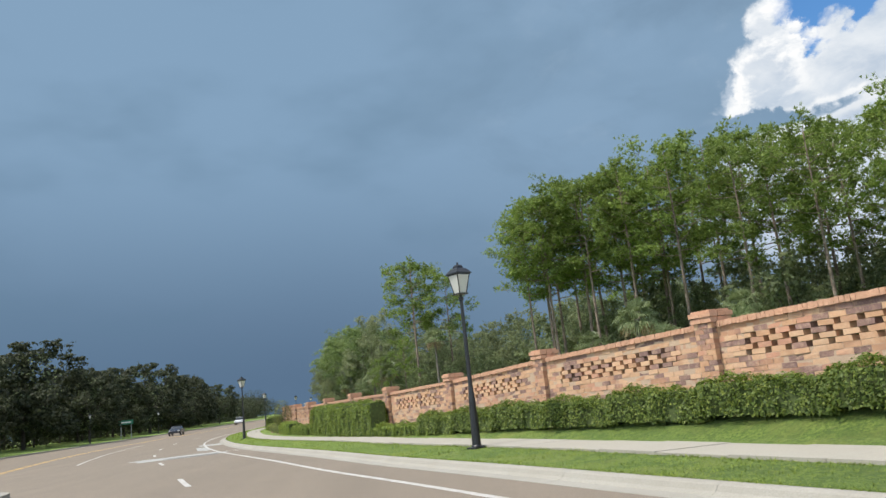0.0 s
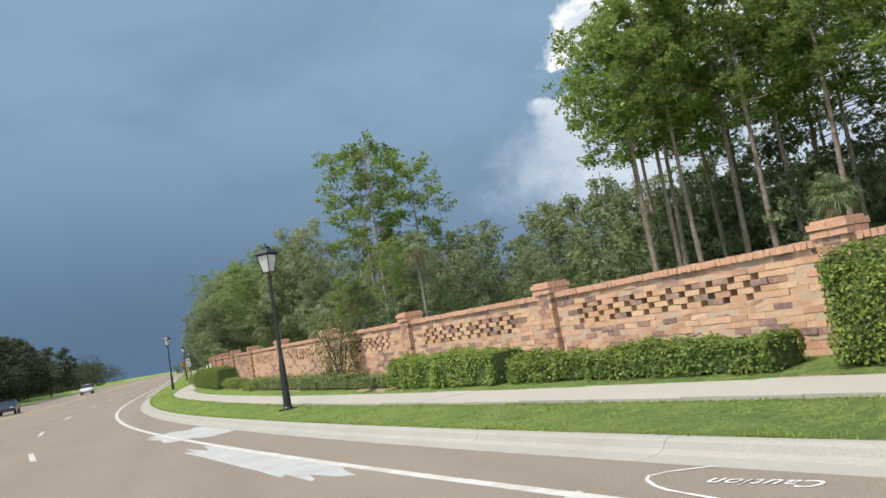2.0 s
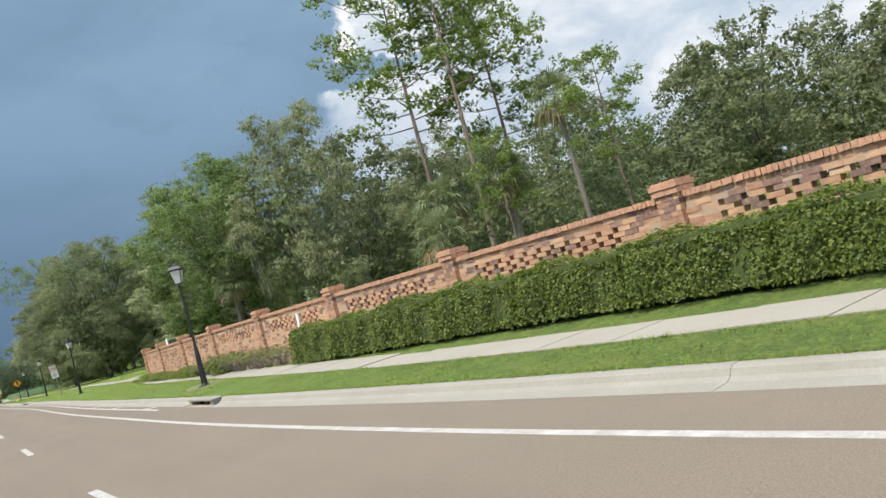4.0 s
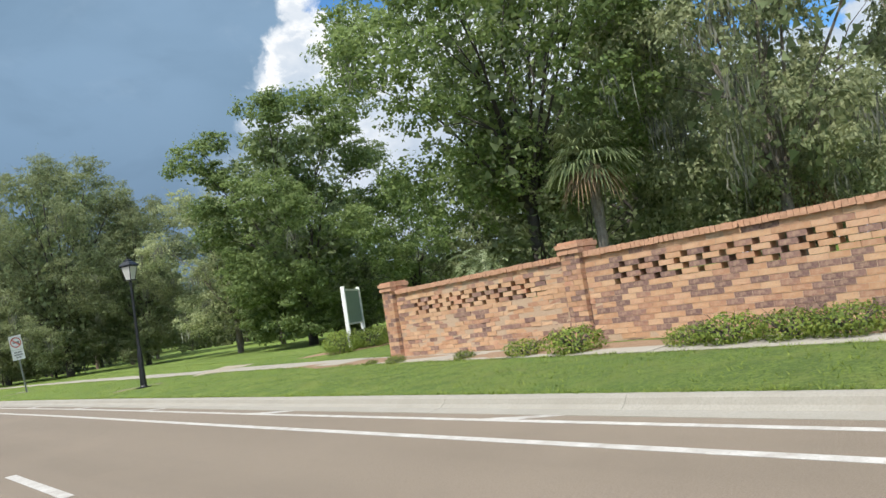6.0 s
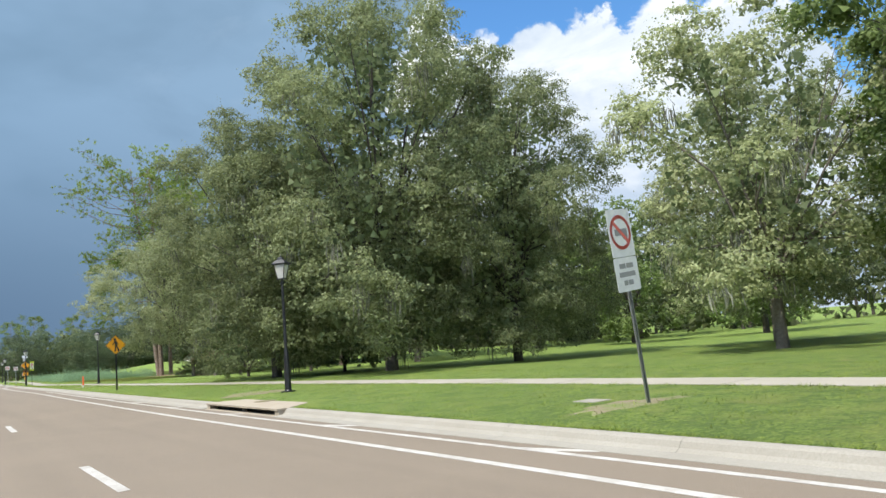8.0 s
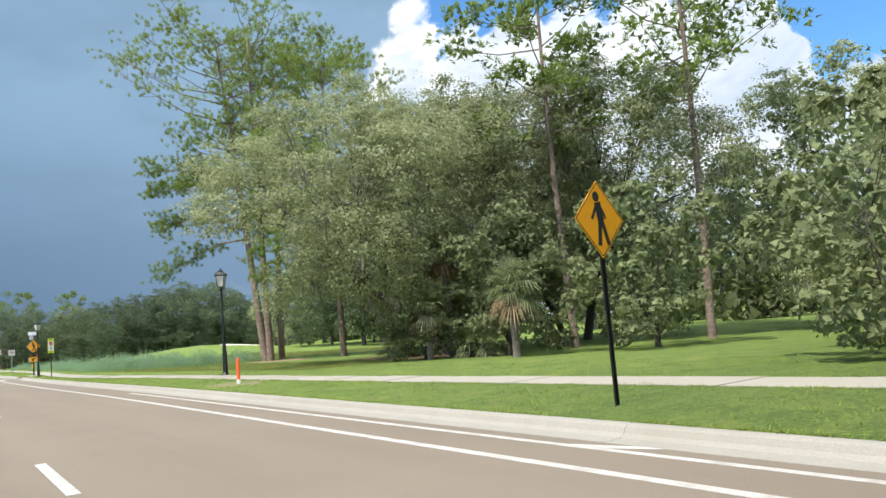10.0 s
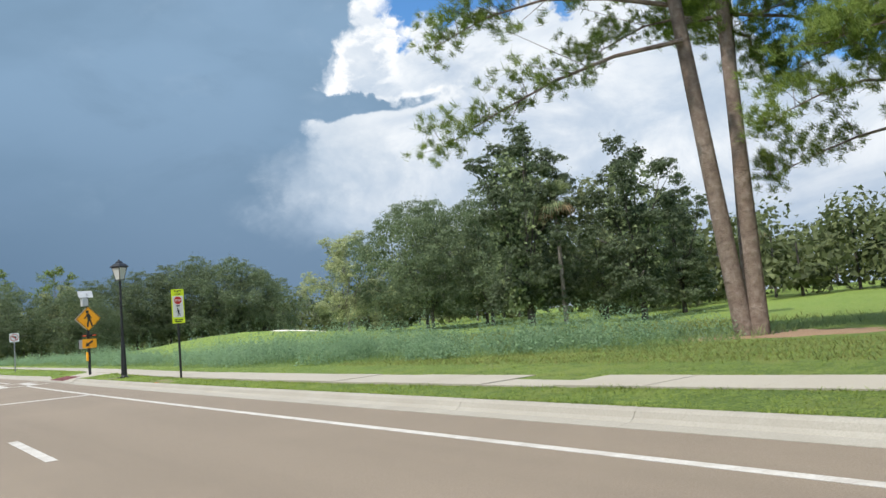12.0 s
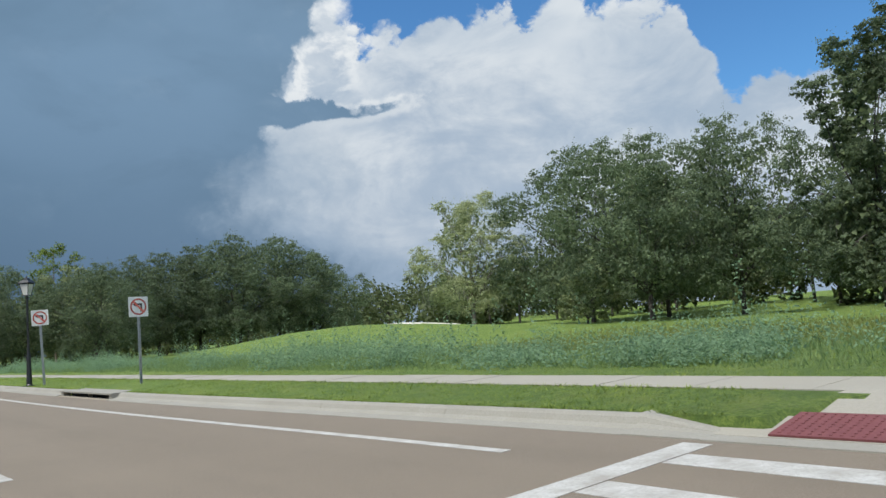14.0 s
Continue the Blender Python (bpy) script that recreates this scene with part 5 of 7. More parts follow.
def grow_oak(name, seed, h, r, leaf_mat, lobes=34, clumps=24, per=26, leaf=0.17, moss=0, fork=0.2, low=0.12, wide=0.42, label="", lean=(0, 0), inside=1500, ragged=0.22, bark=None, sprigs=5):
    """A broadleaf tree: forked trunk, limbs into the lobes of a lumpy crown, leaves in clumps over each lobe."""
    rng = np.random.default_rng(seed)
    root = empty(name, 0, 0, 0)
    verts, faces = [], []
    zf = fork * h
    base_r = 0.0165 * h
    top = Vector((lean[0], lean[1], zf))
    tube_into(verts, faces, [(0, 0, -0.4), (0, 0, 0.15), (lean[0] * 0.3, lean[1] * 0.3, zf * 0.5), top], [base_r * 1.6, base_r * 1.15, base_r, base_r * 0.85], 9)
    trunk = obj("trunk", pieces(verts, faces, "trunk"), bark or M_BARK, root)
    for f in trunk.data.polygons:
        f.use_smooth = True

    def reach(f):
        """The crown's radius at a share of its height."""
        f = np.asarray(f, float)
        up = np.sqrt(np.clip(1 - ((f - wide) / (1.06 - wide)) ** 2, 0.02, 1))
        down = 0.70 + 0.30 * np.clip(f / wide, 0, 1) ** 0.8
        return r * np.where(f > wide, up, down)
    k = np.arange(lobes)
    f = (k + rng.uniform(0, 1, lobes)) / lobes
    az_ = 2.39996 * k + rng.uniform(-0.45, 0.45, lobes)
    rad = r * rng.uniform(0.21, 0.36, lobes) * (1.08 - 0.30 * f)
    out = np.where(k % 5 == 4, 0.25, 1.0) * (reach(f) - rad * 0.75) * rng.uniform(1 - ragged, 1 + ragged * 0.7, lobes)
    C = np.column_stack([lean[0] + np.cos(az_) * out, lean[1] + np.sin(az_) * out, h * (low + 0.05 + (0.90 - low) * f) + rng.normal(0, 0.02 * h, lobes)])
    mid = np.array([lean[0], lean[1], h * (low + 0.42 * (1 - low))])
    verts, faces = [], []
    for c, q in zip(C[::2], rad[::2]):
        way = Vector(c) - top
        bend = top + way * 0.5 + Vector((rng.uniform(-0.6, 0.6), rng.uniform(-0.6, 0.6), 0.06 * h))
        tube_into(verts, faces, [top - Vector((0, 0, 0.2)), top + way * 0.2 + Vector((0, 0, 0.02 * h)), bend, Vector(c)], [base_r * 0.42, base_r * 0.30, base_r * 0.18, base_r * 0.06], 6)
        for _ in range(2):
            e = Vector(c + unit_vectors(rng, 1)[0] * q * 0.8)
            tube_into(verts, faces, [bend, (bend + e) / 2 + Vector((0, 0, 0.25)), e], [base_r * 0.11, base_r * 0.08, base_r * 0.03], 4)
    limbs_ = obj("limb", pieces(verts, faces, "limb"), bark or M_BARK, root)
    tagged(limbs_, kind="stuff")
    for p in limbs_.data.polygons:
        p.use_smooth = True
    # boughs over the outside of each lobe
    away = C - mid
    away /= np.linalg.norm(away, axis=1)[:, None] + 1e-6
    idx = np.repeat(np.arange(lobes), clumps)
    d = unit_vectors(rng, len(idx)) + away[idx] * 0.75 + np.array([0, 0, 0.25])
    d /= np.linalg.norm(d, axis=1)[:, None]
    S = C[idx] + d * rad[idx][:, None] * rng.uniform(0.55, 1.08, (len(idx), 1)) * np.array([1.12, 1.12, 0.82])
    size = rad[idx] * rng.uniform(0.16, 0.34, len(idx))
    keep = S[:, 2] > h * low * 0.8
    S, d, size = S[keep], d[keep], size[keep]
    # leaves over each bough, thicker on its upper side
    share = np.maximum(6, per * (size / size.mean()) ** 2).astype(int)
    ix = np.repeat(np.arange(len(S)), share)
    e = unit_vectors(rng, len(ix)) + d[ix] * 0.45 + np.array([0, 0, 0.45])
    e /= np.linalg.norm(e, axis=1)[:, None]
    p = S[ix] + e * size[ix][:, None] * rng.uniform(0.35, 1.15, (len(ix), 1)) * np.array([1.25, 1.25, 0.7])
    # sprigs that break the outline
    twigs = sprigs * lobes
    tip = rng.integers(0, len(S), twigs)
    lift = d[tip] + unit_vectors(rng, twigs) * 0.35 + np.array([0, 0, 0.45])
    run = np.tile(np.linspace(0.4, 1.0, 9), twigs)[:, None] * np.repeat(size[tip] * 1.25 + 0.2, 9)[:, None]
    p3 = np.repeat(S[tip], 9, 0) + np.repeat(lift, 9, 0) * run + rng.normal(0, 0.09, (9 * twigs, 3))
    # leaves that fill the lobes behind their boughs
    fill = lobes * clumps * per // 5
    ik = rng.integers(0, lobes, fill)
    e2 = unit_vectors(rng, fill)
    p2 = C[ik] + e2 * rad[ik][:, None] * rng.uniform(0.15, 0.85, (fill, 1)) * np.array([1.1, 1.1, 0.8])
    p2[:, 2] = np.maximum(p2[:, 2], h * low * 0.8)
    P, D = np.concatenate([p, p3, p2]), np.concatenate([e, unit_vectors(rng, len(p3)), e2])
    ls = np.concatenate([np.full((len(p), 1), leaf), np.full((len(p3), 1), leaf * 0.62), np.full((fill, 1), leaf * 1.5)])
    obj("crown", soup(leaf_faces(rng, P, ls, D, 0.35, 0.45, 3)), leaf_mat, root)
    # leaves that close the crown inside, coloured lighter to lift its shade
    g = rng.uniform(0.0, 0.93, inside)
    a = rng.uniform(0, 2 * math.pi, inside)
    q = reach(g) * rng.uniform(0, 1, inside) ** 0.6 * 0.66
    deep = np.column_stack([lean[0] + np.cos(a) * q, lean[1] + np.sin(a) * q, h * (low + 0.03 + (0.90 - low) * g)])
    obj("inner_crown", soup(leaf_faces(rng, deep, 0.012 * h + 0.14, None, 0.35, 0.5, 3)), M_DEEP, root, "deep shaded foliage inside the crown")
    if moss:
        low_s = S[S[:, 2] < h * 0.70]
        pick = np.repeat(low_s[rng.integers(0, len(low_s), max(1, moss // 4))], 4, 0)[:moss]
        n = len(pick)
        L = rng.uniform(0.4, 1.5, (n, 1)) * (h / 15)
        strands = []
        for _ in range(6):
            a = pick + np.column_stack([rng.normal(0, 0.20, n), rng.normal(0, 0.20, n), rng.uniform(-0.4, 0.0, n)])
            w = rng.uniform(0.012, 0.035, (n, 1))
            ang = rng.uniform(0, math.pi, n)
            s = np.column_stack([np.cos(ang), np.sin(ang), np.zeros(n)]) * w
            end = a - np.column_stack([np.zeros((n, 2)), L * rng.uniform(0.5, 1.1, (n, 1))]) + rng.normal(0, 0.10, (n, 3))
            mid_ = (a + end) / 2 + rng.normal(0, 0.06, (n, 3))
            strands.append(np.stack([a, mid_ + s, end, mid_ - s], 1))
        tagged(obj("moss", soup(np.concatenate(strands), "moss"), M_MOSS, root, "grey hanging moss"), kind="stuff")
    tagged(root, label or "broad green oak with a dense uneven crown", "tree")
    return root


def grow_pine(name, seed, h, crown_from=0.5, reach=4.2, limbs=26, tufts=9, per=30, bend=0.4, label="", thick=0.0125, boughs=(), fine=1.0, tilt=(0, 0)):
    """A tall pine: bare straight trunk, open crown of needle tufts on upswept limbs."""
    rng = np.random.default_rng(seed)
    root = empty(name, 0, 0, 0)
    verts, faces = [], []
    bx, by = rng.uniform(-bend, bend, 2)

    def axis(f):
        return Vector((bx * math.sin(f * 2.2) + tilt[0] * f, by * math.sin(f * 2.6) + tilt[1] * f, f * h))
    r0 = thick * h
    n = 9
    tube_into(verts, faces, [(0, 0, -0.4)] + [axis(k / n) for k in range(n + 1)], [r0 * 1.35] + [r0 * (1.12 - 0.95 * (k / n) ** 1.2) for k in range(n + 1)], 9)
    trunk = obj("trunk", pieces(verts, faces, "trunk"), M_PINEBARK, root)
    for f in trunk.data.polygons:
        f.use_smooth = True
    verts, faces = [], []
    cen, dirs = [], []
    for k in range(limbs):
        f = crown_from + (0.985 - crown_from) * (k + rng.uniform(0, 0.8)) / limbs
        u = (f - crown_from) / (1 - crown_from)
        a = 2.4 * k + rng.uniform(-0.6, 0.6)
        L = reach * (0.55 + 0.75 * math.sin(math.pi * min(1, 0.18 + 0.72 * u))) * rng.uniform(0.6, 1.15) * (1.0 if u < 0.8 else 0.7)
        o = axis(f)
        out = Vector((math.cos(a), math.sin(a), 0))
        rise = rng.uniform(-0.12, 0.25) + 0.35 * u
        p1 = o + out * L * 0.45 + Vector((0, 0, L * rise * 0.3))
        p2 = o + out * L + Vector((0, 0, L * (rise + 0.12)))
        tube_into(verts, faces, [o, p1, p2], [r0 * 0.30 * (1.1 - 0.6 * u), r0 * 0.2 * (1.1 - 0.6 * u), r0 * 0.05], 5)
        side = out.cross(Vector((0, 0, 1)))
        for q in range(tufts):
            s, width = ((1.0, 0.26), (0.72, 0.30), (0.86, 0.22))[q % 3]
            base = p1 + (p2 - p1) * ((s - 0.45) / 0.55)
            w = 0.45 + width * L * 0.62
            g = unit_vectors(rng, 1)[0] * rng.uniform(0.3, 1.0) ** 0.5
            tip = base + side * g[0] * w + out * g[1] * w + Vector((0, 0, g[2] * w * 0.75 + 0.25 * w))
            if q % 2 == 0:
                tube_into(verts, faces, [base, tip], [r0 * 0.08, r0 * 0.03], 3)
            cen.append(tip)
            dirs.append((out * 0.35 + side * 0.3 * g[0] + Vector((0, 0, 0.85))).normalized())
    for z, turn, L, rise in boughs:
        o = axis(z / h)
        out = Vector((math.sin(radians(turn)), math.cos(radians(turn)), 0))
        side = out.cross(Vector((0, 0, 1)))
        path = [o + out * L * f + side * (0.35 * math.sin(5 * f + turn)) + Vector((0, 0, rise * f + 0.09 * L * math.sin(math.pi * f))) for f in (0, 0.25, 0.5, 0.75, 1.0)]
        tube_into(verts, faces, path, [r0 * 0.32, r0 * 0.25, r0 * 0.18, r0 * 0.11, r0 * 0.04], 6)
        for q in range(int(9 * L)):
            f = 1 - 0.72 * rng.uniform(0, 1) ** 1.5
            base = path[min(3, int(f * 4))].lerp(path[min(4, int(f * 4) + 1)], f * 4 - min(3, int(f * 4)))
            sw = rng.normal(0, 0.16 * L * (1.15 - f) + 0.22)
            tip = base + side * sw + out * abs(sw) * 0.6 + Vector((0, 0, rng.uniform(-0.35, 0.75)))
            if q % 2 == 0:
                tube_into(verts, faces, [base, tip], [r0 * 0.06, r0 * 0.025], 3)
            cen.append(tip)
            dirs.append((out * 0.6 + Vector((0, 0, 0.6))).normalized())
    tagged(obj("limb", pieces(verts, faces, "limb"), M_PINEBARK, root), kind="stuff")
    cen, dirs = np.array(cen), np.array(dirs)
    # every tuft is a pad of fine needles that stand out from its heart
    heart = np.repeat(cen, 3, 0) + rng.normal(0, 0.24, (len(cen) * 3, 3)) * np.array([1, 1, 0.55])
    way = np.repeat(dirs, 3, 0)
    n_ = max(8, int(per / 3 * (1.0 if fine > 0.9 else 1.5)))
    c = np.repeat(heart, n_, 0) + rng.normal(0, 0.05, (len(heart) * n_, 3))
    d = unit_vectors(rng, len(c)) + np.repeat(way, n_, 0) * 0.7 + np.array([0, 0, 0.15])
    d /= np.linalg.norm(d, axis=1)[:, None]
    s = np.cross(d, np.repeat(way, n_, 0) + unit_vectors(rng, len(c)) * 0.6)
    s /= np.linalg.norm(s, axis=1)[:, None] + 1e-9
    ln = rng.uniform(0.20, 0.38, (len(c), 1)) * (0.6 + 0.4 * fine)
    wd = rng.uniform(0.020, 0.044, (len(c), 1)) * (1.0 if fine > 0.9 else 0.30)
    obj("crown", soup(np.stack([c - s * wd, c + s * wd, c + d * ln], 1), "needles"), M_NEEDLE, root)
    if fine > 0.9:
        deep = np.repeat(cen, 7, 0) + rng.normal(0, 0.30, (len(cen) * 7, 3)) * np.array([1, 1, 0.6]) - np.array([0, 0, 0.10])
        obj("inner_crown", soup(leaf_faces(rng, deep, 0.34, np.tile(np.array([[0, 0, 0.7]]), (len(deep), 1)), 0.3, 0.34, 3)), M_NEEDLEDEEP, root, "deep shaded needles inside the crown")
    tagged(root, label or "tall slender pine with a bare trunk and open crown", "tree")
    return root


def frond_fan(rng, base, way, L, blades, droop):
    """One fan leaf: a stalk and long pointed blades about its end."""
    way = way / np.linalg.norm(way)
    up = np.array([0, 0, 1.0])
    side = np.cross(way, up)
    side /= np.linalg.norm(side) + 1e-9
    nrm = np.cross(side, way)
    hub = base + way * L * 0.5
    out = [np.stack([base - side * 0.02, base + side * 0.02, hub + side * 0.015, hub - side * 0.015])]
    for k in range(blades):
        a = (k / (blades - 1) - 0.5) * math.radians(200)
        d = way * math.cos(a) + side * math.sin(a) + nrm * 0.15 * abs(math.sin(a))
        ln = L * 0.62 * (0.75 + 0.25 * math.cos(a)) * rng.uniform(0.85, 1.1)
        w = np.cross(d, nrm)
        w = w / (np.linalg.norm(w) + 1e-9) * 0.032 * (L / 1.5)
        m = hub + d * ln * 0.55
        tip = hub + d * ln - up * droop * ln * rng.uniform(0.3, 0.7)
        out.append(np.stack([hub, m + w, tip, m - w]))
    return out


def grow_fan_palm(name, seed, h, fronds=48, L=1.7, label=""):
    rng = np.random.default_rng(seed)
    root = empty(name, 0, 0, 0)
    verts, faces = [], []
    bx, by = rng.uniform(-0.25, 0.25, 2)
    n = 7
    tube_into(verts, faces, [(bx * (k / n) ** 2, by * (k / n) ** 2, -0.3 + (h + 0.3) * k / n) for k in range(n + 1)], [0.24 if k == 0 else 0.17 + 0.02 * (k % 2) for k in range(n + 1)], 9)
    obj("trunk", pieces(verts, faces, "trunk"), M_PALMBARK, root)
    head = np.array([bx, by, h])
    live, dead = [], []
    for k in range(fronds):
        a = 2.4 * k + rng.uniform(-0.3, 0.3)
        e = radians(78 - 125 * k / fronds + rng.uniform(-10, 10))
        way = np.array([math.cos(a) * math.cos(e), math.sin(a) * math.cos(e), math.sin(e)])
        g = frond_fan(rng, head, way, L * rng.uniform(0.85, 1.1), 19, 0.6 + 0.6 * k / fronds)
        (dead if k > fronds * 0.86 else live).extend(g)
    obj("crown", soup(np.array(live), "fronds"), M_FROND, root)
    if dead:
        obj("dead_fronds", soup(np.array(dead), "dead_fronds"), M_DEADFROND, root, "dry brown hanging fronds")
    tagged(root, label or "cabbage palm with fan fronds on a rough grey trunk", "palm")
    return root


def grow_feather_palm(name, seed, h, fronds=46, L=2.6, label=""):
    rng = np.random.default_rng(seed)
    root = empty(name, 0, 0, 0)
    verts, faces = [], []
    tube_into(verts, faces, [(0, 0, -0.3), (0, 0, 0.1), (0, 0, h * 0.6), (0, 0, h)], [0.42, 0.36, 0.32, 0.38], 11)
    obj("trunk", pieces(verts, faces, "trunk"), M_DATEBARK, root)
    quads = []
    for k in range(fronds):
        a = 2.4 * k + rng.uniform(-0.2, 0.2)
        e0 = radians(80 - 105 * k / fronds)
        hor = np.array([math.cos(a), math.sin(a), 0.0])
        side = np.array([-math.sin(a), math.cos(a), 0.0])
        p = np.array([0, 0, h]) + hor * 0.15
        e = e0
        n = 15
        for q in range(n):
            step = L / n
            nxt = p + (hor * math.cos(e) + np.array([0, 0, math.sin(e)])) * step
            d = (nxt - p) / step
            quads.append(np.stack([p - side * 0.035, p + side * 0.035, nxt + side * 0.025, nxt - side * 0.025]))
            if q > 1:
                ln = 0.42 * math.sin(math.pi * (0.12 + 0.8 * q / n)) + 0.06
                for s in (-1, 1):
                    t = p + (side * s * 0.85 + d * 0.55) * ln + np.array([0, 0, -0.12 * ln + rng.normal(0, 0.02)])
                    quads.append(np.stack([p, (p + t) / 2 + d * 0.055, t, (p + t) / 2 - d * 0.055]))
            p = nxt
            e -= radians(6.5 + 3.0 * q / n)
    obj("crown", soup(np.array(quads), "fronds"), M_FROND, root)
    tagged(root, label or "stout feather palm with arching grey-green fronds", "palm")
    return root


def scatter_box_leaves(rng, n, L, D, H, z0):
    """Places on and just under the skin of a clipped block, and the way out."""
    areas = np.array([L * H, L * H, D * H, D * H, L * D * 1.2])
    face = rng.choice(5, n, p=areas / areas.sum())
    u, v, w = rng.uniform(-0.5, 0.5, n), rng.uniform(0, 1, n), np.abs(rng.normal(0, 0.05, n))
    P, O = np.zeros((n, 3)), np.zeros((n, 3))
    for k, (ax, sg) in enumerate(((1, -1), (1, 1), (0, -1), (0, 1), (2, 1))):
        i = face == k
        if ax == 1:
            P[i] = np.column_stack([u[i] * L, sg * (D / 2 - w[i]), v[i] * H])
            O[i] = (0, sg, 0)
        elif ax == 0:
            P[i] = np.column_stack([sg * (L / 2 - w[i]), u[i] * D, v[i] * H])
            O[i] = (sg, 0, 0)
        else:
            P[i] = np.column_stack([u[i] * L, (v[i] - 0.5) * D, H - w[i]])
            O[i] = (0, 0, 1)
    q = (np.abs(P[:, 1]) / (D / 2)) ** 4 + (np.abs(P[:, 2]) / H) ** 4
    k = np.where(q > 1, q ** -0.25, 1.0)
    P[:, 1] *= k
    P[:, 2] *= k
    bulge = 0.05 * np.sin(P[:, 0] * 2.1) + 0.04 * np.sin(P[:, 0] * 5.3 + P[:, 2] * 4.0 + 1.0) + 0.03 * np.sin(P[:, 0] * 9.0 + P[:, 1] * 11.0) + rng.normal(0, 0.028, n)
    P += O * bulge[:, None]
    P[:, 2] += z0
    return P, O


def build_hedge(y0, y1, off, depth, height, label, density=1250, leaf=0.048, mat=None, seed=1, core=0.12, ragged=0.0):
    """A clipped hedge along the wall, in lengths that follow its line."""
    rng = np.random.default_rng(seed)
    ym = (y0 + y1) / 2
    xm = float(WALL(ym)) + off
    root = empty("hedge", xm, ym, float(ground_z(xm, ym)))
    tagged(root, label, "hedge")
    n = max(1, round((y1 - y0) / 2.6))
    cuts = np.linspace(y0, y1, n + 1)
    leaves, cv, cf = [], [], []
    for ya, yb in zip(cuts, cuts[1:]):
        xa, xb = float(WALL(ya)) + off, float(WALL(yb)) + off
        L = math.hypot(xb - xa, yb - ya)
        th = math.atan2(yb - ya, xb - xa)
        cx, cy = (xa + xb) / 2, (ya + yb) / 2
        g = float(ground_z(cx, cy))
        hh = height * (1 + rng.normal(0, 0.02 + ragged))
        P, O = scatter_box_leaves(rng, int(density * (2 * L * hh + L * depth)), L + 0.04, depth, hh + 0.04, 0.0)
        R = np.array([[math.cos(th), -math.sin(th), 0], [math.sin(th), math.cos(th), 0], [0, 0, 1]])
        P, O = P @ R.T + (cx - xm, cy - ym, g - root.location.z), O @ R.T
        leaves.append(leaf_faces(rng, P, leaf, O, 0.5, 0.55, 3))
        # solid box behind the leaves, painted as dark as the gaps between them
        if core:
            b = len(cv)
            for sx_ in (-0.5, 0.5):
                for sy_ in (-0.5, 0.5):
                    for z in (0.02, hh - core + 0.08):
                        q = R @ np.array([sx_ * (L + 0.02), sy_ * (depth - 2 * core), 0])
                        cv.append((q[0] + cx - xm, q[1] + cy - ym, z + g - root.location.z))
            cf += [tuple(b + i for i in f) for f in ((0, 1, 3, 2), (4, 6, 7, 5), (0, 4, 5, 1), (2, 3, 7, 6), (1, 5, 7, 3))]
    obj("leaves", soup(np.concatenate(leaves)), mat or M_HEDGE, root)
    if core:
        obj("core", pieces(cv, cf, "core"), M_HEDGECORE, root, "dark box core standing for shade between the hedge leaves")
    return root


def grow_shrub(name, seed, h, r, n, leaf=0.09, mat=None, stems=9, label="", bare=False):
    rng = np.random.default_rng(seed)
    root = empty(name, 0, 0, 0)
    verts, faces = [], []
    tips = []
    for k in range(stems):
        a = 2.4 * k
        rr = r * rng.uniform(0.3, 0.95)
        tip = Vector((math.cos(a) * rr, math.sin(a) * rr, h * rng.uniform(0.65, 0.95)))
        mid = Vector((tip.x * 0.35, tip.y * 0.35, tip.z * 0.5))
        tube_into(verts, faces, [(tip.x * 0.08, tip.y * 0.08, -0.08), mid, tip], [0.016, 0.011, 0.004], 4)
        for q in range(3):
            t2 = tip + Vector((rng.uniform(-0.25, 0.25), rng.uniform(-0.25, 0.25), rng.uniform(-0.1, 0.15)))
            tube_into(verts, faces, [mid, t2], [0.008, 0.003], 3)
            tips.append(t2)
        tips.append(tip)
    obj("stem", pieces(verts, faces, "stem"), M_BARK if not bare else M_PALMBARK, root)
    if n:
        c = np.array(tips)[rng.integers(0, len(tips), n)] + rng.normal(0, 0.16 * min(1.0, h), (n, 3)) * np.array([1, 1, 0.6])
        if not bare:
            u = unit_vectors(rng, n) * rng.uniform(0.72, 1.06, (n, 1))
            u *= 1 + 0.13 * np.sin(5 * u[:, :1] + 7 * u[:, 1:2] + seed) * np.sin(6 * u[:, 2:])
            c = u * np.array([r, r, h * 0.52]) + np.array([0, 0, h * 0.50])
        if bare:
            c[:, 2] = np.maximum(c[:, 2], h * 0.72)
        c[:, 2] = np.clip(c[:, 2], 0.06, h * 1.08)
        d = c - np.array([0, 0, h * 0.3])
        d /= np.linalg.norm(d, axis=1)[:, None]
        obj("leaves", soup(leaf_faces(rng, c, leaf, d, 0.4, 0.6)), mat or M_SHRUB, root)
    tagged(root, label or "small green shrub with thin brown stems", "shrub")
    return root


def put(tree, x, y, s=1.0, rz=0.0, sz=None, sink=0.05):
    m = pose(x, y, float(ground_z(x, y)) - sink, 0, 0, rz) @ Matrix.Diagonal((s, s, sz or s, 1))
    return m


class Kind:
    """Places the grown tree first, copies of it after."""
    def __init__(self, root):
        self.root, self.used = root, False

    def at(self, x, y, s=1.0, rz=0.0, sz=None, label=""):
        m = put(self.root, x, y, s, rz, sz)
        if not self.used:
            self.root.matrix_world = m
            self.used, o = True, self.root
        else:
            o = copy_thing(self.root, pose(0, 0, 0))
            o.matrix_basis = m
        if label:
            o["label"] = label
        return o


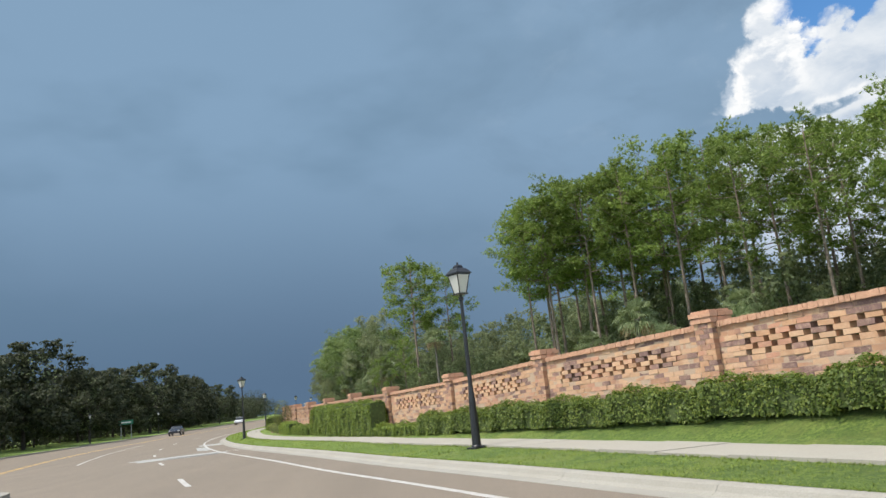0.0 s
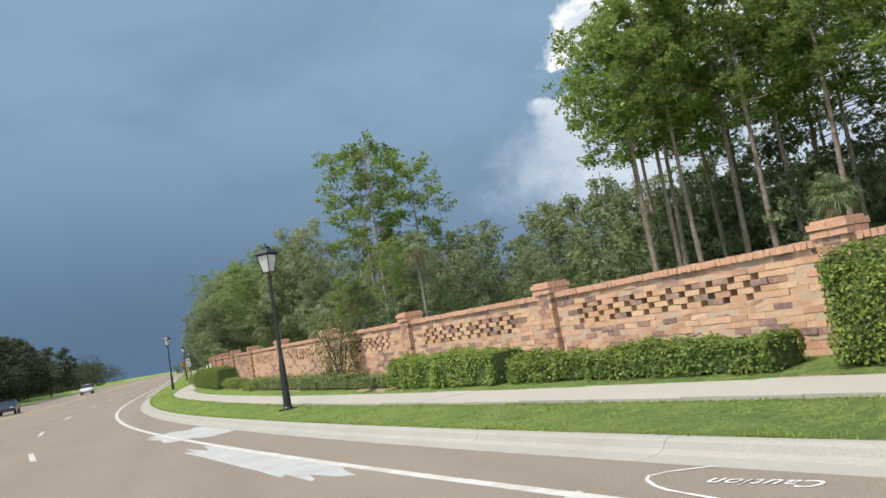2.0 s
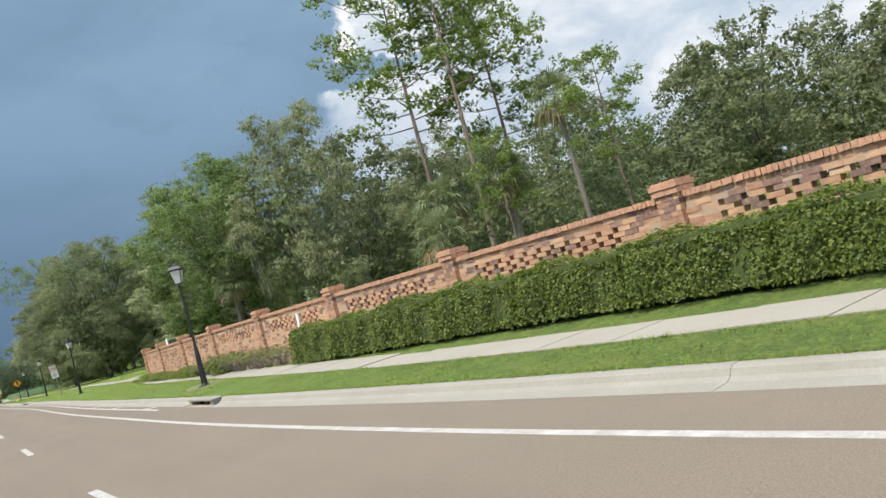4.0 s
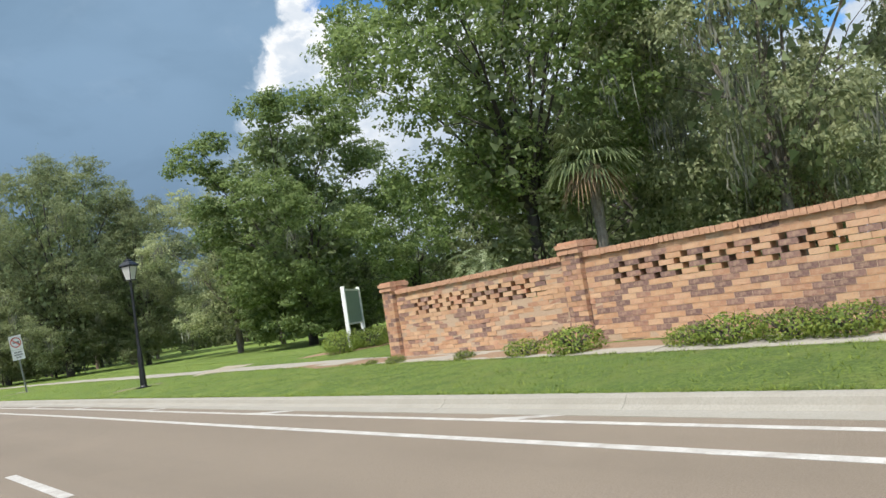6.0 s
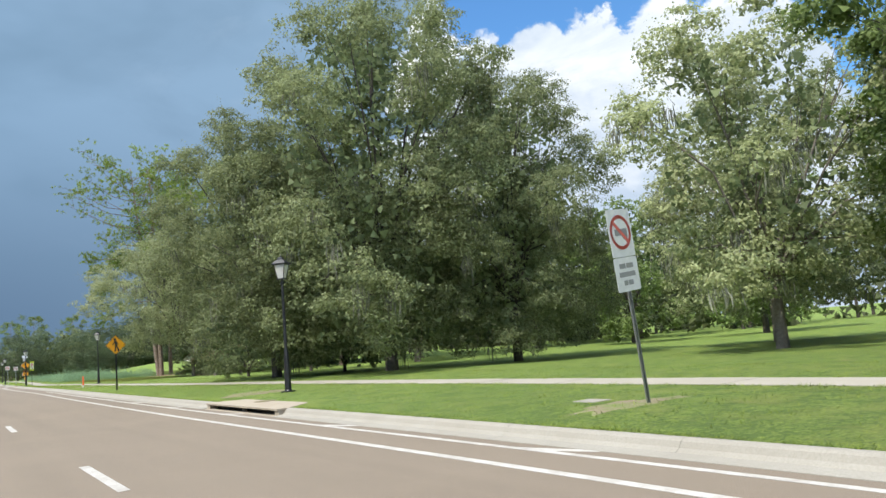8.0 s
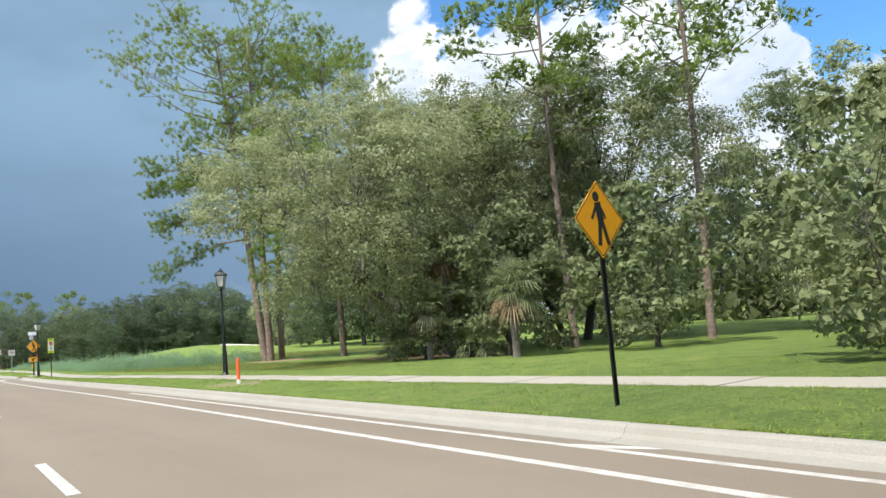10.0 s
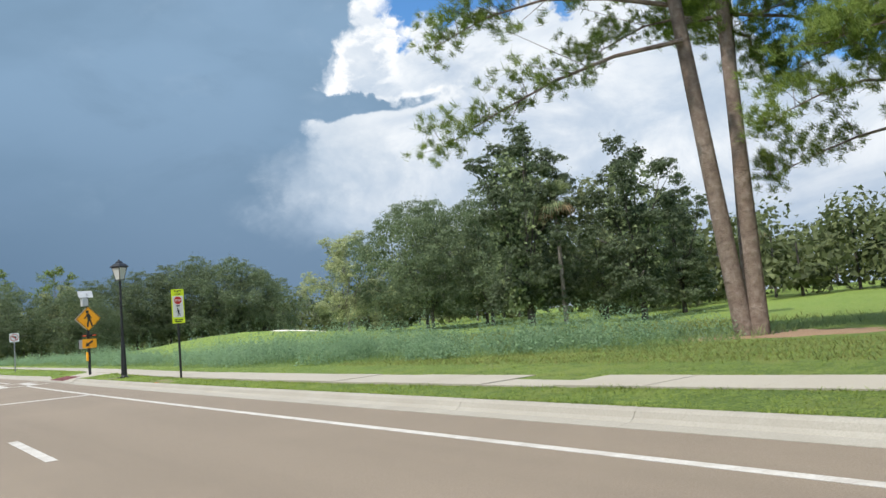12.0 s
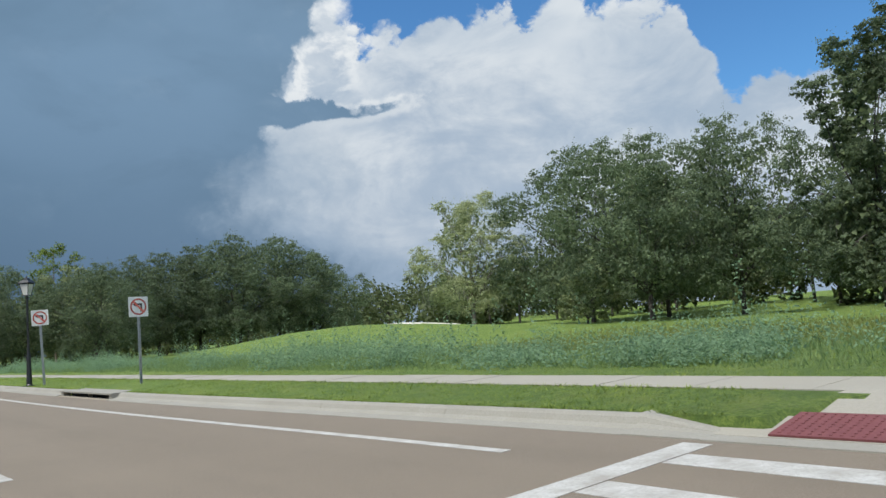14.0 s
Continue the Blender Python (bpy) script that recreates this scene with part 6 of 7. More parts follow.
def far_woods(name, spots, seed, mat, label, leaf=0.80, per=530):
    """A distant belt of woodland: many crowns' leaves in one body, with thin trunks."""
    rng = np.random.default_rng(seed)
    quads, verts, faces = [], [], []
    for x, y, h, r in spots:
        g = float(ground_z(x, y)) if abs(y) < 690 else 0.5
        n = int(per)
        lob = 7
        c = np.column_stack([x + rng.normal(0, r * 0.45, lob), y + rng.normal(0, r * 0.45, lob), g + h * rng.uniform(0.10, 0.80, lob)])
        i = rng.integers(0, lob, n)
        d = unit_vectors(rng, n)
        p = c[i] + d * (r * rng.uniform(0.30, 0.55, (n, 1))) * np.array([1, 1, 0.8])
        p[:, 2] = np.maximum(p[:, 2], g + 0.2)
        quads.append(leaf_faces(rng, p, leaf, d, 0.35, 0.42, 3))
        tube_into(verts, faces, [(x, y, g - 0.3), (x + rng.normal(0, 0.3), y, g + h * 0.6)], [0.2, 0.1], 5)
    root = empty(name, 0, 0, 0)
    tagged(obj("foliage", soup(np.concatenate(quads)), mat, root), kind="stuff")
    tagged(obj("trunks", pieces(verts, faces), M_BARK, root), kind="stuff")
    tagged(root, label, "woodland", kind="stuff")


def build_grass():
    """Blades on the verge and the near lawn, one body."""
    rng = np.random.default_rng(77)
    n = 130000
    y = rng.uniform(-6, 300, n)
    e, w = EDGE(y), WALK(y)
    pick = rng.uniform(0, 1, n)
    lo, hi = np.where(pick < 0.66, e + KERB_OUT + 0.01, w + WALK_W + 0.01), np.where(pick < 0.66, w - 0.01, w + WALK_W + 3.2)
    u = rng.uniform(0, 1, n)
    edge = rng.uniform(0, 1, n) < 0.42
    u = np.where(edge, rng.choice([0.0, 1.0], n) * 0.99 + rng.normal(0, 0.016, n), u)
    x = lo + (hi - lo) * np.clip(u, 0, 1)
    ok = (hi - lo > 0.05)
    for a, b in GAPS:
        ok &= ~((y > a - 0.1) & (y < b - 0.8 * (b > 257)) & (x < w) & (x < e + 3.3))
    inside = (y < 121) & (x > WALL(y) - 2.2) & (pick >= 0.66)
    ok &= ~inside
    x, y = x[ok], y[ok]
    z = ground_z(x, y) - 0.01
    P = np.column_stack([x, y, z])
    n = len(P)
    blades = []
    for k in range(2):
        a = rng.uniform(0, 2 * math.pi, n)
        d = np.column_stack([np.cos(a), np.sin(a), np.zeros(n)])
        L = rng.uniform(0.025, 0.085, (n, 1)) * (0.7 + 0.6 * np.abs(np.sin(P[:, 1] * 2.3) * np.sin(P[:, 1] * 0.71)))[:, None]
        base = P + rng.normal(0, 0.025, (n, 3)) * np.array([1, 1, 0])
        tip = base + d * L * 1.1 + np.column_stack([np.zeros((n, 2)), L * 0.75])
        s = np.column_stack([-d[:, 1], d[:, 0], np.zeros(n)]) * 0.008
        blades.append(np.stack([base - s, base + s, tip], 1))
    ob = obj("grass", soup(np.concatenate(blades), "grass"), M_GRASS)
    tagged(ob, "short green grass blades on the verge and lawn", "grass", kind="stuff")


def leafy_stalks(rng, x, y, H, leaves, leaf, spread):
    """Leaves about upright stalks, smaller towards the tips."""
    n, z, quads = len(x), ground_z(x, y), []
    for k in range(leaves):
        f = (k + 0.6) / leaves
        a = rng.uniform(0, 2 * math.pi, n)
        rr = rng.uniform(0.2, 1.0, n) * spread * (1.2 - 0.75 * f)
        c = np.column_stack([x + np.cos(a) * rr, y + np.sin(a) * rr, z + H * f + rng.normal(0, 0.03, n)])
        quads.append(leaf_faces(rng, c, leaf * (1.15 - 0.4 * f), np.column_stack([np.cos(a), np.sin(a), np.zeros(n)]) * 0.5, 1.1, 0.5))
    return np.concatenate(quads)


def blades_at(rng, x, y, lo, hi, width, bend):
    """Upright grass blades at places on the ground."""
    n = len(x)
    a = rng.uniform(0, 2 * math.pi, n)
    L = rng.uniform(lo, hi, n)
    base = np.column_stack([x, y, ground_z(x, y) - 0.02])
    side = np.column_stack([np.cos(a), np.sin(a), np.zeros(n)]) * width
    tip = base + np.column_stack([np.sin(a) * L * bend, np.cos(a) * L * bend, L])
    return np.stack([base - side, base + side, tip], 1)


def weed_front(y):
    """How far behind the walk the unmown growth begins."""
    return 0.95 + 0.22 * np.sin(y * 0.9) * np.sin(y * 0.37 + 1) + 3.5 * sstep(240, 228, y)


def build_weeds():
    """Unmown growth between the walk and the golf lawn: long grass with leafy weeds in clumps."""
    rng = np.random.default_rng(31)
    # long grass all over the strip
    n = 70000
    y = rng.uniform(227, 335, n)
    d = weed_front(y) + np.abs(rng.normal(0, 0.25, n)) + 11 * rng.uniform(0, 1, n) ** 1.5
    x = WALK(y) + WALK_W + d
    swell = 0.75 + 0.35 * np.sin(x * 0.6 + y * 0.23) * np.sin(y * 0.41 - x * 0.3)
    far = sstep(262, 285, y)
    tall_ = swell * (1 + 0.35 * far)
    near = 0.45 + 0.55 * sstep(0.0, 2.2, d - weed_front(y))
    grass_ = blades_at(rng, x, y, 0.12 * tall_ * near, 0.42 * tall_ * near, 0.013, 0.6)
    tagged(obj("long_grass", soup(grass_, "long_grass"), M_LONGGRASS), "long soft green unmown grass behind the sidewalk", "grass", kind="stuff")
    # leafy weeds in clumps of uneven size
    k = 150
    cy = rng.uniform(230, 330, k)
    cd = weed_front(cy) + 0.6 + 6.5 * rng.uniform(0, 1, k) ** 1.5
    cr = rng.uniform(0.35, 1.25, k)
    ch = 0.45 + 0.85 * rng.uniform(0, 1, k) ** 1.4
    ch = np.where(cd > 6, ch * 0.8, ch)
    cy[:44] = rng.uniform(229, 247, 44)
    cd[:44] = weed_front(cy[:44]) + rng.uniform(1.5, 6.0, 44)
    ch[:44] = rng.uniform(0.75, 1.35, 44)
    ix = np.repeat(np.arange(k), (34 * cr ** 2 + 14).astype(int) * 2)
    a, q = rng.uniform(0, 2 * math.pi, len(ix)), rng.uniform(0, 1, len(ix)) ** 0.6
    x = WALK(cy[ix]) + WALK_W + cd[ix] + np.cos(a) * q * cr[ix]
    y = cy[ix] + np.sin(a) * q * cr[ix] * 1.5
    H = ch[ix] * (1.05 - 0.5 * q ** 2) * rng.uniform(0.65, 1.1, len(ix))
    ob = obj("tall_weeds", soup(leafy_stalks(rng, x, y, H, 13, 0.086, 0.20), "weeds"), M_WEED)
    tagged(ob, "uneven clumps of tall blue-green weeds in long grass", "weeds", kind="stuff")
    # the thicker bank of weeds out towards the lawn
    m = 2400
    y = rng.uniform(233, 285, m)
    d = weed_front(y) + 2.0 + 5.5 * rng.uniform(0, 1, m)
    x = WALK(y) + WALK_W + d
    patch = np.sin(x * 0.5 + y * 0.19) + np.sin(y * 0.37 - x * 0.3)
    keep = patch + rng.normal(0, 0.30, m) > 0.25
    x, y, patch = x[keep], y[keep], patch[keep]
    H = rng.uniform(0.5, 1.05, len(x)) * (0.75 + 0.30 * patch)
    ob = obj("weed_bank", soup(leafy_stalks(rng, x, y, H, 10, 0.095, 0.24), "weeds"), M_WEED)
    tagged(ob, "thick bank of blue-green weeds along the lawn", "weeds", kind="stuff")
    # single tall stalks above them
    k = 80
    y2 = rng.uniform(236, 300, k)
    x2 = WALK(y2) + WALK_W + weed_front(y2) + rng.uniform(0.5, 7, k)
    ob = obj("weed_stalks", soup(leafy_stalks(rng, x2, y2, rng.uniform(1.1, 2.0, k), 30, 0.11, 0.22), "stalks"), M_WEED)
    tagged(ob, "tall leafy weed stalks standing above the rest", "weeds", kind="stuff")
    # olive rough grass behind, and the dry strip before the pines
    n = 26000
    y3 = 236 + 44 * rng.uniform(0, 1, n) + rng.normal(0, 3.0, n)
    x3 = WALK(y3) + WALK_W + 7.5 + rng.normal(0, 1.2, n) + 20 * rng.uniform(0, 1, n) ** 1.3
    n = 22000
    y4 = rng.uniform(205, 236, n)
    x4 = WALK(y4) + WALK_W + 1.6 + np.abs(rng.normal(0, 0.3, n)) + 5.5 * rng.uniform(0, 1, n) ** 1.3
    rough = np.concatenate([blades_at(rng, x3, y3, 0.10, 0.32, 0.028, 0.5), blades_at(rng, x4, y4, 0.03, 0.11, 0.014, 0.8)])
    tagged(obj("rough_grass", soup(rough, "rough"), M_ROUGH), "rough olive unmown grass beside the weeds", "grass", kind="stuff")


# ------------------------------------------------------------------ put the place together
build_ground()
build_road()
build_kerbs()
build_walk()
build_far_walk()
build_inlet(158.4, 164.2, 1.6)
build_inlet(273.6, 278.8, 1.3, False)
build_inlet(86.6, 89.0, 0.36, False)
build_median()
build_lamps()
pad = pieces([(-2.75, 135.0, 0.245), (-2.75, 132.6, 0.245), (-5.0, 131.5, 0.240), (-5.45, 132.1, 0.240), (-2.75, 135.0, 0.1), (-2.75, 132.3, 0.1), (-5.2, 131.2, 0.1), (-5.75, 132.1, 0.1)],
             [(3, 2, 1, 0), (0, 1, 5, 4), (1, 2, 6, 5), (2, 3, 7, 6), (3, 0, 4, 7)])
tagged(obj("utility_pad", pad, M_LID), "stained concrete utility pad beside the sidewalk", "concrete pad", kind="structure")
blob("bare_soil", -7.6, 131.6, 1.0, 0.6, M_DIRT, "bare sandy soil round a lamp post", 12)

build_vehicle_ban_sign(-6.94, 149.35, 8)
build_warning_sign(-7.8, 186.6, 6)
build_crossing_assembly(-6.85, 253.06, 6)
build_yield_sign(-7.25, 240.1, 4)
build_turn_ban_sign(-6.3, 276.15, 6)
build_turn_ban_sign(-6.73, 285.45, -4, 2.95, -2.0)
build_street_name_sign(-36.0, 128.0, 12)
build_white_post(-5.99, 103.58, 3)
build_white_post(-6.1, 90.5, 2)
build_orange_marker(-7.29, 202.15)
build_monument_sign()
build_car("pickup_truck", -25.3, 185.0, -88, M_CARWHITE, "pickup", "white pickup truck driving on the opposite lanes")
build_car("sedan", -25.2, 116.0, -86, M_CARDARK, "sedan", "dark blue sedan driving on the opposite lanes")

blob("bare_soil", -8.9, 93.0, 0.75, 1.3, M_DIRT, "bare sandy soil round a lamp post", 1)
blob("bare_soil", -7.3, 165.6, 1.3, 1.2, M_DIRT, "bare sandy soil beside the storm drain", 2)
blob("bare_soil", -7.25, 202.5, 0.65, 1.7, M_DIRT, "bare sandy soil round the orange marker", 3)
blob("bare_soil", -7.0, 149.6, 1.3, 0.55, M_DIRT, "bare brown soil beside the sign post", 14, 0.006)
blob("bare_soil", -8.0, 240.2, 0.75, 1.15, M_DIRT, "bare sandy soil round the sign post", 15)
blob("bare_soil", -7.95, 246.1, 0.5, 0.9, M_DIRT, "bare sandy soil round a lamp post", 16)
blob("bare_soil", -1.15, 35.5, 0.5, 0.6, M_MULCH, "bare brown mulch between two hedges", 18)
lid = empty("valve_box", -7.62, 246.4, float(ground_z(-7.62, 246.4)) - 0.012)
tagged(lid, "flat dark utility box lid set in bare soil", "utility lid")
part("lid", box(0, 0, 0.0, 0.34, 0.50, 0.05, 0.008), M_PATCH_DARK, lid)
lid = empty("valve_box", -6.9, 150.6, float(ground_z(-6.9, 150.6)) - 0.012)
tagged(lid, "flat pale concrete utility lid set in the grass", "utility lid")
part("lid", box(0, 0, 0.0, 0.40, 0.5, 0.05, 0.008), M_CONCRETE, lid)
mark = pieces([(-8.12, 239.7, 0.158), (-8.02, 239.7, 0.158), (-8.0, 239.98, 0.158), (-8.12, 239.98, 0.158)], [(0, 1, 2, 3)])
tagged(obj("spray_mark", mark, M_MARK), "short orange spray mark on the kerb", "paint mark", kind="structure")
build_chalk()
blob("mulch_bed", -0.4, 128.7, 2.2, 2.0, M_MULCH, "red-brown mulch bed round the notice board", 5, 0.03, "mulch bed")
blob("pine_straw", 4.4, 227.4, 2.3, 2.9, M_MULCH, "brown pine straw under the tall pines", 6, 0.03, "ground litter")
blob("pine_straw", 5.5, 209.5, 4.0, 6.5, M_MULCH, "brown leaf litter under oaks and palms", 7, 0.03, "ground litter")
blob("sand_bunker", 32.6, 307.3, 4.5, 2.6, M_SAND, "pale sand bunker on the golf lawn", 8, 0.08, "sand bunker")
blob("sand_bunker", 41.0, 350.0, 4.0, 2.0, M_SAND, "pale sand bunker on the golf lawn", 9, 0.08, "sand bunker")
for ya in np.arange(46, 119, 8.0):
    x = float(WALL(ya + 4)) - 0.75
    blob("planting_bed", x, ya + 4, 0.75, 4.3, M_MULCH, "brown mulch bed along the brick wall", int(100 + ya), 0.02, "mulch bed")

# hedges before the wall
build_hedge(-10, 18.9, -0.78, 0.72, 0.60, "clipped yellow-green hedge before the brick wall", seed=11)
build_hedge(19.1, 23.5, -0.75, 0.62, 0.36, "low clipped green hedge before the brick wall", seed=19)
build_hedge(23.7, 35.6, -0.75, 0.85, 1.38, "tall clipped box hedge hiding the brick wall", seed=12)
build_hedge(36.4, 42.4, -0.95, 0.80, 0.44, "low clipped green hedge before the brick wall", seed=13)
build_hedge(42.6, 47.2, -1.05, 0.95, 0.66, "medium clipped green hedge before the brick wall", seed=14)
build_hedge(47.6, 61.0, -1.1, 0.8, 0.38, "low thin yellowing hedge before the brick wall", 260, seed=15, mat=M_SHRUB, ragged=0.1)
build_hedge(69.9, 88.6, -1.25, 1.15, 1.00, "long dark clipped hedge beside the sidewalk", seed=16)
build_hedge(100.6, 103.8, -1.25, 0.75, 0.36, "low clipped green hedge before the brick wall", seed=17)

sparse = [Kind(grow_shrub("shrub", 40 + k, 0.66, 0.62, 520, 0.05, M_SHRUB, 14, "half-bare straggly shrub with brown stems", True)) for k in range(3)]
for k, y in enumerate(np.arange(90.4, 99.8, 0.66)):
    sparse[k % 3].at(float(WALL(y)) - 1.35 + 0.1 * math.sin(k * 1.7), y, 0.95 + 0.12 * math.sin(k * 2.3), k * 67)
small = [Kind(grow_shrub("shrub", 50 + k, 0.5, 0.55, 1500, 0.058, M_HEDGE, 14, "small leafy green shrub before the wall")) for k in range(2)]
for k, (y, s) in enumerate(((96.6, 1.6), (113.9, 1.0), (115.2, 0.7), (117.0, 0.45), (119.6, 0.45), (120.7, 0.3), (104.5, 0.62), (105.5, 0.85), (107.2, 0.85), (107.9, 0.8), (109.2, 0.95), (110.0, 0.9), (110.9, 0.95), (111.6, 0.7), (61.8, 1.1), (63.5, 0.9), (66.0, 1.0), (68.2, 1.1))):
    small[k % 2].at(float(WALL(y)) - 1.25, y, s, k * 50)
young = Kind(grow_shrub("young_tree", 58, 2.3, 0.75, 2600, 0.07, M_SHRUB, 12, "young yellow-green tree against the brick wall"))
young.at(float(WALL(52.4)) - 0.75, 52.4, 1.0, 0)
board = Kind(grow_shrub("shrub", 60, 0.75, 0.7, 2200, 0.06, M_HEDGE, 14, "rounded green shrub at the notice board"))
for x, y, s in ((-2.0, 127.5, 1.0), (-1.2, 128.5, 1.05), (-0.6, 129.2, 1.1), (-0.5, 127.8, 1.0), (0.4, 128.6, 1.05), (1.0, 129.6, 1.0), (0.1, 130.2, 0.95)):
    board.at(x, y, s, x * 90)

# trees
oak_a = Kind(grow_oak("oak", 1, 16.0, 6.8, M_OAK, 30, 16, 16, 0.29, 0, low=0.10, inside=1200, sprigs=3, label="tall dark green oak with a ragged dense crown"))
oak_n = Kind(grow_oak("oak", 2, 15.6, 6.0, M_OAKFRESH, 46, 30, 44, 0.150, 20, low=0.05, wide=0.60, ragged=0.38, inside=3000, label="fresh green oak with lit leaf clumps"))
oak_b = Kind(grow_oak("oak", 12, 15.6, 6.0, M_OAKFRESH, 30, 18, 18, 0.26, 0, low=0.05, wide=0.38, ragged=0.30, inside=1200, label="fresh green oak on the lawn"))
oak_r = Kind(grow_oak("oak", 9, 16.0, 6.9, M_OAKFRESH, 46, 28, 38, 0.150, 40, fork=0.28, low=0.30, wide=0.50, ragged=0.38, inside=1300, label="fresh green oak with a broad crown beyond the wall"))
oak_m = Kind(grow_oak("oak", 3, 17.0, 7.2, M_OAK, 50, 32, 66, 0.108, 150, low=0.05, wide=0.40, ragged=0.26, inside=3600, label="large dark oak draped with grey hanging moss"))
oak_p = Kind(grow_oak("oak", 4, 11.5, 4.9, M_OAKPALE, 34, 24, 40, 0.112, 150, low=0.16, wide=0.45, ragged=0.30, inside=900, bark=M_PALMBARK, label="pale grey-green oak hung with moss"))
oak_w = Kind(grow_oak("oak", 5, 13.8, 9.0, M_OAKSHADE, 40, 20, 36, 0.185, 60, fork=0.16, low=0.16, wide=0.40, inside=1400, sprigs=2, label="wide spreading dark oak on the golf lawn"))
oak_s = Kind(grow_oak("oak", 6, 7.0, 3.6, M_OAK, 16, 12, 14, 0.22, 0, fork=0.1, low=0.04, inside=400, label="low dark green understorey tree"))
oak_l = Kind(grow_oak("oak", 7, 12.0, 6.5, M_OAKPALE, 44, 28, 56, 0.098, 110, fork=0.30, low=0.24, wide=0.50, inside=250, ragged=0.30, label="leaning live oak with pale mossy foliage", lean=(-2.9, 2.2)))
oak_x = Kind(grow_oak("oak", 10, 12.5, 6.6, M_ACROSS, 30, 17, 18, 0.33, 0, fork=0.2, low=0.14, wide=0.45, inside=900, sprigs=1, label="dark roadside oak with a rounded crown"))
tall = Kind(grow_oak("hardwood", 8, 16.5, 4.4, M_OAKSHADE, 38, 22, 38, 0.165, 20, low=0.05, wide=0.5, ragged=0.42, inside=1800, label="tall upright dark green hardwood tree"))
pine_a = Kind(grow_pine("pine", 11, 22.0, 0.50, 3.8, 24, 14, 36, thick=0.0085))
pine_b = Kind(grow_pine("pine", 12, 22.0, 0.56, 3.8, 22, 14, 36, thick=0.0085))
pine_c = Kind(grow_pine("pine", 13, 21.0, 0.46, 3.5, 24, 14, 36, thick=0.0085))
pine_big = Kind(grow_pine("pine", 14, 24.0, 0.54, 5.0, 26, 18, 90, boughs=((8.5, -33, 7.7, -2.0), (9.8, -36, 7.3, 0.0), (11.2, -45, 6.6, 1.3), (12.0, -20, 6.6, 1.4), (12.6, -70, 6.0, 0.8), (9.2, 125, 6.5, -1.6), (10.2, 140, 7.0, -0.6), (11.2, 105, 6.4, 0.0), (12.2, 150, 6.2, 0.2), (10.8, 60, 5.5, 0.6)), fine=0.42, bend=0.15, tilt=(-2.2, 1.2), label="big pine with long drooping boughs and reddish bark", thick=0.0100))
pine_d = Kind(grow_pine("pine", 15, 23.0, 0.52, 4.6, 26, 18, 85, boughs=((10.2, 60, 5.6, 0.3), (11.4, 112, 6.2, 0.6), (12.2, -12, 5.4, 1.0), (9.6, 152, 4.8, -0.4), (12.8, 205, 5.0, 0.5), (13.4, 84, 5.6, 1.2)), fine=0.5, bend=0.15, tilt=(-0.9, -0.6), label="slender straight pine with an open crown", thick=0.0096))
pine_e = Kind(grow_pine("pine", 16, 21.0, 0.32, 5.0, 36, 26, 90, boughs=((5.6, -20, 4.8, -0.9), (6.6, -55, 5.4, -0.8), (7.6, -85, 5.6, -0.6), (8.4, 5, 5.2, -0.3), (9.2, -35, 6.0, -0.2), (6.8, 150, 4.8, -0.7), (8.0, 175, 5.2, -0.5), (9.0, 130, 5.4, -0.2), (7.2, 220, 4.6, -0.6)), fine=0.6, bend=0.2, tilt=(-0.9, -1.0), label="dense green pine with foliage hanging low", thick=0.0096))
fan_a = Kind(grow_fan_palm("fan_palm", 21, 5.2))
fan_b = Kind(grow_fan_palm("fan_palm", 22, 3.2, 40, 1.6))
fan_t = Kind(grow_fan_palm("fan_palm", 23, 10.5, 40, 2.1, "tall cabbage palm with dry hanging fronds"))
scrub = Kind(grow_fan_palm("palmetto", 24, 0.5, 22, 1.5, "low palmetto clump with fan leaves"))

# pine grove beyond the wall
rng = np.random.default_rng(91)
grove = [(24.9, 74.2, 0.96), (21.6, 69.5, 0.80), (25.1, 71.0, 0.98), (23.5, 69.4, 0.94), (23.3, 67.0, 0.90), (31.0, 73.6, 1.06), (26.7, 66.7, 1.0), (26.6, 64.1, 0.94), (30.6, 65.7, 1.04), (36.0, 68.7, 1.06), (29.4, 61.1, 0.96),
         (34.5, 64.4, 1.02), (33.0, 57.5, 0.98), (37.5, 59.0, 1.04), (35.5, 51.0, 0.90), (41.0, 54.0, 0.98), (40.0, 46.5, 0.88), (45.0, 50.0, 0.95), (44.0, 41.0, 0.86), (50.0, 44.0, 0.95), (48.0, 35.0, 0.84), (55.0, 38.0, 0.95),
         (30.0, 80.0, 1.02), (36.0, 76.0, 1.06), (42.0, 72.0, 1.08), (43.5, 63.0, 1.08), (48.0, 57.0, 1.06), (53.0, 51.0, 1.05), (58.0, 45.0, 1.05), (54.0, 28.0, 0.88), (61.0, 33.0, 1.0), (63.0, 53.0, 1.1), (40.0, 84.0, 1.0), (48.0, 78.0, 1.06), (52.0, 66.0, 1.08)]
for k, (x, y, s) in enumerate(grove):
    (pine_a, pine_b, pine_c)[k % 3].at(x, y, s, 97 * k)
for k in range(40):
    x, y = 26 + 40 * rng.uniform(), 28 + 62 * rng.uniform()
    if x > 27 + 0.36 * max(0, 72 - y):
        oak_s.at(x, y, rng.uniform(0.9, 1.5), 50 * k)
for x, y, s, k in ((33, 79, 0.62, 10), (39, 74, 0.75, 60), (45, 68, 0.8, 120), (50, 61, 0.8, 170), (55, 55, 0.85, 220), (60, 48, 0.85, 280), (64, 40, 0.85, 330), (38, 66, 0.6, 20), (44, 57, 0.65, 80), (49, 49, 0.65, 140), (53, 42, 0.65, 200)):
    oak_a.at(x, y, s, k)
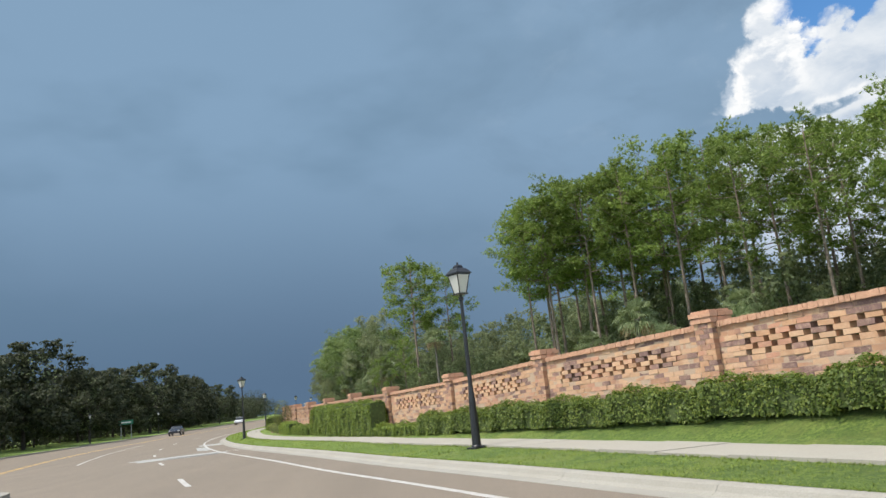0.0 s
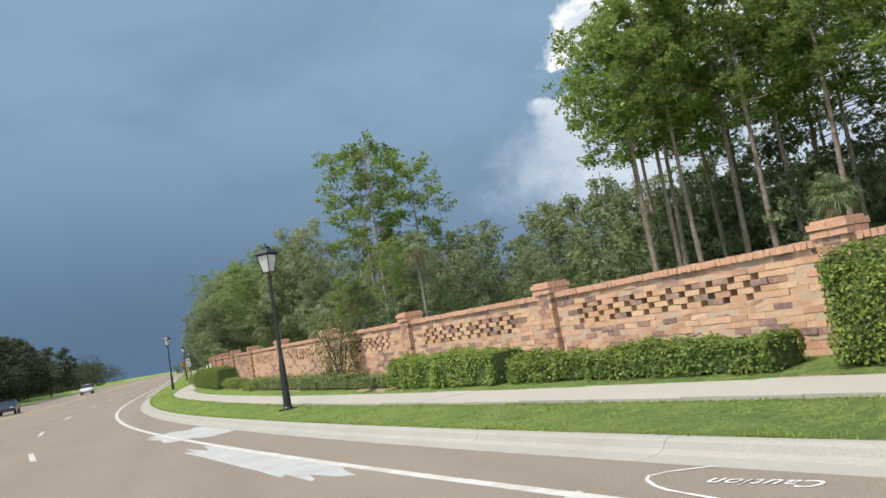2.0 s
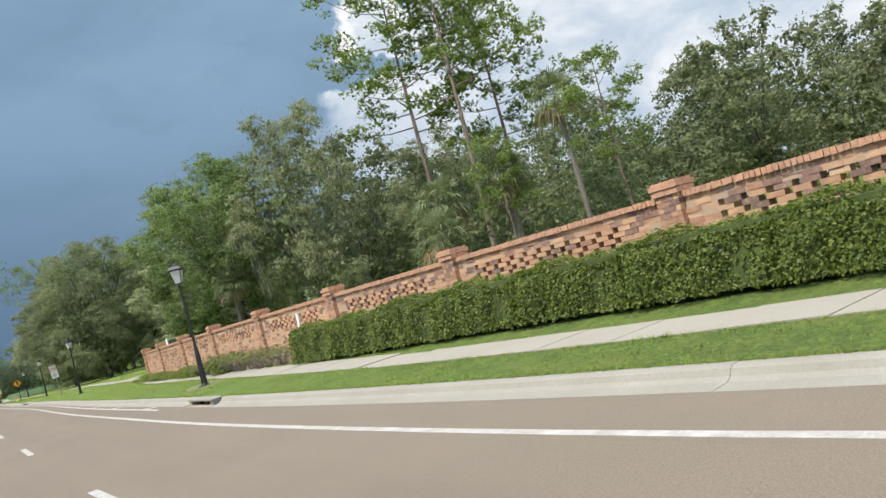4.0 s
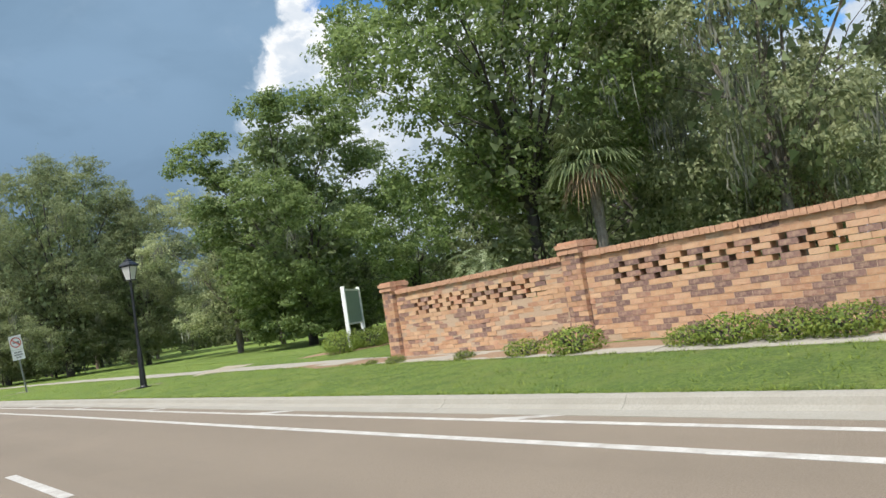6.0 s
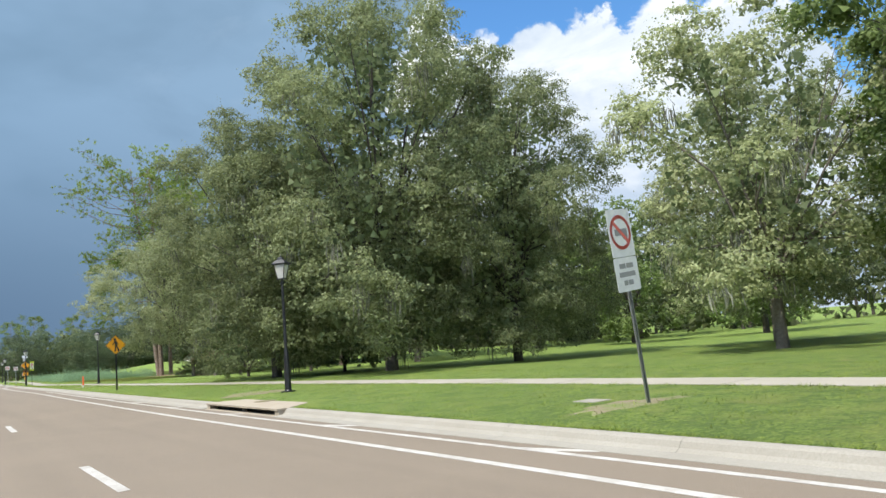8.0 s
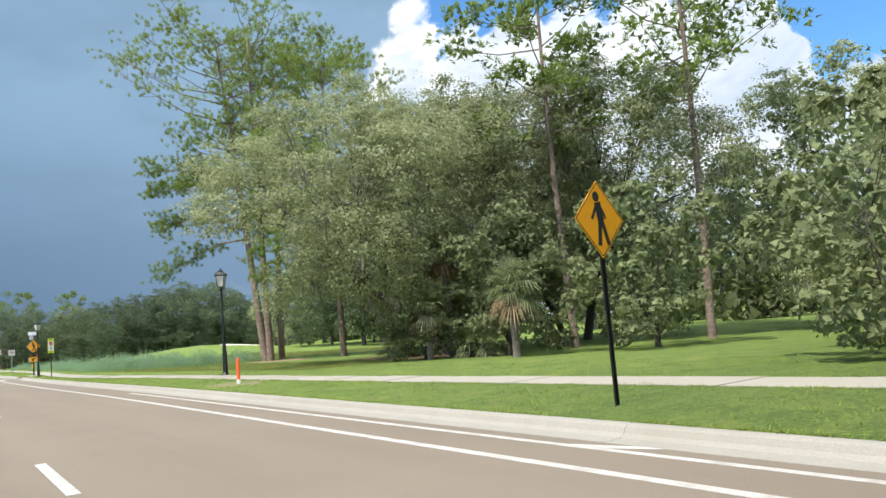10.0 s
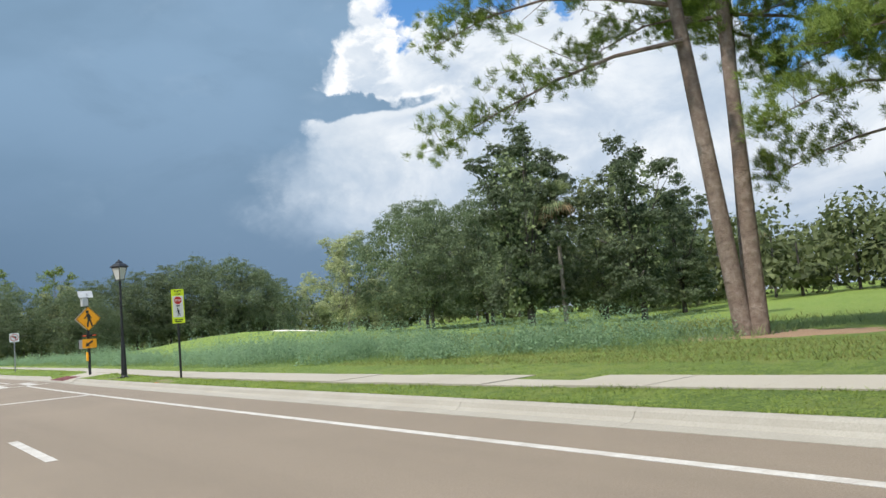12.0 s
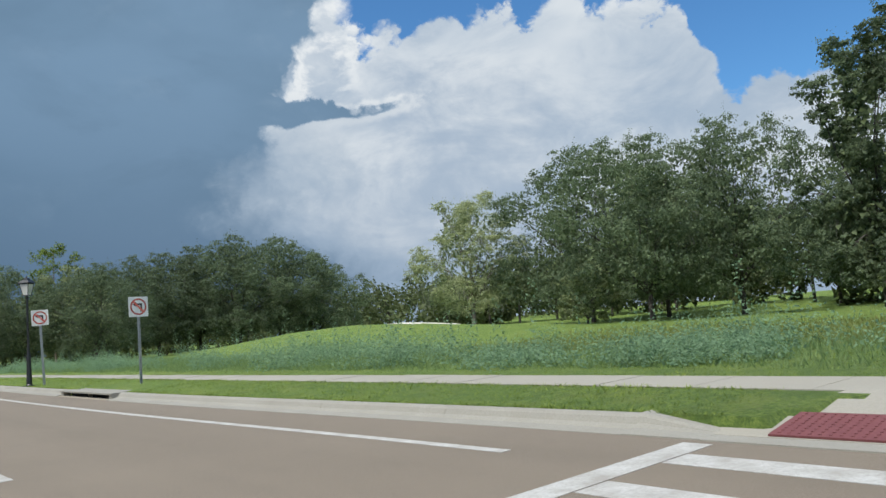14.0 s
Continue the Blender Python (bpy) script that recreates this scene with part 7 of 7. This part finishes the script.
for k, (x, y, s) in enumerate(((20.0, 38.0, 0.9), (24.5, 45.0, 1.0), (23.0, 56.0, 0.8), (28.0, 52.0, 1.1), (31.0, 45.0, 1.0), (27.0, 38.0, 1.05))):
    (fan_a, fan_b)[k % 2].at(x, y, s, 70 * k)
# belt behind the wall between the grove and the two pines
for x, y, s, k in ((36, 98, 0.85, 0), (44, 106, 0.9, 40), (33, 110, 0.5, 80), (42, 120, 0.95, 120), (52, 98, 0.9, 160), (56, 114, 1.0, 200), (48, 132, 1.0, 280)):
    oak_a.at(x, y, s, k)
pine_a.at(12.6, 107.2, 0.97, 30)
pine_b.at(12.0, 101.8, 0.93, 140)
pine_c.at(17.5, 104.5, 0.90, 200)
for x, y, s, k in ((13.0, 108.0, 0.95, 10), (16.0, 98.0, 0.8, 70), (10.5, 96.0, 0.75, 130), (19.5, 111.0, 1.1, 210), (7.0, 99.0, 0.6, 250), (22.0, 100.0, 0.9, 300)):
    oak_s.at(x, y, s, k)
pine_c.at(6.0, 92.5, 0.33, 30)
pine_c.at(9.0, 88.0, 0.42, 80)
fan_a.at(5.2, 96.5, 0.92, 10)
fan_b.at(3.6, 95.2, 0.95, 60)
fan_a.at(7.4, 93.8, 1.0, 160)
fan_t.at(14.0, 95.5, 0.86, 100)
fan_a.at(1.6, 118.5, 0.90, 200)
fan_b.at(9.5, 116.0, 1.1, 80)
oak_r.at(3.5, 122.6, 0.91, 0)
oak_a.at(17.2, 126.3, 1.0, 200)
oak_p.at(6.4, 115.0, 1.0, 130, 1.35)
oak_s.at(4.0, 121.0, 0.9, 40)
oak_s.at(13.0, 117.5, 1.1, 90)
oak_a.at(22.0, 121.0, 0.7, 60)
oak_p.at(17.0, 112.5, 1.0, 50)
# lawn and its trees
grow = grow_feather_palm("date_palm", 25, 2.75, 60, 2.7)
grow.matrix_world = put(grow, 16.5, 137.9, 1.15, 0)
oak_b.at(21.0, 150.0, 0.75, 60)
oak_a.at(29.0, 141.5, 0.80, 20)
oak_a.at(35.0, 139.0, 0.95, 150)
oak_a.at(37.0, 132.5, 0.95, 290)
oak_a.at(32.0, 147.0, 0.95, 330)
oak_s.at(31.0, 137.5, 1.2, 10)
oak_s.at(33.5, 131.5, 1.2, 100)
oak_s.at(27.0, 144.5, 1.1, 200)
oak_s.at(29.0, 151.0, 1.2, 300)
oak_a.at(27.0, 148.0, 0.8, 110)
oak_n.at(9.0, 146.8, 1.10, 230, 1.02)
oak_b.at(14.5, 150.5, 0.72, 30)
oak_s.at(12.0, 148.5, 1.0, 20)
oak_p.at(9.2, 157.2, 1.10, 20)
oak_p.at(15.0, 161.0, 1.0, 150)
oak_m.at(-1.6, 178.5, 0.84, 0, 0.80)
oak_m.at(1.6, 172.2, 0.99, 120, 1.07)
oak_m.at(7.0, 169.5, 0.74, 230, 0.86)
oak_s.at(2.0, 178.0, 0.8, 30)
oak_s.at(4.0, 187.0, 0.9, 130)
oak_s.at(-0.5, 186.0, 0.75, 230)
oak_p.at(11.5, 186.0, 1.05, 70)
oak_b.at(24.5, 178.0, 0.66, 170)
oak_b.at(31.0, 172.0, 0.8, 20)
oak_a.at(26.0, 190.0, 0.9, 80)
oak_p.at(18.0, 196.0, 1.0, 10)
for x, y, s, k in ((3.0, 201.5, 0.8, 0), (6.0, 197.0, 0.9, 90), (1.5, 205.0, 0.5, 180)):
    oak_s.at(x, y, s, k)
fan_b.at(1.6, 199.5, 0.75, 40)
# big pines, live oaks and palms before the golf lawn
pine_big.at(3.95, 227.9, 0.98, 0)
pine_d.at(4.15, 227.55, 1.0, 10)
pine_d.at(5.3, 228.4, 0.92, 70)
pine_e.at(7.5, 223.5, 0.95, 0)
fan_t.at(36.0, 245.0, 0.60, 30)
oak_l.at(4.0, 207.0, 1.0, 0)
oak_m.at(14.0, 219.8, 0.88, 40)
oak_l.at(18.5, 214.5, 0.95, 60)
oak_l.at(10.0, 206.0, 1.1, 330)
oak_p.at(7.5, 211.5, 1.0, 200)
oak_l.at(16.0, 210.0, 1.15, 100)
pine_c.at(8.0, 203.0, 0.9, 50)
pine_a.at(12.0, 199.0, 0.92, 120)
fan_b.at(1.2, 204.2, 0.66, 0)
fan_a.at(3.0, 205.2, 0.82, 80)
fan_b.at(4.8, 203.5, 0.9, 120)
for x, y, s in ((3.4, 209.4, 1.0), (5.0, 207.6, 1.1), (2.6, 202.6, 0.9), (6.6, 210.4, 1.0), (4.4, 211.2, 0.9)):
    scrub.at(x, y, s, x * 77)
# golf lawn
tall.at(31.4, 263.6, 1.02, 0, 1.07)
tall.at(37.5, 269.5, 1.0, 60, 1.05)
tall.at(35.4, 254.6, 0.90, 120)
oak_a.at(39.0, 261.5, 0.8, 60)
fan_t.at(32.6, 260.6, 1.03, 0)
oak_w.at(39.0, 287.6, 0.90, 0, 1.02)
oak_w.at(43.5, 282.0, 0.88, 140, 1.08)
oak_w.at(47.5, 300.0, 1.1, 40, 1.2)
oak_p.at(42.2, 312.0, 1.25, 90)
oak_s.at(35.5, 291.5, 0.7, 0)
oak_w.at(55.0, 296.0, 1.0, 60)
oak_w.at(60.0, 275.0, 0.95, 200)
tall.at(52.0, 262.0, 0.85, 220)
oak_w.at(26.0, 360.0, 0.95, 30, 0.98)
oak_w.at(32.5, 361.0, 1.0, 170, 1.05)
oak_w.at(37.0, 357.0, 1.0, 250, 1.12)
oak_w.at(43.0, 356.0, 1.05, 80, 1.10)
oak_w.at(48.5, 354.0, 0.9, 300, 0.92)
oak_w.at(18.5, 358.0, 0.9, 200, 0.88)
oak_a.at(12.0, 352.0, 0.75, 20)
pine_c.at(13.0, 362.0, 0.75, 20)
pine_a.at(5.0, 372.0, 0.75, 80)
pine_b.at(0.0, 380.0, 0.7, 150)
oak_w.at(4.0, 352.0, 0.80, 110)
oak_w.at(-1.0, 345.0, 0.72, 300)
oak_w.at(12.5, 343.0, 0.72, 70)

# far woods all round
rng = np.random.default_rng(17)
spots = [(62 + 45 * rng.uniform(), 25 + 150 * rng.uniform(), rng.uniform(12, 19), rng.uniform(5, 7)) for _ in range(100)]
spots += [(35 + 40 * rng.uniform(), 180 + 50 * rng.uniform(), rng.uniform(9, 13), rng.uniform(5, 7)) for _ in range(26)]
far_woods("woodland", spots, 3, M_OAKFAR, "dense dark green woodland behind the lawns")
spots = [(75 + 70 * rng.uniform(), 220 + 150 * rng.uniform(), rng.uniform(10, 15), rng.uniform(5, 8)) for _ in range(60)]
spots += [(-5 + 100 * rng.uniform(), 370 + 60 * rng.uniform(), rng.uniform(8, 11), rng.uniform(5, 8)) for _ in range(60)]
spots += [(63 + 14 * rng.uniform(), 236 + 4.2 * k, rng.uniform(8, 12), rng.uniform(4, 6)) for k in range(30)]
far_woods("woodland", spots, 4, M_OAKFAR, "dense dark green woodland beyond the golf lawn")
spots = [(float(EDGE(y)) - 38 - 10 * rng.uniform(), y, rng.uniform(9, 14), rng.uniform(5, 8)) for y in np.arange(60, 420, 5.5)]
spots += [(float(EDGE(y)) - 46 - 24 * rng.uniform(), y, rng.uniform(11, 15.5), rng.uniform(6, 8)) for y in np.arange(40, 460, 7.0)]
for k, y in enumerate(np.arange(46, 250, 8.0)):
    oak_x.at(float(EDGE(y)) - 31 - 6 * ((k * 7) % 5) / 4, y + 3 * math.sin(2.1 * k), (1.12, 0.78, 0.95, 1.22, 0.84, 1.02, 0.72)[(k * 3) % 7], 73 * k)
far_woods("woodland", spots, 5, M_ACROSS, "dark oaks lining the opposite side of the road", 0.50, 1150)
build_weeds()
build_grass()
build_wall()
